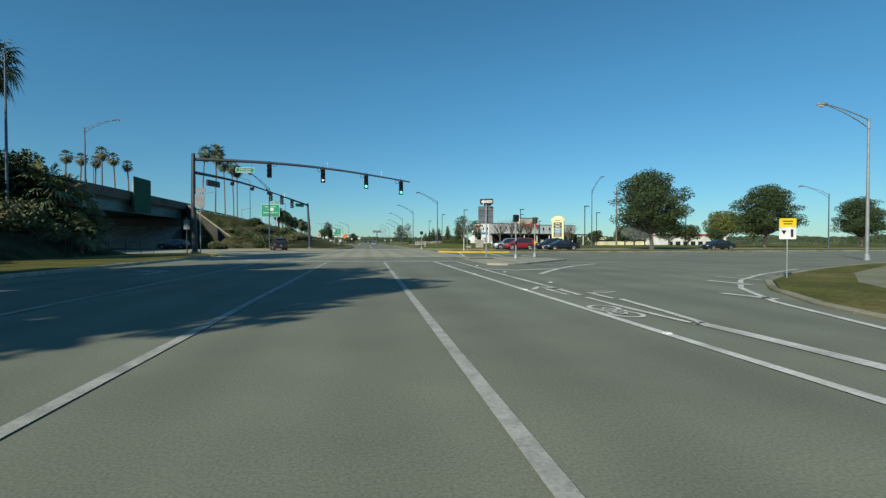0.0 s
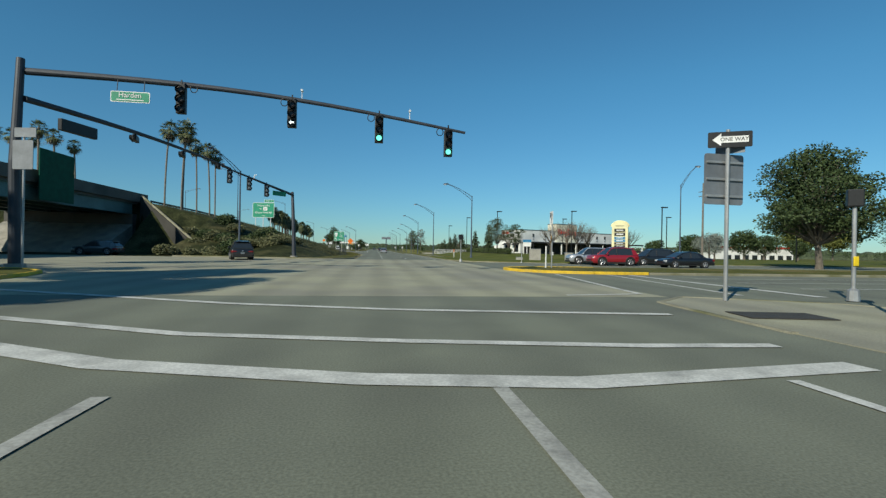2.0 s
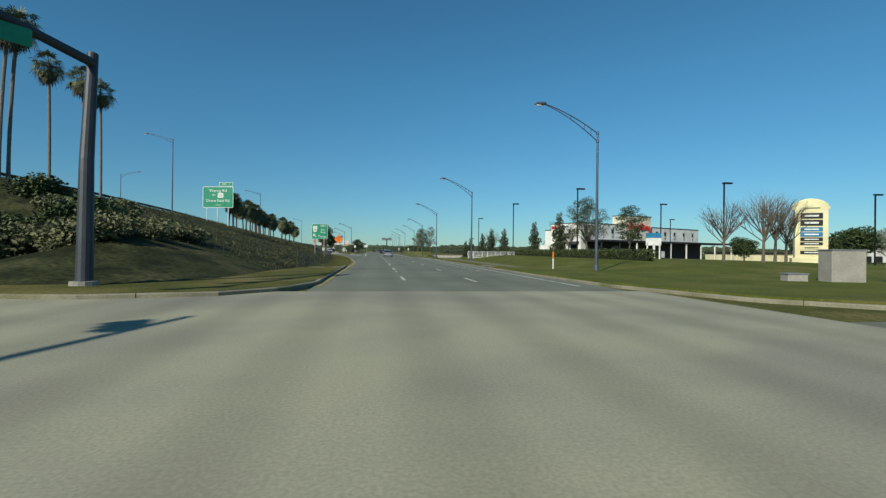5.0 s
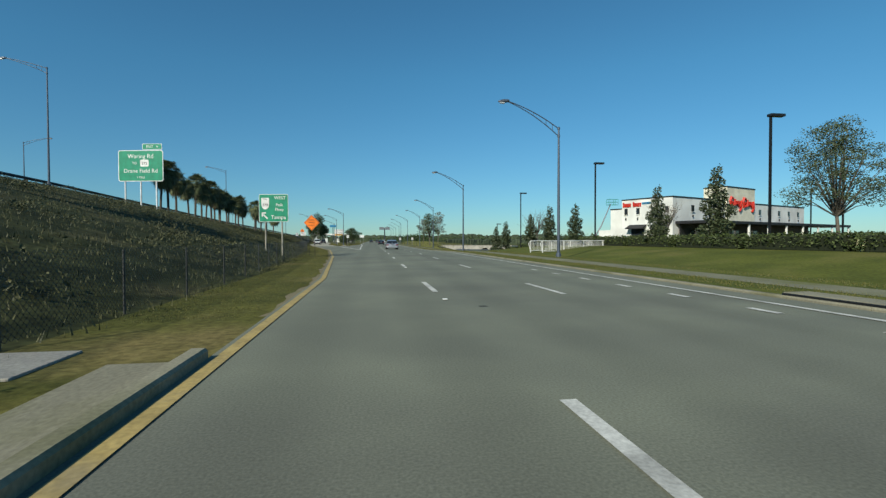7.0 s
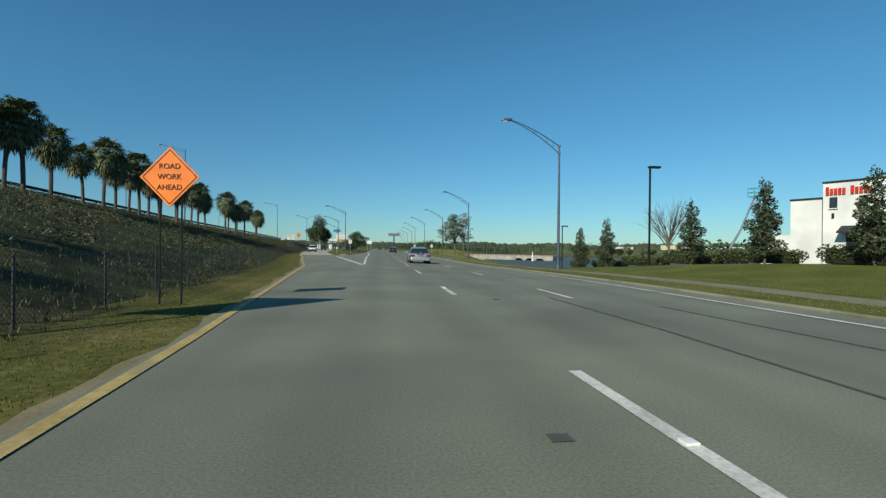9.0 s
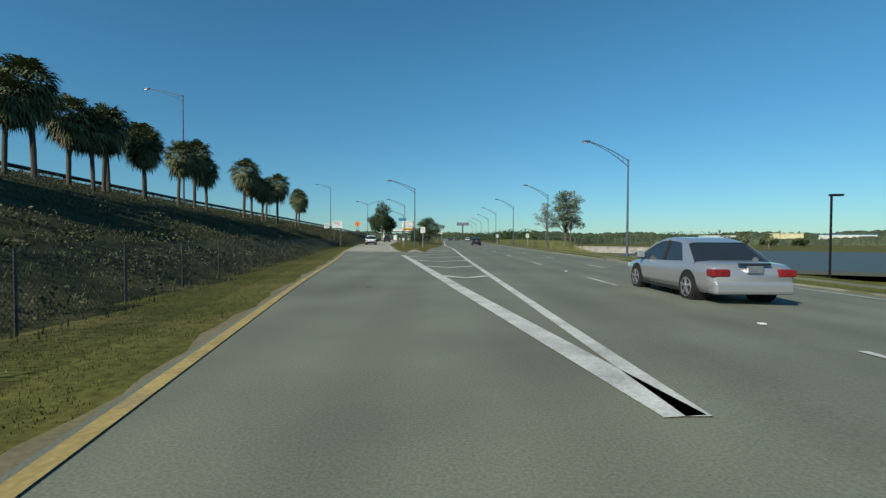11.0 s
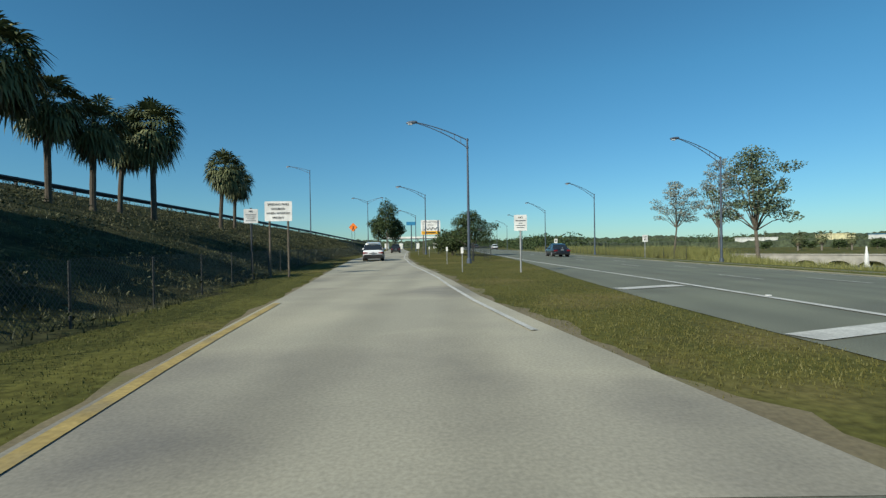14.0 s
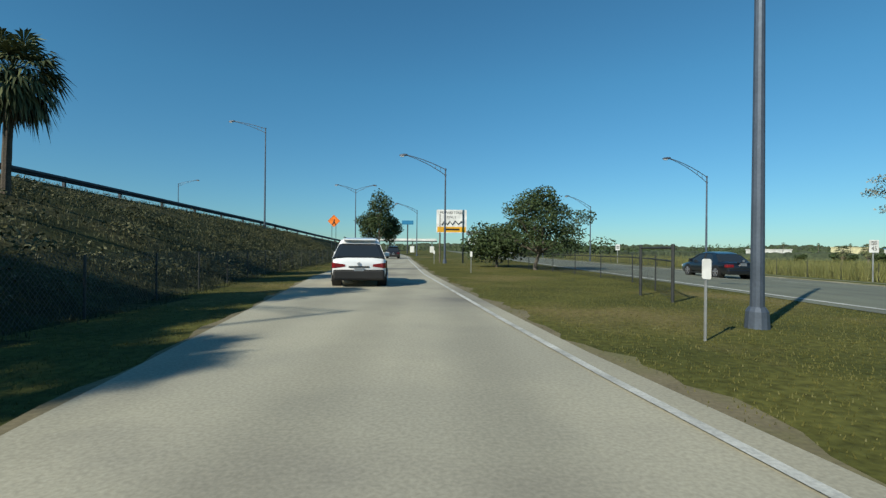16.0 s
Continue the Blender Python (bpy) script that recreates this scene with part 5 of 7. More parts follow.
def limbs(height, spread, trunk, seed, n=7, first=0.35):
    rnd = random.Random(seed)
    bm = bmesh.new()
    lean = rnd.uniform(-0.15, 0.15)
    top = (lean, 0.0, height * 0.8)
    tube(bm, [(0, 0, -0.15), (0.02, 0, 0.3), (lean * 0.4, 0.05, height * 0.4), top], [trunk * 1.5, trunk, trunk * 0.75, trunk * 0.2], 9)
    for i in range(n):
        z = height * (first + (0.75 - first) * i / n)
        a = i * 2.4 + rnd.uniform(-0.4, 0.4)
        l = spread * rnd.uniform(0.6, 0.95)
        x, y = math.cos(a) * l, math.sin(a) * l
        tube(bm, [(lean * z / height, 0, z), (x * 0.45, y * 0.45, z + height * 0.12), (x, y, z + height * rnd.uniform(0.15, 0.3))], [trunk * 0.5, trunk * 0.3, trunk * 0.08], 6)
    return bm


def round_tree(name, label, height, rx, seed, leaf="oak_leaf", count=3800, size=0.32, low=0.25, lumps=9, m=None, trunk=0.2, category="tree"):
    rnd = random.Random(seed)
    o = thing(name, label, category, m=m)
    part("trunk", limbs(height, rx * 0.8, trunk, seed, first=low), "bark", o)
    mid, half = height * (1 + low) / 2, height * (1 - low) / 2
    blobs = [(0, 0, mid, rx * 0.62, rx * 0.62, half * 0.8)]
    for i in range(lumps):
        a = i * 2.4 + rnd.uniform(-0.3, 0.3)
        e = rnd.uniform(-0.75, 0.9)
        k = math.sqrt(max(0.1, 1 - e * e))
        r = rx * rnd.uniform(0.28, 0.45)
        blobs.append((math.cos(a) * k * rx * 0.62, math.sin(a) * k * rx * 0.62, mid + e * half * 0.68, r, r, r * 0.8))
    part("crown", leaves(blobs, count, size, seed + 5), leaf, o)
    return o


def cone_tree(name, label, height, r, seed, m=None):
    rnd = random.Random(seed)
    o = thing(name, label, "tree", "columnar trees", m)
    part("trunk", atube([(0, 0, -0.1), (0, 0, height * 0.9)], [0.12, 0.03], 8), "bark", o)
    blobs = []
    for i in range(14):
        t = i / 13
        z = height * (0.14 + 0.82 * t)
        rr = r * (0.92 - 0.6 * t ** 2.2) * rnd.uniform(0.7, 1.15)
        a = i * 2.4
        blobs.append((math.cos(a) * rr * 0.45, math.sin(a) * rr * 0.45, z, rr * 0.62, rr * 0.62, height * 0.09))
    part("crown", leaves(blobs, 3600, 0.13, seed + 1), "magnolia_leaf", o)
    return o


def bare_tree(name, label, height, seed, m=None):
    rnd = random.Random(seed)
    o = thing(name, label, "tree", m=m)
    bm = bmesh.new()
    tube(bm, [(0, 0, -0.1), (0.05, 0, height * 0.35)], [0.14, 0.09], 7)
    for i in range(16):
        a, e = i * 2.4, rnd.uniform(0.7, 1.3)
        p = Vector((0.05, 0, height * rnd.uniform(0.25, 0.4)))
        d = Vector((math.cos(a) * math.cos(e), math.sin(a) * math.cos(e), math.sin(e)))
        q = p + d * height * 0.33
        tube(bm, [p, q], [0.05, 0.03], 5, cap=False)
        for k in range(5):
            d2 = (d + Vector((rnd.uniform(-0.6, 0.6), rnd.uniform(-0.6, 0.6), rnd.uniform(-0.1, 0.6)))).normalized()
            s0 = p.lerp(q, rnd.uniform(0.4, 1))
            s1 = s0 + d2 * height * 0.26
            tube(bm, [s0, s1], [0.02, 0.008], 4, cap=False)
            for _ in range(3):
                d3 = (d2 + Vector((rnd.uniform(-0.7, 0.7), rnd.uniform(-0.7, 0.7), rnd.uniform(-0.2, 0.5)))).normalized()
                w = s0.lerp(s1, rnd.uniform(0.3, 1))
                tube(bm, [w, w + d3 * height * 0.14], [0.01, 0.004], 3, cap=False)
    part("trunk", bm, "bark", o)
    return o


def airy_tree(name, label, height, r, seed, m, leaf, count, size, pads=26, low=0.3, trunk=0.16, bark="bark", category="tree"):
    """A forked tree whose leaves hang in tilted pads at the branch ends, with sky between them."""
    rnd = random.Random(seed)
    o = thing(name, label, category, m=m)
    bm = bmesh.new()
    fork = Vector((rnd.uniform(-0.3, 0.3), rnd.uniform(-0.2, 0.2), height * low))
    tube(bm, [(0, 0, -0.3), (0.03, 0, 0.4), tuple(fork)], [trunk * 1.35, trunk, trunk * 0.8], 9)
    blobs = []
    for i in range(pads):
        t = (i + 0.5) / pads
        a = i * 2.4 + rnd.uniform(-0.5, 0.5)
        z = height * (low + 0.1 + (0.9 - low) * t)
        prof = math.sin(math.pi * min(1.0, 0.22 + 0.78 * t)) ** 0.6
        d = r * prof * (0.35 + 0.55 * rnd.random() if i % 3 else 0.9)
        end = Vector((fork.x + math.cos(a) * d, fork.y + math.sin(a) * d, z))
        mid = fork.lerp(end, 0.5) + Vector((0, 0, height * 0.05 - 0.1 * d))
        tube(bm, [tuple(fork), tuple(mid), tuple(end)], [trunk * 0.42, trunk * 0.24, trunk * 0.07], 5, cap=False)
        for k in range(4):
            q = mid.lerp(end, rnd.uniform(0.2, 1.0))
            e = q + Vector((rnd.uniform(-1, 1), rnd.uniform(-1, 1), rnd.uniform(0, 0.7))) * r * 0.2
            tube(bm, [tuple(q), tuple(e)], [trunk * 0.1, trunk * 0.03], 4, cap=False)
            w = r * rnd.uniform(0.1, 0.17)
            blobs.append((e.x, e.y, e.z, w * 1.25, w * 1.25, w * 0.6))
        w = r * rnd.uniform(0.16, 0.25)
        blobs.append((end.x, end.y, end.z, w * 1.3, w * 1.3, w * 0.6))
    part("trunk", bm, bark, o)
    part("crown", leaves(blobs, count, size, seed + 5), leaf, o)
    return o


def fan(vs, fs, base, out, droop, length, rnd, width=0.5, n=13):
    """One palm fan: a bent stalk and a splay of narrow leaflets that hang at the tips."""
    side = Vector((-out.y, out.x, 0)).normalized()
    up = side.cross(out) if out.z < 0.99 else Vector((1, 0, 0))
    hub = base + out * length * 0.54 - Vector((0, 0, droop * 0.2 * length))
    k = len(vs)
    vs += [tuple(base - side * 0.025), tuple(base + side * 0.025), tuple(hub + side * 0.02), tuple(hub - side * 0.02)]
    fs.append((k, k + 1, k + 2, k + 3))
    face = (out - Vector((0, 0, droop * 0.55))).normalized()
    for i in range(n):
        a = (i / (n - 1) - 0.5) * 3.5
        d = (face * math.cos(a) + side * math.sin(a) + up * rnd.uniform(-0.12, 0.22)).normalized()
        l = length * 0.46 * rnd.uniform(0.82, 1.12) * (1 - 0.16 * abs(a))
        mid = hub + d * l * 0.55
        tip = hub + d * l - Vector((0, 0, l * (0.18 + droop * 0.4)))
        w = (side * math.cos(a) - face * math.sin(a)) * width * 0.15 * l
        k = len(vs)
        vs += [tuple(hub), tuple(mid + w), tuple(tip), tuple(mid - w)]
        fs.append((k, k + 1, k + 2, k + 3))


def palm(name, label, height, crown, seed, m=None, skirt=True, lean=0.3, trunk=0.19, group="palms", fans=44, bark="palm_bark"):
    rnd = random.Random(seed)
    o = thing(name, label, "palm tree", group, m)
    top = Vector((lean, 0, height))
    bm = bmesh.new()
    pts = [Vector((lean * (t * t), 0, height * t - 0.3 * (1 - t))) for t in (i / 9 for i in range(10))]
    tube(bm, pts, [trunk * (1.35 if i == 0 else 1.0 + 0.06 * (i % 2)) for i in range(10)], 9)
    part("trunk", bm, bark, o)
    vs, fs = [], []
    for i in range(fans):
        a = i * 2.39996
        e = math.asin(max(-0.95, 0.99 - (1.7 if fans < 60 else 1.9) * (i / fans))) + rnd.uniform(-0.12, 0.12)
        d = Vector((math.cos(a) * math.cos(e), math.sin(a) * math.cos(e), math.sin(e)))
        fan(vs, fs, top + Vector((0, 0, rnd.uniform(-0.3, 0.2))), d, 0.2 + 0.85 * (i / fans), crown * rnd.uniform(0.85, 1.1), rnd)
    part("crown", (vs, [], fs), "frond", o)
    if skirt:
        vs, fs = [], []
        for i in range(30):
            a = i * 2.39996 + 0.5
            e = -0.6 - 0.75 * (i / 30) + rnd.uniform(-0.1, 0.1)
            d = Vector((math.cos(a) * math.cos(e), math.sin(a) * math.cos(e), math.sin(e)))
            fan(vs, fs, top - Vector((0, 0, 0.25)), d, 0.9, crown * rnd.uniform(0.7, 0.95), rnd, 0.45, 10)
        part("dead_skirt", (vs, [], fs), "dead_frond", o, "hanging dry dead fronds")
    return o


def spot(x, y, r=0.0, s=1.0, z=None):
    return pose(x, y, (ground_z(x, y) - 0.06) if z is None else z, 0, 0, r) @ Matrix.Scale(s, 4)


# tall fan palms near the bridge end
tp = palm("fan_palm", "tall thin-trunked fan palm on the embankment", 11.2, 1.6, 11, spot(-35.6, 110.8, 0, 1.17), True, 0.5, 0.115, "tall palms")
for i, (x, y, s) in enumerate(((-33.1, 111.2, 1.0), (-33.6, 113.0, 1.1), (-32.7, 117.0, 0.94), (-32.1, 122.0, 0.97), (-31.9, 124.4, 0.92))):
    copy_thing(tp, spot(x, y, 70 * i, s))
bp = palm("fan_palm", "slim fan palm seen over the bridge", 12.0, 1.6, 15, spot(-65, 115), True, 0.4, 0.15, "tall palms", 38)
for i, (x, y, s) in enumerate(((-62, 115, 0.96), (-59.6, 116, 0.94), (-57.6, 115, 1.08), (-55.2, 115.5, 0.98), (-54.0, 119, 0.9))):
    copy_thing(bp, spot(x, y, 60 * i, s))
# stout cabbage palms down the slope
sp = [palm("cabbage_palm", "stout cabbage palm with a full round head on the slope", h, c, 30 + i, None, True, ln, 0.165, "embankment palms", 120, "dark_palm_bark")
      for i, (h, c, ln) in enumerate(((5.6, 2.12, 0.5), (6.1, 2.22, -0.3), (5.3, 2.1, 0.2)))]
SPOTS = [(-30.7, 168.3, 0), (-30.2, 169.6, 1), (-30.6, 173.5, 2), (-30.3, 177.6, 0), (-30.8, 182.0, 1), (-30.2, 183.2, 2), (-30.7, 187.0, 0), (-30.3, 188.6, 1), (-30.8, 192.0, 2), (-30.2, 193.5, 0),
         (-30.9, 195.6, 1), (-31.4, 196.8, 0), (-30.5, 199.9, 2), (-31.2, 201.2, 1), (-30.7, 205.6, 0), (-31.1, 209.4, 1), (-30.4, 210.6, 2),
         (-29.6, 218.4, 1), (-30.2, 222.2, 0), (-29.5, 224.2, 2), (-30.1, 227.2, 0), (-29.0, 228.7, 1)]
used = set()
for i, (x, y, k) in enumerate(SPOTS):
    m = spot(x, y, 57 * i, 0.90 + 0.12 * ((i * 37) % 10) / 10)
    if k not in used:
        sp[k].matrix_basis = m
        used.add(k)
    else:
        copy_thing(sp[k], m)
copy_thing(sp[0], spot(-29.1, 237.8, 0, 0.99))
copy_thing(sp[2], spot(-30.0, 242.4, 20, 0.9))

# oaks and others
big = airy_tree("oak_tree", "broad dark-green oak beside the cross street", 11.0, 5.6, 3, spot(41.8, 65.0, 0, 1, 0.1), "oak_leaf", 26000, 0.15, 64, 0.2, 0.3)
o2 = copy_thing(big, spot(75, 80, 130, 1.02, 0.1))
tagged(o2, "broad dark-green oak behind the street corner")
for i, (x, y, s) in enumerate(((104, 86, 0.9), (118, 80, 1.0), (136, 94, 1.1), (150, 86, 1.1))):
    tagged(copy_thing(big, spot(x, y, 50 * i + 20, s, 0.1)), "dark-green oak in the far row of trees")
rt = round_tree("olive_tree", "yellow-green leafy tree in front of the shops", 12.5, 6.8, 8, "rust_leaf", 8000, 0.3, 0.15, 14, spot(123, 149, 0, 1, 0.1))
copy_thing(rt, spot(138, 152, 70, 0.95, 0.1))
low = round_tree("shop_tree", "dark bushy tree in front of the far shops", 6.0, 3.4, 18, "oak_leaf", 4200, 0.2, 0.1, 10, spot(75, 130, 0, 1, 0.1))
for i, (x, y, s) in enumerate(((90, 131, 1.25), (66, 131, 0.75), (100, 136, 1.1), (108, 134, 0.9), (60, 136, 0.7), (84, 140, 1.0))):
    copy_thing(low, spot(x, y, 70 * i, s, 0.1))
grey = round_tree("grey_tree", "pale grey-green round tree by the car park", 6.2, 3.3, 19, "grey_leaf", 5200, 0.13, 0.12, 12, spot(71, 118.5, 0, 1, 0.1))
copy_thing(grey, spot(82, 131, 90, 1.0, 0.1))

# ---- restaurant building and its surroundings ----
def window(parent, x, y0, y1, z0, z1, m=None):
    """A recessed window in a wall that faces -x: frame, pane and sill."""
    w = part("window", abox(x - 0.06, x + 0.02, y0, y1, z0, z1, 0.0), "trim", parent)
    part("pane", abox(x - 0.075, x - 0.062, y0 + 0.07, y1 - 0.07, z0 + 0.07, z1 - 0.07), "glass", w)
    part("sill", abox(x - 0.14, x, y0 - 0.05, y1 + 0.05, z0 - 0.07, z0), "stucco", w)
    return w


def window_south(parent, y, x0, x1, z0, z1):
    """A recessed window in a wall that faces -y: frame, pane and sill."""
    w = part("window", abox(x0, x1, y - 0.06, y + 0.02, z0, z1), "trim", parent)
    part("pane", abox(x0 + 0.07, x1 - 0.07, y - 0.075, y - 0.062, z0 + 0.07, z1 - 0.07), "glass", w)
    part("sill", abox(x0 - 0.05, x1 + 0.05, y - 0.14, y, z0 - 0.07, z0), "stucco", w)
    return w


rb = thing("restaurant", "white stucco restaurant with a cream tower and dark awnings", "building", m=pose(40.6, 156.4, 0.0, 0, 0, 24))
part("wall", abox(0, 14.0, 0, 8.3, -0.3, 7.25, 0.03), "stucco", rb)
part("wall", abox(1.0, 14.0, 8.3, 11.2, -0.3, 6.0, 0.03), "stucco", rb, "lower white step at the back")
part("wall", abox(1.6, 12.0, 11.2, 14.0, -0.3, 2.8, 0.03), "stucco", rb, "low white yard wall")
part("wall", abox(14.0, 22.8, 3.4, 8.3, -0.3, 7.2, 0.03), "stucco", rb, "white back of the tower")
part("tower", abox(14.0, 22.8, -0.25, 3.4, -0.3, 9.4, 0.03), "pale_cream", rb, "cream stucco tower")
part("wall", abox(22.8, 43.0, 0.3, 9.0, -0.3, 7.1, 0.03), "stucco", rb, "long white side wing")
for x0, x1, y0, y1, z in ((0, 14.0, 0, 8.3, 7.25), (1.0, 14.0, 8.3, 11.2, 6.0), (14.0, 22.8, -0.25, 3.4, 9.4), (22.8, 43.0, 0.3, 9.0, 7.1)):
    part("roof_edge", abox(x0 - 0.08, x1 + 0.04, y0 - 0.08, y1 + 0.03, z, z + 0.16, 0.02), "trim", rb, "thin dark roof edging")
for y0 in (7.25, 5.2, 2.75, 0.6):
    window(rb, 0, y0, y0 + 0.55, 5.05, 6.0)
    part("wall_lamp", abox(-0.16, 0.0, y0 + 0.2, y0 + 0.36, 4.2, 4.6, 0.02), "trim", rb, "small dark wall lamp")
for x0 in (4.6, 9.4, 25.4, 28.6, 32.4, 36.2, 40.0):
    window_south(rb, 0.0 if x0 < 14 else 0.3, x0, x0 + 0.7, 5.3, 6.25)
    yw = 0.0 if x0 < 14 else 0.3
    part("wall_lamp", abox(x0 + 0.27, x0 + 0.43, yw - 0.16, yw, 4.5, 4.85, 0.02), "trim", rb, "small dark wall lamp")
for y0, y1 in ((4.3, 6.7), (0.7, 2.7)):
    window(rb, 0, y0 + 0.1, y1 - 0.1, 0.9, 2.9)
    a = bmesh.new()
    prism(a, [(-1.1, y0 - 0.25), (0, y0 - 0.25), (0, y1 + 0.25), (-1.1, y1 + 0.25)], lambda x, y: 2.85 + (x + 1.1) * 0.3, lambda x, y: 2.95 + (x + 1.1) * 0.5)
    part("awning", a, "awning", rb, "dark fabric awning")
# dark porch round the south side
part("pergola_roof", abox(0.6, 50.0, -4.6, 0.0, 3.45, 3.85, 0.03), "awning", rb, "dark flat porch roof")
# black slab over the white wall puts the porch shade into colour
part("porch_wall", abox(1.2, 43.0, -0.42, -0.26, -0.3, 3.45), "awning", rb, "porch wall coloured dark for the shade under the roof")
for x in (1.0, 6.5, 12.0, 18.0, 24.0, 30.0, 36.0, 42.0, 49.6):
    part("porch_column", abox(x - 0.13, x + 0.13, -4.5, -4.24, -0.3, 3.45, 0.02), "stucco" if x > 10 else "awning", rb)
for x in (3.6, 9.0, 15.0, 21.0):
    window_south(rb, -0.42, x, x + 2.2, 0.8, 2.7)
part("menu_board", abox(19.4, 20.9, -4.9, -4.8, 0.3, 1.7, 0.02), "sign_white", rb, "white board at the porch")


def strokes(pts, y, w, r):
    """Rounded plain strokes on a wall that faces -y."""
    bm = bmesh.new()
    for run in pts:
        tube(bm, [(x, y, z) for x, z in run], r, 6)
    return bm


# red lettering as plain script-like strokes
runs = []
for i in range(2):
    x = 14.7 + i * 4.0
    runs += [[(x + 0.9, 7.7), (x + 0.3, 7.9), (x, 7.2), (x + 0.3, 6.4), (x + 0.9, 6.6), (x + 0.9, 7.1), (x + 0.5, 7.1)],
             [(x + 1.4, 7.6), (x + 1.3, 6.6), (x + 1.9, 6.9)], [(x + 2.0, 7.2), (x + 2.5, 7.3), (x + 2.4, 6.6), (x + 2.0, 6.8), (x + 2.6, 7.1)],
             [(x + 2.9, 7.3), (x + 2.9, 6.5), (x + 3.3, 7.3), (x + 3.4, 6.3), (x + 2.9, 5.7)]]
part("sign_shape", strokes(runs, -0.4, 0, 0.17), "red", rb, "red script-like sign strokes")
bm = bmesh.new()
for i in range(11):
    if i != 5:
        yy = 8.05 - i * 0.29
        box(bm, -0.12, -0.02, yy - 0.21, yy, 6.2, 6.75 if i not in (0, 6) else 6.9)
part("sign_shape", bm, "red", rb, "row of red sign blocks")
bm = bmesh.new()
for i in range(7):
    yy = 4.75 - i * 0.21
    box(bm, -0.1, -0.02, yy - 0.15, yy, 6.5, 6.78)
part("sign_shape", bm, "blue", rb, "row of small blue sign blocks")

# clipped hedge, in sections
def hedge(label, x0, y0, x1, y1, h, seed, wdt=1.0):
    o = thing("hedge", label, "hedge", "hedges", pose(x0, y0, ground_z(x0, y0) - 0.1, 0, 0, math.degrees(math.atan2(y1 - y0, x1 - x0))))
    l = math.hypot(x1 - x0, y1 - y0)
    rnd = random.Random(seed)
    part("stem_mass", abox(0.1, l - 0.1, -wdt * 0.34, wdt * 0.34, 0, h * 0.82, 0.08), "hedge_core", o)
    blobs = [(i * 0.7, 0, h * 0.55, 0.55, wdt * 0.52, h * 0.47 * rnd.uniform(0.94, 1.05)) for i in range(int(l / 0.7) + 1)]
    part("leaves", leaves(blobs, int(l * 520), 0.085, seed), "hedge", o)
    return o


for i in range(7):
    hedge("dense clipped green hedge in front of the restaurant", 21.6 + 0.1 * i, 101 + i * 7, 21.7 + 0.1 * i, 107.3 + i * 7, 0.98, 60 + i)
for i in range(4):
    hedge("low clipped hedge along the car park", 24, 153 + i * 7, 24, 159.5 + i * 7, 0.9, 80 + i)

ct = cone_tree("magnolia_tree", "narrow dark magnolia tree by the hedge", 6.6, 1.5, 21, spot(24.4, 127.4, 0, 0.9))
for i, (x, y, s) in enumerate(((22.2, 131.4, 0.82), (21.9, 146.6, 0.78), (20.9, 152.0, 0.82), (20.6, 158.2, 0.76), (20.9, 171.5, 0.8), (21.0, 178.0, 0.84))):
    copy_thing(ct, spot(x, y, 80 * i, s))
airy_tree("elm_tree", "airy grey-green tree behind the hedge", 6.9, 2.5, 45, spot(23.9, 117.6), "elm_leaf", 14000, 0.055, 40, 0.26, 0.1)
airy_tree("elm_tree", "airy dark tree beside the blue sign", 5.5, 1.7, 46, spot(25.4, 111.3), "oak_leaf", 6000, 0.065, 30, 0.26, 0.08)
for i, (x, y, h) in enumerate(((31, 100, 6.0), (33.5, 101.5, 6.4), (29, 102, 5.6), (24.6, 167, 6.4), (35.2, 150, 6.0), (52, 118, 6.2), (36, 103, 5.5))):
    bare_tree("bare_tree", "leafless grey crape myrtle", h, 90 + i, spot(x, y))


def park_lamp(m, h=8.8):
    o = thing("car_park_lamp", "dark square car-park lamp pole", "lamp post", "car-park lamps", m)
    part("pole", abox(-0.065, 0.065, -0.065, 0.065, -0.3, h), "black", o)
    part("head", abox(-0.12, 0.95, -0.2, 0.2, h - 0.05, h + 0.13, 0.02), "black", o)
    return o


pl = park_lamp(spot(25.3, 123.6))
for x, y, s in ((22.4, 142.8, 0.98), (21.2, 164.5, 0.95), (45, 136, 1.0), (48, 100, 1.0), (57.4, 113, 0.96), (37, 112, 0.95), (70, 96, 1), (56, 150, 0.9), (26, 196, 0.9)):
    copy_thing(pl, spot(x, y, 0, s))

# white pedestrian railing
rl = thing("pedestrian_railing", "white tubular metal pedestrian railing beside the path", "railing", m=pose(14.3, 136.6, 0.1, 0, 0, 22))
bm = bmesh.new()
L = 10.5
tube(bm, [(0.0, 0, 0.0), (-0.25, 0, 0.85), (0.0, 0, 1.1), (L, 0, 1.1), (L, 0, 0.0)], 0.035, 8)
tube(bm, [(0, 0, 0.16), (L, 0, 0.16)], 0.025, 6)
part("frame", bm, "sign_white", rl)
bar = part("baluster", atube([(0, 0, 0.16), (0, 0, 1.08)], 0.014, 5), "sign_white", rl)
for i in range(1, 62):
    b = bar.copy()
    scene.collection.objects.link(b)
    b.matrix_basis = pose(i * 0.17, 0, 0)
for i in range(5):
    part("post", atube([(i * L / 4, 0, -0.2), (i * L / 4, 0, 1.1)], 0.04, 8), "sign_white", rl)
rl2 = copy_thing(rl, pose(14.0, 139.0, 0.1, 0, 0, 22))

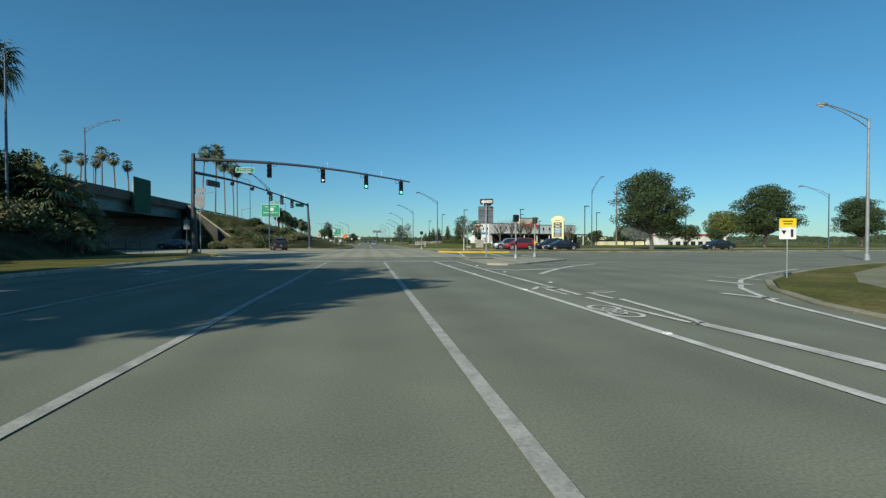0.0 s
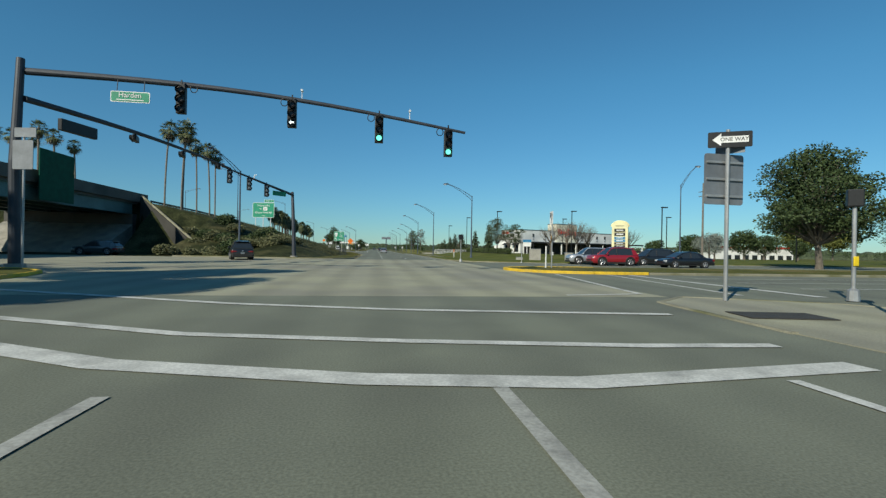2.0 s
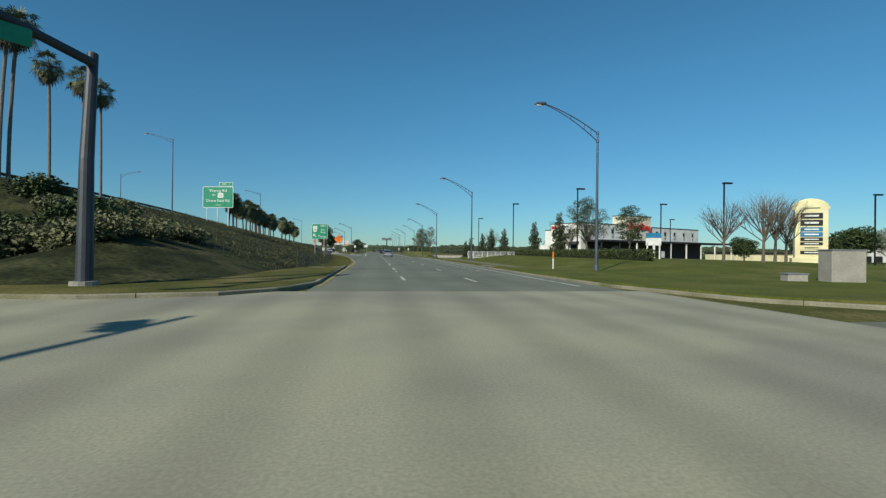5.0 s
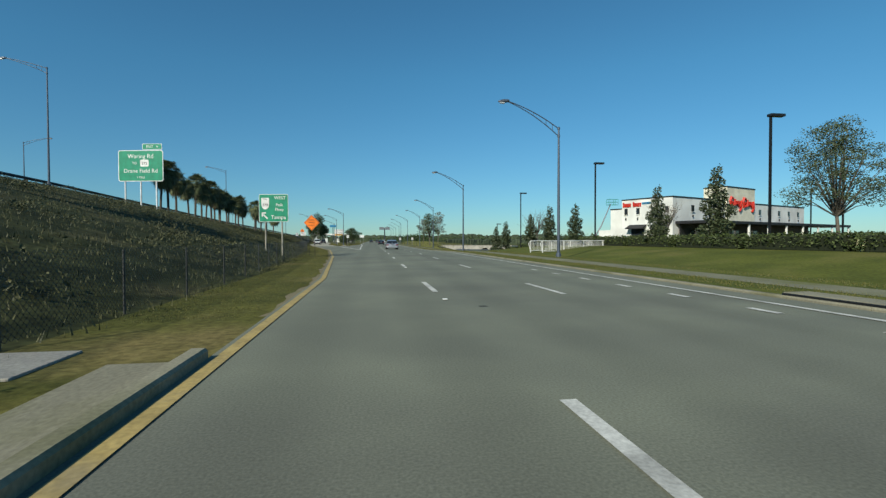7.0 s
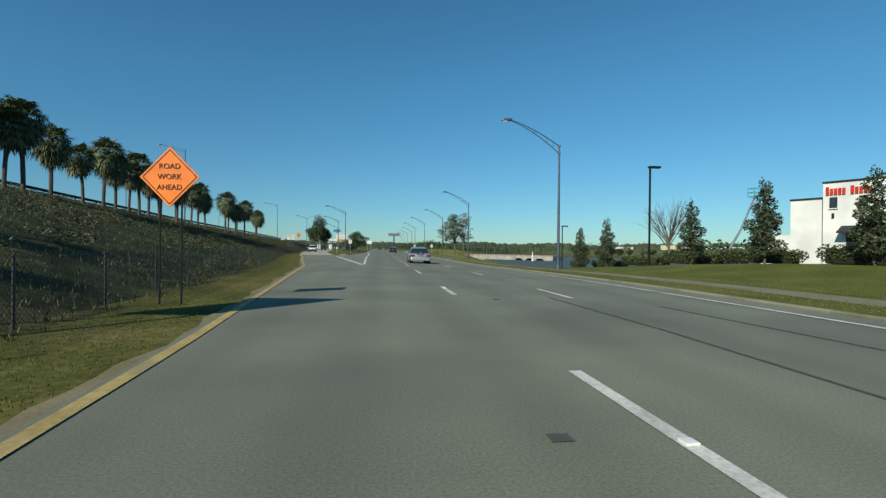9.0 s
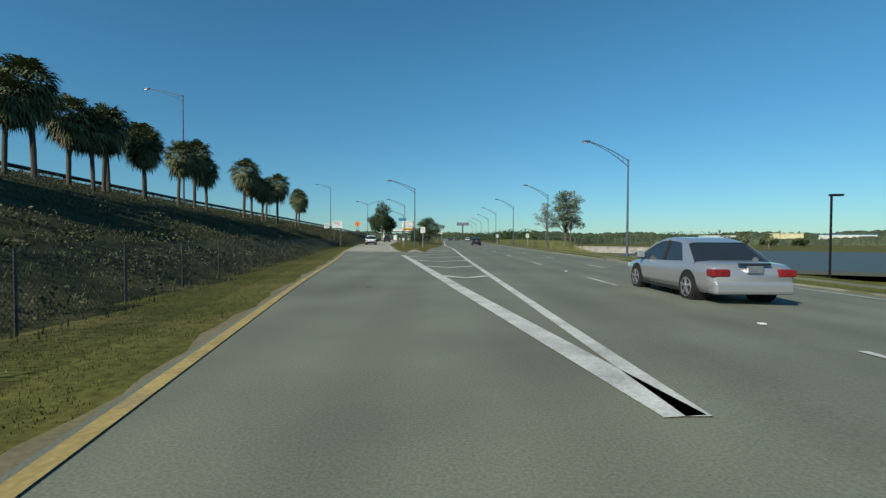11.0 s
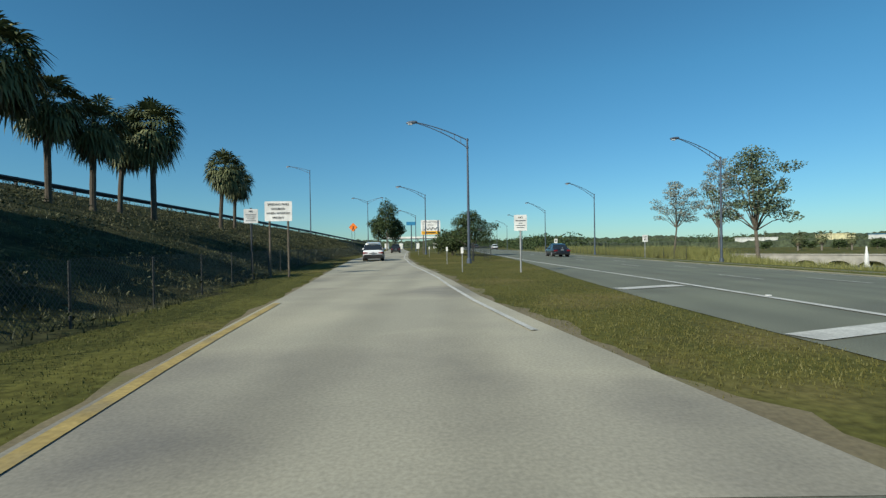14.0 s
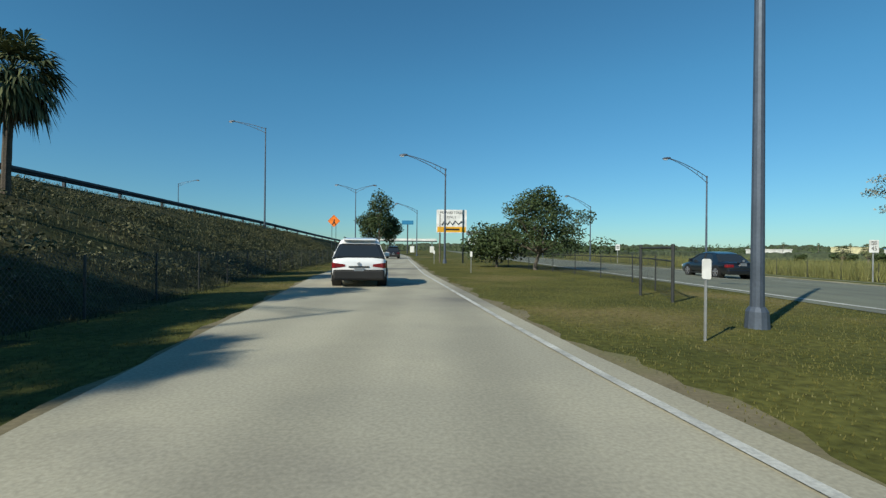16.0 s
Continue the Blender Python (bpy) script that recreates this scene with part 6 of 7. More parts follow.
# pylon sign of the shopping centre
py = thing("pylon_sign", "cream arched shopping-centre pylon with dark panels", "sign", m=pose(46, 110.3, 0.0, 0, 0, -34))
bm = bmesh.new()
pts = [(-1.45, 0), (1.45, 0), (1.45, 6.2)] + [(1.45 * math.cos(a), 6.2 + 0.95 * math.sin(a)) for a in (k * math.pi / 10 for k in range(1, 10))] + [(-1.45, 6.2)]
f = [bm.verts.new((x, -0.45, z)) for x, z in pts]
b = [bm.verts.new((x, 0.45, z)) for x, z in pts]
bm.faces.new(f)
bm.faces.new(b[::-1])
for i in range(len(pts)):
    bm.faces.new((f[(i + 1) % len(pts)], f[i], b[i], b[(i + 1) % len(pts)]))
bmesh.ops.recalc_face_normals(bm, faces=bm.faces)
part("body", bm, "cream", py)
part("plinth", abox(-1.75, 1.75, -0.7, 0.7, -0.2, 0.95, 0.06), "cream", py)
bm = bmesh.new()
tube(bm, [(1.58 * math.cos(a), 0, 6.2 + 1.06 * math.sin(a)) for a in (k * math.pi / 12 for k in range(13))], 0.16, 8)
part("arch_cap", bm, "cream", py)
for z, c, hh in ((5.5, "ink", 0.3), (4.75, "ink", 0.32), (4.05, "blue", 0.22), (3.5, "blue", 0.24), (2.97, "ink", 0.2), (2.5, "ink", 0.16), (2.05, "cream", 0.16), (1.55, "ink", 0.18)):
    p1 = part("tenant_panel", abox(-0.98, 0.98, -0.5, -0.44, z - hh, z + hh, 0.01), c, py)
    part("text_bar", abox(-0.62, 0.62, -0.51, -0.502, z - hh * 0.3, z + hh * 0.3), "sign_white" if c != "cream" else "trim", p1)
part("text_bar", abox(-0.75, 0.75, -0.47, -0.452, 6.28, 6.38), "trim", py)

# small blue and white sign by the entrance
s = thing("entrance_sign", "white and blue entrance sign on three white posts", "sign", m=pose(27.5, 110.0, ground_z(27.5, 110), 0, 0, -15))
part("panel", panel(1.5, 0.85, 0.06, 0.02), "sign_white", s).matrix_basis = pose(0, 0, 1.75)
part("blue_band", panel(1.5, 0.5, 0.07, 0.02, -0.01), "blue", s, "blue upper band").matrix_basis = pose(0, 0, 2.35)
for x in (-0.6, 0.0, 0.6):
    part("post", abox(x - 0.06, x + 0.06, 0.0, 0.1, -0.3, 1.6), "sign_white", s)
s = thing("marker_post", "white pipe marker with an orange cap in the grass", "post", m=pose(11.6, 96.6, 0.1))
part("pipe", atube([(0, 0, -0.1), (0, 0, 0.75)], 0.05, 8), "sign_white", s)
part("cap", atube([(0, 0, 0.75), (0, 0, 1.2)], 0.055, 8), "sign_orange", s, "orange cap")
# wooden utility pole
s = thing("utility_pole", "weathered wooden utility pole with crossarms", "utility pole", m=pose(55.6, 100, 0))
part("pole", atube([(0, 0, -0.3), (0, 0, 13.5)], [0.2, 0.12], 9), "palm_bark", s)
for z in (11.2, 12.0):
    part("crossarm", abox(-0.06, 0.06, -1.1, 1.1, z, z + 0.12), "bark", s)
# green lift at work beside the building
s = thing("boom_lift", "green cherry-picker boom lift beside the restaurant", "machine", m=pose(39.8, 178, -0.3))
part("chassis", abox(-1.2, 1.2, -0.9, 0.9, 0.35, 1.2, 0.08), "sign_green", s)
for x in (-0.8, 0.8):
    for y in (-0.9, 0.9):
        part("wheel", atube([(x, y - 0.15, 0.45), (x, y + 0.15, 0.45)], 0.45, 12), "tyre", s)
part("boom", atube([(-0.6, 0, 1.3), (1.2, 0, 4.2), (3.0, 0, 8.2)], [0.15, 0.12, 0.1], 8), "sign_back", s)
bm = bmesh.new()
for z in (8.0, 8.5, 9.0):
    for a, b in (((2.4, -0.5), (4.2, -0.5)), ((4.2, -0.5), (4.2, 0.5)), ((4.2, 0.5), (2.4, 0.5)), ((2.4, 0.5), (2.4, -0.5))):
        tube(bm, [(*a, z), (*b, z)], 0.03, 5)
for a in ((2.4, -0.5), (4.2, -0.5), (4.2, 0.5), (2.4, 0.5), (3.3, -0.5)):
    tube(bm, [(*a, 8.0), (*a, 9.0)], 0.03, 5)
part("basket", bm, "sign_green", s, "green tube basket")


# ---- shrubs ----
def shrub(label, m, r, h, seed, leaf="shrub", count=900, size=0.16):
    o = thing("shrub", label, "shrub", "shrubs", m)
    rnd = random.Random(seed)
    bm = bmesh.new()
    for i in range(6):
        a = i * 1.05
        tube(bm, [(0, 0, -0.1), (math.cos(a) * r * 0.6, math.sin(a) * r * 0.6, h * 0.7)], [0.04, 0.015], 5, cap=False)
    part("stems", bm, "bark", o)
    blobs = [(rnd.uniform(-0.5, 0.5) * r, rnd.uniform(-0.5, 0.5) * r, h * rnd.uniform(0.3, 0.6), r * rnd.uniform(0.45, 0.65), r * rnd.uniform(0.45, 0.65), h * 0.42) for _ in range(6)]
    part("leaves", leaves(blobs, count, size, seed), leaf, o)
    return o


sh = [shrub("pale-leaved bushy shrub at the foot of the embankment", None, 1.7, 1.4, 200, "shrub", 2200, 0.12), shrub("pale-leaved bushy shrub at the foot of the embankment", None, 1.5, 1.25, 201, "shrub", 1900, 0.12),
      shrub("dark dense shrub on the slope", None, 1.9, 1.6, 202, "oak_leaf", 2200, 0.14)]
rnd = random.Random(9)
places = []
for i in range(34):
    t = i / 33
    places.append((-13.2 - 13 * t + rnd.uniform(-0.8, 0.8), 87.5 + 15 * rnd.random() * (0.4 + 0.6 * t), (0, 1, 0, 1, 2)[i % 5], rnd.uniform(0.75, 1.25)))
for i in range(16):
    places.append((-10.5 - 6 * rnd.random(), 87 + 9 * rnd.random(), (0, 1, 0)[i % 3], rnd.uniform(0.5, 0.9)))
# thick growth on the near hill
for i in range(30):
    places.append((-25.0 - 13 * rnd.random() ** 1.3, 21 + 23 * rnd.random(), (2, 0, 2, 1)[i % 4], rnd.uniform(0.9, 1.6)))
for x, y, k, s in ((-26.4, 46.4, 0, 1.5), (-28.2, 47.6, 0, 1.6), (-25.2, 44.2, 1, 1.4), (-27.0, 43.4, 0, 1.7), (-29.5, 45.0, 1, 1.8), (-24.4, 41.0, 0, 1.3), (-26.2, 39.2, 1, 1.6)):
    places.append((x, y, k, s))
used = set()
for i, (x, y, k, s) in enumerate(places):
    m = spot(x, y, 73 * i, s)
    if k not in used:
        sh[k].matrix_basis = m
        used.add(k)
    else:
        copy_thing(sh[k], m)
# unseen tree, added to throw shade over the left verge
round_tree("dark_tree", "dark dense tree on the near embankment", 10.0, 4.0, 79, "oak_leaf", 6000, 0.26, 0.12, 12, spot(-29.0, 28.5))
round_tree("dark_tree", "dark rounded bush on the near embankment", 5.2, 2.7, 80, "oak_leaf", 5200, 0.16, 0.02, 12, spot(-29.0, 44.6))
round_tree("dark_tree", "dark rounded bush on the near embankment", 4.3, 2.2, 81, "oak_leaf", 4200, 0.15, 0.02, 11, spot(-26.9, 44.2))
# two unseen trees, height and crown set so their shade reaches the crossing
round_tree("dark_tree", "dark dense tree on the near embankment", 17.0, 3.8, 82, "oak_leaf", 6000, 0.3, 0.6, 12, spot(-25.5, 22.0))
round_tree("dark_tree", "dark dense tree on the near embankment", 17.5, 3.8, 83, "oak_leaf", 6000, 0.3, 0.6, 12, spot(-26.5, 29.5))
round_tree("dark_tree", "dark dense tree at the edge of the hill", 5.2, 3.6, 78, "oak_leaf", 2600, 0.28, 0.06, 9, spot(-30.5, 41))
yp = palm("young_palm", "low young palm among the shrubs", 1.8, 1.5, 301, spot(-22.7, 42.2), False, 0.1, 0.14, "young palms", 30)
for i, (x, y, s) in enumerate(((-24.4, 43.8, 1.1), (-25.2, 44.6, 1.75), (-24.1, 45.0, 1.5), (-26.0, 43.8, 1.9), (-23.0, 44.4, 1.2))):
    copy_thing(yp, spot(x, y, 40 + 65 * i, s))
copy_thing(palm("fan_palm", "tall fan palm on the near embankment", 9.0, 2.3, 12, spot(-31.5, 45.0, 0, 1.25), True, 0.3, 0.17, "tall palms"), spot(-34, 30, 50, 1.0))

# trees by the pond side of the main road
airy_tree("road_tree", "light-green airy leafy tree by the pond", 9.9, 3.5, 51, spot(16.6, 240.5, 0, 1, -0.6), "light_leaf", 6000, 0.12, 26, 0.28, 0.17)
airy_tree("road_tree", "thin grey half-bare tree by the pond", 8.8, 2.7, 52, spot(16.0, 254.5, 0, 1, -0.6), "grey_leaf", 3600, 0.095, 18, 0.4, 0.1)
airy_tree("road_tree", "thin grey half-bare tree by the pond", 11.2, 2.8, 53, spot(21.0, 254.0, 0, 1, -0.6), "grey_leaf", 5200, 0.1, 22, 0.3, 0.12)
# clump in the ramp median
airy_tree("median_tree", "dark spreading multi-stemmed tree in the grass median", 5.2, 3.1, 54, spot(-7.9, 256.5), "oak_leaf", 11000, 0.09, 40, 0.22, 0.12)
round_tree("median_tree", "dark spreading multi-stemmed tree in the grass median", 3.6, 2.7, 55, "oak_leaf", 6000, 0.12, 0.05, 12, spot(-9.8, 261.5), 0.1)
# palms and trees before the far shops
far_palm = palm("shop_palm", "dark bushy palm in front of the far shops", 5.6, 3.0, 160, spot(138.3, 400), True, 0.2, 0.3, "shop palms", 40)
for x, y, k in ((148.4, 400, 1.1), (159.4, 398, 0.95)):
    copy_thing(far_palm, spot(x, y, 70 * k, k))
shop_tree = round_tree("shop_tree", "low dark tree in front of the far shops", 5.0, 3.6, 161, "oak_leaf", 900, 0.42, 0.1, 9, spot(154, 420))
for x, y, k in ((163, 424, 0.8), (172, 420, 0.95), (181, 426, 0.85), (190, 420, 1.0), (197, 424, 0.8), (141, 424, 0.8)):
    copy_thing(shop_tree, spot(x, y, 90 * k, k))
# trees at the far plaza
for i, (x, y, h, r) in enumerate(((-27.0, 332, 15.5, 3.6), (-30.2, 338, 11.0, 3.4), (-25.0, 336, 10.0, 3.0))):
    round_tree("plaza_tree", "tall dark tree ahead near the toll plaza", h, r, 140 + i, "oak_leaf", 3400, 0.24, 0.2, 9, spot(x, y, 0, 1, 0), 0.2)

# tall trees behind the near verge, which shade the approach
for i, (x, y, h, r) in enumerate(((-17.5, -3.0, 17.5, 4.8), (-18.5, 4.0, 17.0, 5.0), (-19.5, 12.0, 15.0, 4.6))):
    round_tree("verge_tree", "tall shady tree on the grass verge", h, r, 170 + i, "oak_leaf", 6000, 0.34, 0.3, 12, pose(x, y, 0.1), 0.3)

# ---- toll plaza far ahead ----
tz = thing("toll_plaza", "low white toll plaza canopy across the ramp", "building", m=pose(-27.5, 430, 0))
part("canopy", abox(-13, 14, -3, 3, 4.6, 5.8, 0.05), "stucco", tz)
part("fascia", abox(-13.2, 14.2, -3.2, -3.0, 4.5, 4.9), "trim", tz, "dark lower fascia")
for x in (-11.5, -4.5, 3.5, 12):
    part("booth", abox(x - 0.9, x + 0.9, -1.6, 1.6, -0.1, 2.6, 0.04), "stucco", tz)
    part("column", abox(x - 0.25, x + 0.25, 1.8, 2.3, -0.1, 4.6), "stucco", tz)
s = thing("plaza_sign", "dark blue overhead sign board at the plaza", "sign", m=pose(-22.5, 366, 0))
part("panel", abox(-1.7, 1.7, -0.1, 0.1, 8.6, 9.8, 0.02), "blue", s)
part("gantry", atube([(0, 0.2, 0), (0, 0.2, 8.6)], 0.18, 8), "dark_steel", s)
s = thing("plaza_sign", "green direction sign beside the ramp", "road sign", m=pose(-26.0, 345, 0))
part("panel", abox(-1.0, 1.0, -0.05, 0.05, 3.9, 5.6, 0.02), "sign_green", s)
posts(s, (-0.7, 0.7), -0.1, 5.2, "steel", 0.07)
s = thing("plaza_sign", "small white sign board beside the plaza", "road sign", m=pose(-6.0, 330, 0))
part("panel", abox(-1.1, 1.1, -0.05, 0.05, 2.6, 3.9, 0.02), "sign_white", s)
posts(s, (-0.7, 0.7), -0.1, 3.6, "steel", 0.07)
s = thing("billboard", "dark double billboard on a post far ahead", "sign", m=pose(10, 520, 0))
part("panel", abox(-4.6, -0.3, -0.2, 0.2, 10.5, 12.9), "sign_back", s)
part("panel", abox(0.3, 4.6, -0.2, 0.2, 10.5, 12.9), "sign_back", s)
part("post", atube([(0, 0.4, -0.2), (0, 0.4, 12)], 0.5, 10), "dark_steel", s)


# ---- far buildings ----
def far_building(label, x, y, w, d, h, wall="stucco", roof="trim", cols=6, rows=1, turn=0):
    o = thing("far_building", label, "building", m=pose(x, y, ground_z(x, y) - 0.5, 0, 0, turn))
    part("wall", abox(-w / 2, w / 2, -d / 2, d / 2, 0, h, 0.0), wall, o)
    part("roof", abox(-w / 2 - 0.3, w / 2 + 0.3, -d / 2 - 0.3, d / 2 + 0.3, h, h + 0.5), roof, o)
    for r in range(rows):
        for c in range(cols):
            cx = -w / 2 + (c + 0.5) * w / cols
            z = 1.0 + r * 3.2
            wd = part("window", abox(cx - w / cols * 0.3, cx + w / cols * 0.3, -d / 2 - 0.08, -d / 2 + 0.02, z, z + 1.7), "glass", o)
    return o


far_building("white shop building with a red roof band behind the oaks", 128, 176, 26, 14, 5.0, "stucco", "red", 8, 1)
far_building("pale shop building behind the pylon", 110, 190, 22, 14, 5.0, "cream", "trim", 5, 1)
far_building("white office building across the pond", 235, 575, 22, 18, 7.0, "stucco", "stucco", 9, 1)
far_building("yellow shop building across the pond", 285, 560, 17, 16, 9.0, "cream", "cream", 6, 1)
far_building("white store with a blue front across the pond", 345, 570, 34, 20, 8.5, "stucco", "blue", 9, 1)
far_building("cream low shop across the pond", 300, 470, 22, 14, 5.2, "cream", "cream", 8, 1)
far_building("pale house behind the bridge", -96, 96, 18, 12, 5, "cream", "trim", 4, 1)
far_building("white shed under the far side of the bridge", -120, 70, 26, 14, 5, "stucco", "trim", 5, 1)

# stone bridge with low arches at the pond
ab = thing("arch_bridge", "pale concrete side-road bridge with low arches over the pond", "bridge", m=pose(32.9, 273.9, -0.95, 0, 0, -46.7))
bm = bmesh.new()
prof = [(-24.0, -0.9), (8.6, -0.9)]
for c in (10.6, 14.2, 17.6):
    prof += [(c + 1.45 * math.cos(a), -1.6 + 0.95 * math.sin(a)) for a in (math.pi - k * math.pi / 10 for k in range(11))]
prof += [(19.6, -0.9), (21.8, -0.9)]
cols = [[bm.verts.new((x, y, z)) for y, z in ((0.0, zl), (0.0, 0.12), (7.0, 0.12), (7.0, zl))] for x, zl in prof]
for p, q in zip(cols, cols[1:]):
    for k in range(4):
        bm.faces.new((p[k], p[(k + 1) % 4], q[(k + 1) % 4], q[k]))
bm.faces.new(cols[0])
bm.faces.new(cols[-1][::-1])
bmesh.ops.recalc_face_normals(bm, faces=bm.faces)
part("deck", bm, "concrete", ab)
for x in (-24.0, 12.4, 15.9, 19.2):
    w = 32.9 if x < 0 else (2.6 if x > 19 else 0.3)
    part("pier", abox(x - 0.15, x + w, 0.02, 6.98, -2.2, -0.88 if w > 1 else -1.55), "concrete", ab)
# dark slab added inside the arches in place of their deep shade
part("vault", abox(8.9, 19.4, 6.2, 6.6, -2.2, -0.2), "wing_concrete", ab, "dark slab standing for the shade below the deck")
part("coping", abox(-24.2, 22.0, -0.12, 0.25, 0.12, 0.27, 0.02), "concrete", ab)
ft = thing("fountain", "white water plume of a pond fountain", "fountain", m=pose(42.0, 258.5, -2.2))
bm = bmesh.new()
tube(bm, [(0, 0, 0), (0, 0, 0.3), (0, 0, 1.4), (0, 0, 2.6)], [0.4, 0.26, 0.2, 0.06], 9)
part("plume", bm, "sign_white", ft)

# ---- fences ----
def wire_fence(name, label, pts, h, gap, mesh=True, material="chain", rail_z=()):
    o = thing(name, label, "fence")
    first = None
    for x, y in pts:
        if first is None:
            first = part("post", atube([(0, 0, -0.2), (0, 0, h)], 0.024, 6), material, o)
            first.matrix_basis = pose(x, y, ground_z(x, y) - 0.06)
        else:
            c = first.copy()
            scene.collection.objects.link(c)
            c.matrix_basis = pose(x, y, ground_z(x, y) - 0.06)
    for z in rail_z:
        part("rail", atube([(x, y, ground_z(x, y) + z) for x, y in pts], 0.025, 5), material, o)
    if mesh:
        vs, fs = [], []
        for (x0, y0), (x1, y1) in zip(pts, pts[1:]):
            a, b = Vector((x0, y0, ground_z(x0, y0))), Vector((x1, y1, ground_z(x1, y1)))
            l = (b - a).length
            n = int(l / gap)
            for i in range(-int(h / gap), n):
                for sgn in (1, -1):
                    s0, s1 = i * gap, i * gap + h
                    z0, z1 = 0.02, h - 0.02
                    if s0 < 0:
                        z0, s0 = z0 - s0, 0
                    if s1 > l:
                        z1, s1 = z1 - (s1 - l), l
                    if z1 - z0 < 0.05:
                        continue
                    if sgn < 0:
                        z0, z1 = h - z0, h - z1
                    p, q = a.lerp(b, s0 / l), a.lerp(b, s1 / l)
                    k = len(vs)
                    w = 0.007
                    vs += [(p.x, p.y, p.z + z0 - w), (p.x, p.y, p.z + z0 + w), (q.x, q.y, q.z + z1 + w), (q.x, q.y, q.z + z1 - w)]
                    fs.append((k, k + 1, k + 2, k + 3))
        tagged(part("wire_mesh", (vs, [], fs), material, o, "dark chain-link wire mesh"), kind="stuff")
    return o


wire_fence("chain_link_fence", "dark chain-link fence at the foot of the embankment", [(table(y, EDGE) - 2.9, y) for y in range(96, 300, 3)], 1.2, 0.11)
wire_fence("median_fence", "dark wire fence with gate posts in the grass median", [(-8.4, 237.3), (-7.3, 240.6), (-6.3, 244.8), (-6.5, 248), (-6.8, 251.2), (-7.2, 254.5), (-8, 258), (-8.8, 262), (-9.5, 266)], 1.25, 0.14, True, "chain", (1.05,))
gp = thing("gate_frame", "dark tall gate posts with a top bar in the median", "gate", m=pose(-8.45, 237.2, 0))
part("post", atube([(0, 0, -0.2), (0, 0, 1.5)], 0.045, 8), "chain", gp)
part("post", atube([(0.0, 1.9, -0.2), (0.0, 1.9, 1.5)], 0.045, 8), "chain", gp)
part("bar", atube([(0, 0, 1.4), (0.0, 1.9, 1.4)], 0.03, 8), "chain", gp)
wire_fence("field_fence", "thin wire and post fence along the reeds", [(13.6 + 0.5 * math.sin(y * 0.2), y) for y in range(246, 330, 3)], 1.3, 0.2, True, "chain")
wire_fence("side_fence", "dark wire fence behind the near verge", [(-22.6, y) for y in range(28, 58, 3)], 1.5, 0.16, True, "chain")


# ---- grass and weeds ----
def tufts(name, label, spots, h, material, seed, blades=5, spread=0.18, thin=0.03, fz=None):
    rnd = random.Random(seed)
    vs, fs = [], []
    for x, y in spots:
        z = fz(x, y) if fz else ground_z(x, y) - 0.07
        if fz is None and 8.2 < x < 12.5 and 100 < y:
            z = flat_z(x, y) + 0.09
        for _ in range(blades):
            a = rnd.uniform(0, 6.28)
            px, py = x + rnd.uniform(-spread, spread), y + rnd.uniform(-spread, spread)
            hh = h * rnd.uniform(0.5, 1.3)
            w = 0.008 + thin * hh
            dx, dy = math.cos(a), math.sin(a)
            lx, ly = rnd.uniform(-0.4, 0.4) * hh, rnd.uniform(-0.4, 0.4) * hh
            k = len(vs)
            vs += [(px - dx * w, py - dy * w, z), (px + dx * w, py + dy * w, z), (px + lx, py + ly, z + hh)]
            fs.append((k, k + 1, k + 2))
    return tagged(part(name, (vs, [], fs), material, None), label, "grass", kind="stuff")


rnd = random.Random(4)
spots = []
while len(spots) < 26000:
    y = rnd.uniform(92, 285)
    f, c = table(y, EDGE) - 2.8, table(y, CREST)
    x = f + (c - f) * rnd.random() ** 1.25
    if y < 107.5 and x < -15:
        continue
    spots.append((x, y))
tufts("bank_weeds", "rough dark weeds and tall grass on the embankment", spots, 0.14, "bank_blade", 5, 5, 0.4, 0.05)
spots = []
while len(spots) < 15000:
    y = rnd.uniform(104, 270)
    e = table(y, EDGE)
    spots.append((e - 0.45 - 2.4 * rnd.random(), y))
tufts("verge_grass", "dry olive grass on the roadside verge", spots, 0.034, "blade", 6, 7, 0.25)
spots = []
while len(spots) < 16000:
    y = rnd.uniform(203, 285)
    a, b = table(y, NOSE) + 0.45, table(y, MAINL) - 0.6 - 2.3 * (1 - step(y, 208, 240))
    if b > a:
        spots.append((rnd.uniform(a, b), y))
tufts("median_grass", "olive grass in the median beside the ramp", spots, 0.04, "blade", 7, 7, 0.25, 0.03, lambda x, y: flat_z(x, y) - 0.02)
spots = [(rnd.uniform(8.3, 9.6), rnd.uniform(100, 230)) for _ in range(6000)] + [(rnd.uniform(11.3, 12.5), rnd.uniform(100, 230)) for _ in range(5000)]
tufts("strip_grass", "short green grass beside the path", spots, 0.04, "blade", 8, 4)
spots = [(rnd.uniform(13.4, 17.5) + rnd.choice((0, 0, 1.5)), rnd.gauss(rnd.choice((198, 206, 213, 221)), 2.0)) for _ in range(500)]
tufts("pond_weeds", "low ragged weeds between the path and the pond", spots, 0.34, "reed", 21, 7, 0.3, 0.012)
spots = [(rnd.uniform(13.4, 17.5) + rnd.choice((0, 0, 1.5)), rnd.gauss(rnd.choice((226, 230, 233, 239, 244)), 2.2)) for _ in range(1300)]
tufts("pond_weeds", "ragged straw-green weeds between the path and the pond", spots, 0.6, "reed", 19, 7, 0.3, 0.012)
spots = [(rnd.uniform(14.2, 20), rnd.uniform(262, 330)) for _ in range(2600)] + [(rnd.gauss(18, 1.6), rnd.gauss(258, 4)) for _ in range(1800)]
tufts("reeds", "tall straw-coloured reeds beside the pond", spots, 1.25, "reed", 9, 7, 0.35, 0.008)

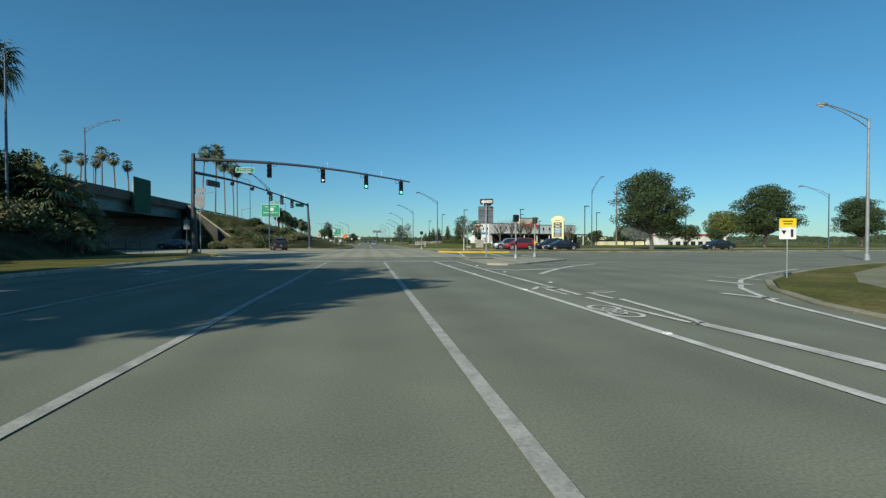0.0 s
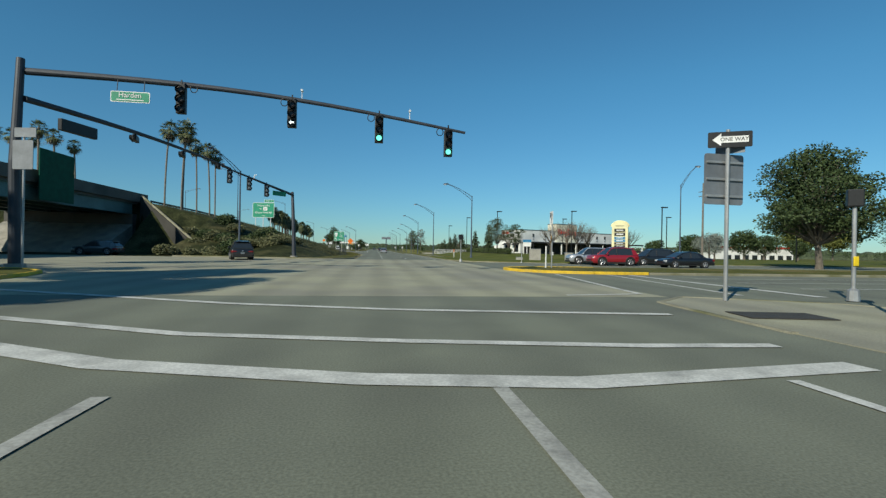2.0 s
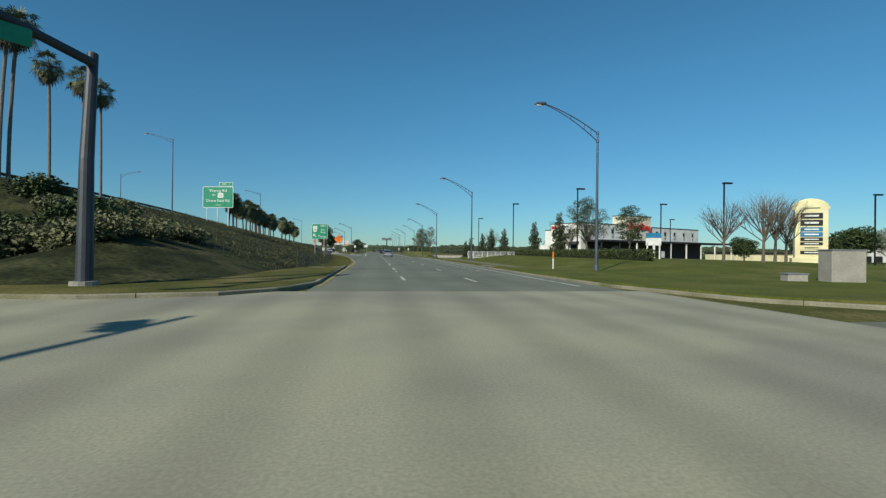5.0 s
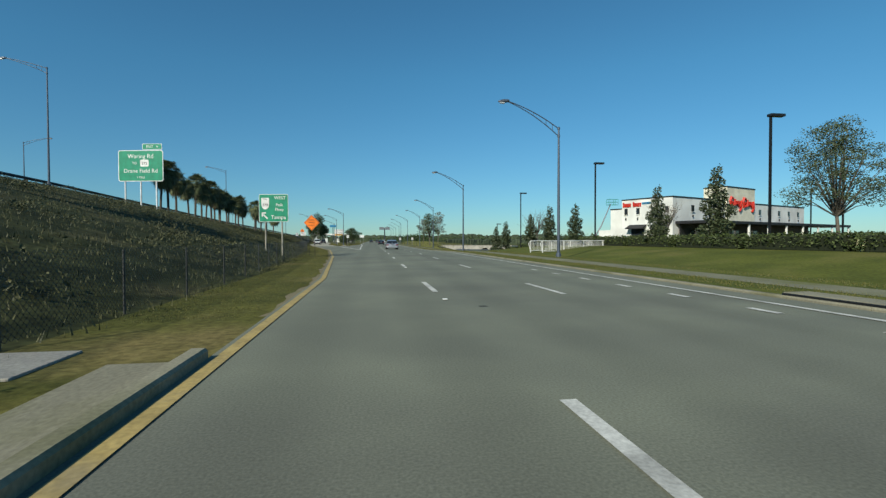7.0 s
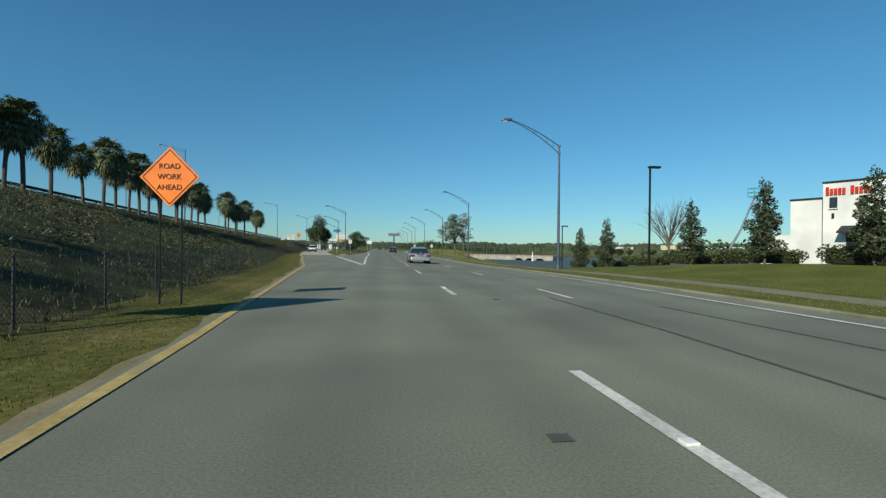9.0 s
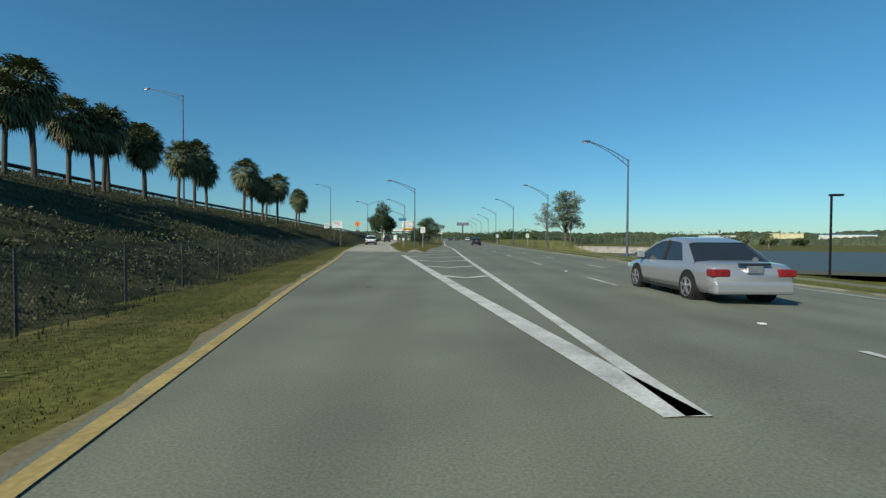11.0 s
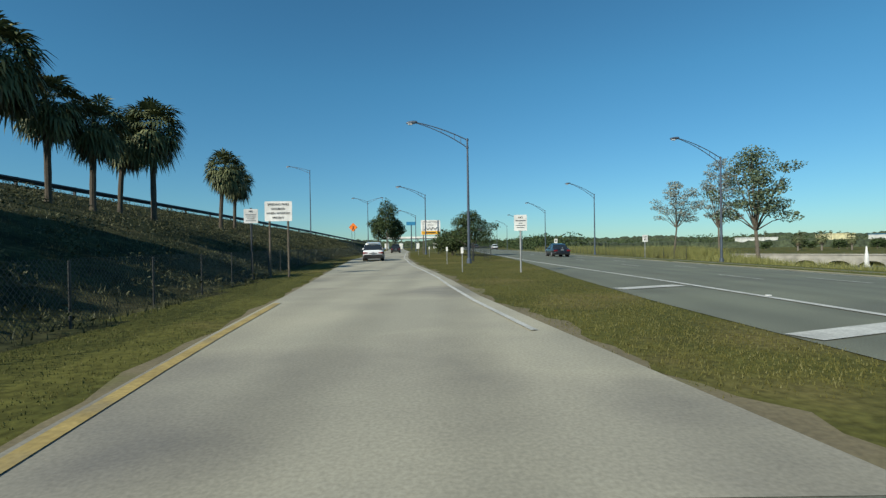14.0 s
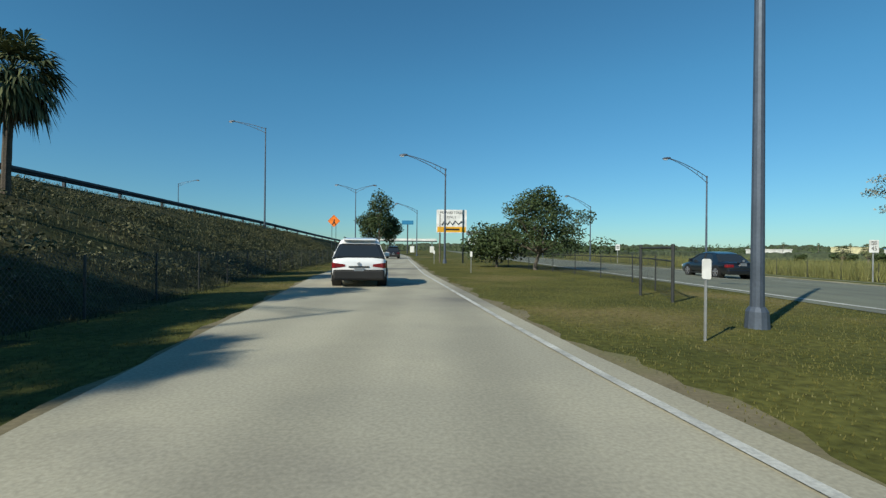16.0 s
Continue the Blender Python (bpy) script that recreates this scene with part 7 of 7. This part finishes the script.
# soft low growth all over the slope
rnd = random.Random(41)
blobs = []
while len(blobs) < 760:
    y = rnd.uniform(96, 285)
    f, c = table(y, EDGE) - 3.2, table(y, CREST) + 1.0
    x = f + (c - f) * rnd.random() ** 1.2
    if y < 108 and x < -15:
        continue
    r = rnd.uniform(0.4, 1.3)
    blobs.append((x, y, ground_z(x, y), r, r, rnd.uniform(0.15, 0.42)))
tagged(part("bank_scrub", leaves(blobs, 70000, 0.065, 42), "bank_blade", None), "low dark scrub and vines on the embankment", "scrub", kind="stuff")

# ---- distant woods ----
rnd = random.Random(12)
blobs = []
for i in range(460):
    a = radians(-35 + 190 * i / 460 + rnd.uniform(-0.5, 0.5))
    d = rnd.uniform(560, 760)
    x, y = math.cos(a) * d, 120 + math.sin(a) * d
    if -60 < x < 40:
        d *= 1.1
    h = rnd.uniform(4, 8)
    blobs.append((x, y, h * 0.45, rnd.uniform(9, 16), rnd.uniform(9, 16), h * 0.6))
tagged(part("far_woods", leaves(blobs, 50000, 0.8, 13), "oak_leaf", None), "dark band of distant woods on the horizon", "woods", kind="stuff")
blobs = []
for i in range(26):
    blobs.append((22 + rnd.uniform(0, 14), 345 + i * 12, 1.5, 4.5, 5, 3.2))
for i in range(20):
    blobs.append((-70 - 5 * i, 330 + 14 * i, 3, 6, 6, 5))
for i in range(22):
    blobs.append((56 + 5 * i, 205 + 3 * math.sin(i), 0.5, 3.5, 3, 2.6))
tagged(part("far_scrub", leaves(blobs, 34000, 0.45, 14), "oak_leaf", None), "scrubby trees round the pond", "woods", kind="stuff")


def ridge(name, label, line_at, n, low, high, depth, seed):
    """A long uneven belt of tree tops: front slope, crest and back."""
    rnd = random.Random(seed)
    vs, fs = [], []
    for i in range(n + 1):
        x, y, nx, ny = line_at(i / n)
        h = low + (high - low) * (0.5 + 0.3 * math.sin(i * 0.13) + 0.2 * math.sin(i * 0.051)) + rnd.uniform(-0.28, 0.28) * (high - low)
        for k, z in ((0.0, -3.2), (0.15 + rnd.uniform(-0.05, 0.05), h * 0.6), (0.4, h), (1.0, -3.2)):
            vs.append((x + nx * depth * k, y + ny * depth * k, z))
    for i in range(n):
        for k in range(3):
            a = i * 4 + k
            fs.append((a, a + 1, a + 5, a + 4))
    return tagged(part(name, (vs, [], fs), "far_green", None), label, "woods", kind="stuff")


def ring(t):
    a = radians(-35 + 190 * t)
    d = 680 + 30 * math.sin(t * 37)
    return math.cos(a) * d, 120 + math.sin(a) * d, math.cos(a), math.sin(a)


ridge("tree_line", "hazy dark tree line along the horizon", ring, 900, 6.0, 10.5, 30, 71)
ridge("tree_belt", "low green belt of trees beyond the pond", lambda t: (60 + 480 * t, 480 + 40 * math.sin(t * 9), 0.0, 1.0), 360, 0.2, 2.6, 14, 72)
for i, (x, y) in enumerate(((205, 520), (236, 530), (262, 535), (330, 540), (282, 455), (352, 455), (300, 452))):
    copy_thing(bp, pose(x, y, -2.6, 0, 0, 50 * i) @ Matrix.Scale(0.8, 4))

# ---- vehicles ----
def loft(sections):
    bm = bmesh.new()
    rows = [[bm.verts.new(p) for p in q] for q in sections]
    for p, q in zip(rows, rows[1:]):
        for k in range(len(p) - 1):
            bm.faces.new((p[k], p[k + 1], q[k + 1], q[k]))
        bm.faces.new((p[-1], p[0], q[0], q[-1]))
    bm.faces.new(rows[0])
    bm.faces.new(rows[-1][::-1])
    bmesh.ops.recalc_face_normals(bm, faces=bm.faces)
    return bm


def car(label, paint, length, width, height, kind, m, group=""):
    """A car that points to +y, its rear at -length/2."""
    o = thing("car", label, "car", group, m)
    L, W, H = length / 2, width / 2, height
    suv = kind == "suv"
    r = 0.375 if suv else 0.32
    ax = L * 0.6
    belt = H * (0.60 if suv else 0.62)
    us = (-1.0, -0.975, -0.9, -0.6, 0.0, 0.42, 0.7, 0.9, 0.97, 1.0)
    drop = (0.16, 0.04, 0.0, 0.0, 0.0, 0.0, 0.03, 0.09, 0.17, 0.36) if suv else (0.22, 0.07, 0.02, -0.03, 0.0, 0.01, 0.09, 0.18, 0.28, 0.38)
    base = (0.42, 0.32, 0.25, 0.21, 0.21, 0.21, 0.21, 0.23, 0.28, 0.36)
    wide = (0.86, 0.94, 0.98, 1.0, 1.0, 1.0, 0.99, 0.95, 0.88, 0.76)
    rows = []
    for u, d, lo, wf in zip(us, drop, base, wide):
        zt, w = belt - d, W * wf
        half = [(0.92 * w, lo), (w, lo + 0.3 * (zt - lo)), (w, lo + 0.62 * (zt - lo)), (0.975 * w, zt - 0.07), (0.9 * w, zt - 0.01), (0.5 * w, zt + 0.02)]
        rows.append([(-x, u * L, z) for x, z in half] + [(x, u * L, z) for x, z in half[::-1]])
    part("body", loft(rows), paint, o, "", True)
    if suv:
        top = ((-L + 0.08, belt + 0.03), (-L + 0.40, H - 0.22), (-L + 0.58, H - 0.06), (-L * 0.45, H), (0.1, H), (0.38, H - 0.08), (L * 0.46, belt + 0.02))
    else:
        top = ((-L + 0.74, belt + 0.03), (-L * 0.44, H - 0.13), (-L * 0.26, H - 0.03), (-0.1, H), (0.3, H - 0.03), (0.55, H - 0.1), (L * 0.6, belt + 0.02))
    b0 = 0.935 * W

    def edge(z):
        return b0 - (z - belt) * 0.4
    rows = [[(-b0, y, belt - 0.05), (-edge(z - 0.05), y, z - 0.05), (-edge(z) + 0.12, y, z), (edge(z) - 0.12, y, z), (edge(z - 0.05), y, z - 0.05), (b0, y, belt - 0.05)] for y, z in top]
    part("glasshouse", loft(rows), "glass", o, "dark tinted glass")
    bm = bmesh.new()
    grid = [[bm.verts.new((s * (edge(z - dz) + 0.012 - back), y, z - dz + 0.014)) for s, dz, back in ((-1, 0.09, 0), (-1, 0.04, 0), (-1, 0, 0.12), (1, 0, 0.12), (1, 0.04, 0), (1, 0.09, 0))] for y, z in top[1:-1]]
    for p, q in zip(grid, grid[1:]):
        for k in range(5):
            bm.faces.new((p[k], p[k + 1], q[k + 1], q[k]))
    bmesh.ops.recalc_face_normals(bm, faces=bm.faces)
    part("roof", bm, paint, o)
    for s in (-1, 1):
        (y0, z0), (y1, z1) = top[0], top[1]
        k = 0.55 if suv else 0.5
        bm = bmesh.new()
        quad = [(y0 - 0.01, belt - 0.03), (y0 + k, belt - 0.03), (y1 + k * 0.55, z1 - 0.02), (y1 - 0.01, z1 - 0.02)]
        inner = [bm.verts.new((s * (edge(z) + 0.002), y, z)) for y, z in quad]
        outer = [bm.verts.new((s * (edge(z) + 0.016), y, z)) for y, z in quad]
        bm.faces.new(outer)
        bm.faces.new(inner[::-1])
        for i in range(4):
            bm.faces.new((inner[i], inner[(i + 1) % 4], outer[(i + 1) % 4], outer[i]))
        bmesh.ops.recalc_face_normals(bm, faces=bm.faces)
        part("rear_pillar", bm, paint, o)
        part("front_pillar", atube([(s * b0, top[-1][0], belt), (s * edge(top[-2][1] - 0.05), top[-2][0], top[-2][1] - 0.04)], 0.035, 6), paint, o)
        part("door_pillar", atube([(s * (b0 + 0.003), -0.12, belt), (s * (edge(H - 0.08) + 0.003), -0.12, H - 0.06)], 0.03, 6), "trim", o)
        part("sill", abox(s * W - 0.03, s * W + 0.008, -ax + r, ax - r, 0.2, 0.36 if suv else 0.28, 0.01), "trim", o)
        for y in (-ax, ax):
            part("wheel_well", atube([(s * (W - 0.3), y, r + 0.02), (s * (W + 0.006), y, r + 0.02)], r + 0.06, 18), "trim", o)
    for sx in (-1, 1):
        for y in (-ax, ax):
            wheel = part("wheel", atube([(sx * (W - 0.2), y, r), (sx * (W + 0.02), y, r)], r, 20), "tyre", o)
            bm = bmesh.new()
            tube(bm, [(sx * (W - 0.02), y, r), (sx * (W + 0.028), y, r)], [r * 0.7, r * 0.66], 18)
            part("rim_dish", bm, "trim", wheel)
            bm = bmesh.new()
            tube(bm, [(sx * (W + 0.02), y, r), (sx * (W + 0.045), y, r)], [r * 0.2, r * 0.16], 10)
            for k in range(5):
                c = 2 * math.pi * k / 5 + 0.3
                tube(bm, [(sx * (W + 0.034), y + math.cos(c) * r * 0.12, r + math.sin(c) * r * 0.12), (sx * (W + 0.032), y + math.cos(c) * r * 0.66, r + math.sin(c) * r * 0.66)], [r * 0.09, r * 0.11], 6)
            ring_pts = [(sx * (W + 0.03), y + math.cos(2 * math.pi * k / 18) * r * 0.67, r + math.sin(2 * math.pi * k / 18) * r * 0.67) for k in range(19)]
            tube(bm, ring_pts, r * 0.045, 5)
            part("rim", bm, "rim", wheel)
        if suv:
            x0, x1, z = W * 0.50, W * 0.965, belt - 0.27
            bm = bmesh.new()
            prism(bm, [(sx * x0, -L - 0.015), (sx * W * 0.87, -L - 0.015), (sx * x1, -L + 0.05), (sx * (W + 0.01), -L + 0.42), (sx * (W - 0.1), -L + 0.42), (sx * x0, -L + 0.1)][::sx],
                  lambda x, y: z - 0.035 - 0.055 * step(abs(x), x0, W), lambda x, y: z + 0.035 + 0.06 * step(abs(x), x0, W))
            part("tail_light", bm, "lens_red", o, "dark red wrap-round tail light")
        else:
            z = belt - 0.16
            part("tail_light", abox(sx * W * 0.76 - 0.2, sx * W * 0.76 + 0.2, -L - 0.02, -L + 0.24, z - 0.13, z + 0.04, 0.04), "lens_red", o, "red tail light")
        z = belt - 0.3
        part("headlight", abox(sx * W * 0.72 - 0.16, sx * W * 0.72 + 0.16, L * 0.9, L * 0.985, z - 0.06, z + 0.08, 0.03), "lens_clear", o, "clear headlight")
        part("mirror", abox(sx * (W + 0.08) - 0.1, sx * (W + 0.08) + 0.1, L * 0.38, L * 0.38 + 0.12, belt + 0.0, belt + 0.16, 0.03), paint, o)
    part("bumper", abox(-W * 0.93, W * 0.93, -L - 0.06, -L + 0.25, 0.24, 0.6 if suv else 0.52, 0.07), "trim" if suv else paint, o, "black plastic lower bumper" if suv else "")
    part("front_bumper", abox(-W * 0.8, W * 0.8, L - 0.16, L + 0.03, 0.24, 0.42, 0.05), "trim", o)
    part("grille", abox(-W * 0.5, W * 0.5, L - 0.1, L + 0.012, 0.46, 0.6, 0.03), "black", o)
    zp = belt - 0.42 if suv else 0.78
    part("plate_recess", abox(-0.34, 0.34, -L - 0.03, -L + 0.02, zp + 0.08, zp + 0.13, 0.01), "trim", o, "dark strip above the plate")
    part("plate", abox(-0.16, 0.16, -L - 0.05, -L + 0.01, zp - 0.08, zp + 0.07), "rim", o, "small pale number plate")
    part("text_bar", abox(-0.12, 0.12, -L - 0.054, -L - 0.05, zp - 0.035, zp + 0.03), "sign_back", o)
    part("emblem", atube([(0, -L - 0.02, zp + 0.2), (0, -L - 0.035, zp + 0.2)], 0.06, 12), "rim", o, "plain round chrome emblem")
    if suv:
        part("spoiler", abox(-W * 0.6, W * 0.6, -L + 0.3, -L + 0.62, H - 0.1, H - 0.05, 0.02), paint, o)
        for sx in (-1, 1):
            part("roof_rail", atube([(sx * W * 0.62, -L * 0.5, H + 0.03), (sx * W * 0.62, 0.3, H + 0.03)], 0.02, 6), "trim", o)
            for y in (-ax, ax):
                arch = [(sx * (W + 0.004), y + math.cos(math.pi * k / 10) * (r + 0.09), r + 0.02 + math.sin(math.pi * k / 10) * (r + 0.09)) for k in range(11)]
                part("arch_trim", atube(arch, 0.035, 5), "trim", o)
    return o


P = {k: car_paint(k + "_paint", c, f) for k, c, f in (("white", (0.75, 0.76, 0.77), 0.0), ("black", (0.012, 0.013, 0.016), 0.2), ("navy", (0.007, 0.008, 0.011), 0.1),
     ("silver", (0.42, 0.43, 0.45), 0.6), ("red", (0.30, 0.012, 0.02), 0.3), ("grey", (0.10, 0.105, 0.11), 0.5))}
car("white compact SUV with dark rear glass on the ramp", P["white"], 4.55, 1.84, 1.68, "suv", pose(-17.4, 243.3, 0, 0, 0, 7))
car("black SUV ahead on the ramp", P["black"], 4.5, 1.82, 1.7, "suv", pose(-20.4, 292, 0, 0, 0, 6))
car("dark navy sedan on the main road", P["navy"], 4.8, 1.82, 1.45, "sedan", pose(1.9, 252.5, flat_z(2, 252), 0, 0, 0))
car("silver sedan on the main road", P["silver"], 4.8, 1.84, 1.45, "sedan", pose(2.1, 171, flat_z(2.1, 171)))
car("white SUV far along the main road", P["white"], 4.5, 1.84, 1.65, "suv", pose(5.2, 352, flat_z(5, 352)))
car("black sedan far along the main road", P["black"], 4.8, 1.82, 1.45, "sedan", pose(-1.5, 368, flat_z(-1, 368)))
car("grey SUV far along the main road", P["grey"], 4.6, 1.85, 1.7, "suv", pose(2.0, 392, flat_z(2, 392)))
car("dark minivan turning in the crossing", P["black"], 4.9, 1.9, 1.75, "suv", pose(-12.9, 72.5, 0, 0, 0, 18))
QUEUE = "cars waiting on the cross street"
car("silver SUV waiting on the cross street", P["silver"], 4.5, 1.84, 1.72, "suv", pose(21.6, 71.5, 0, 0, 0, 84), QUEUE)
car("dark red SUV waiting on the cross street", P["red"], 4.6, 1.9, 1.76, "suv", pose(22.4, 68.2, 0, 0, 0, 88), QUEUE)
car("black SUV waiting on the cross street", P["black"], 4.7, 1.88, 1.7, "suv", pose(28.4, 71.3, 0, 0, 0, 90), QUEUE)
car("black sedan waiting on the cross street", P["navy"], 4.8, 1.82, 1.45, "sedan", pose(27.6, 64.8, 0, 0, 0, 90), QUEUE)
car("black sedan driving past the oak", P["black"], 4.8, 1.82, 1.45, "sedan", pose(52, 64.0, 0, 0, 0, 90), QUEUE)
car("dark car below the bridge", P["grey"], 4.7, 1.85, 1.6, "suv", pose(-31.5, 84, 0, 0, 0, 90))
car("dark car below the bridge", P["black"], 4.7, 1.85, 1.6, "suv", pose(-42, 70, 0, 0, 0, -90))
car("white car parked by the shops", P["white"], 4.5, 1.8, 1.5, "sedan", pose(100, 70.5, 0, 0, 0, 90))
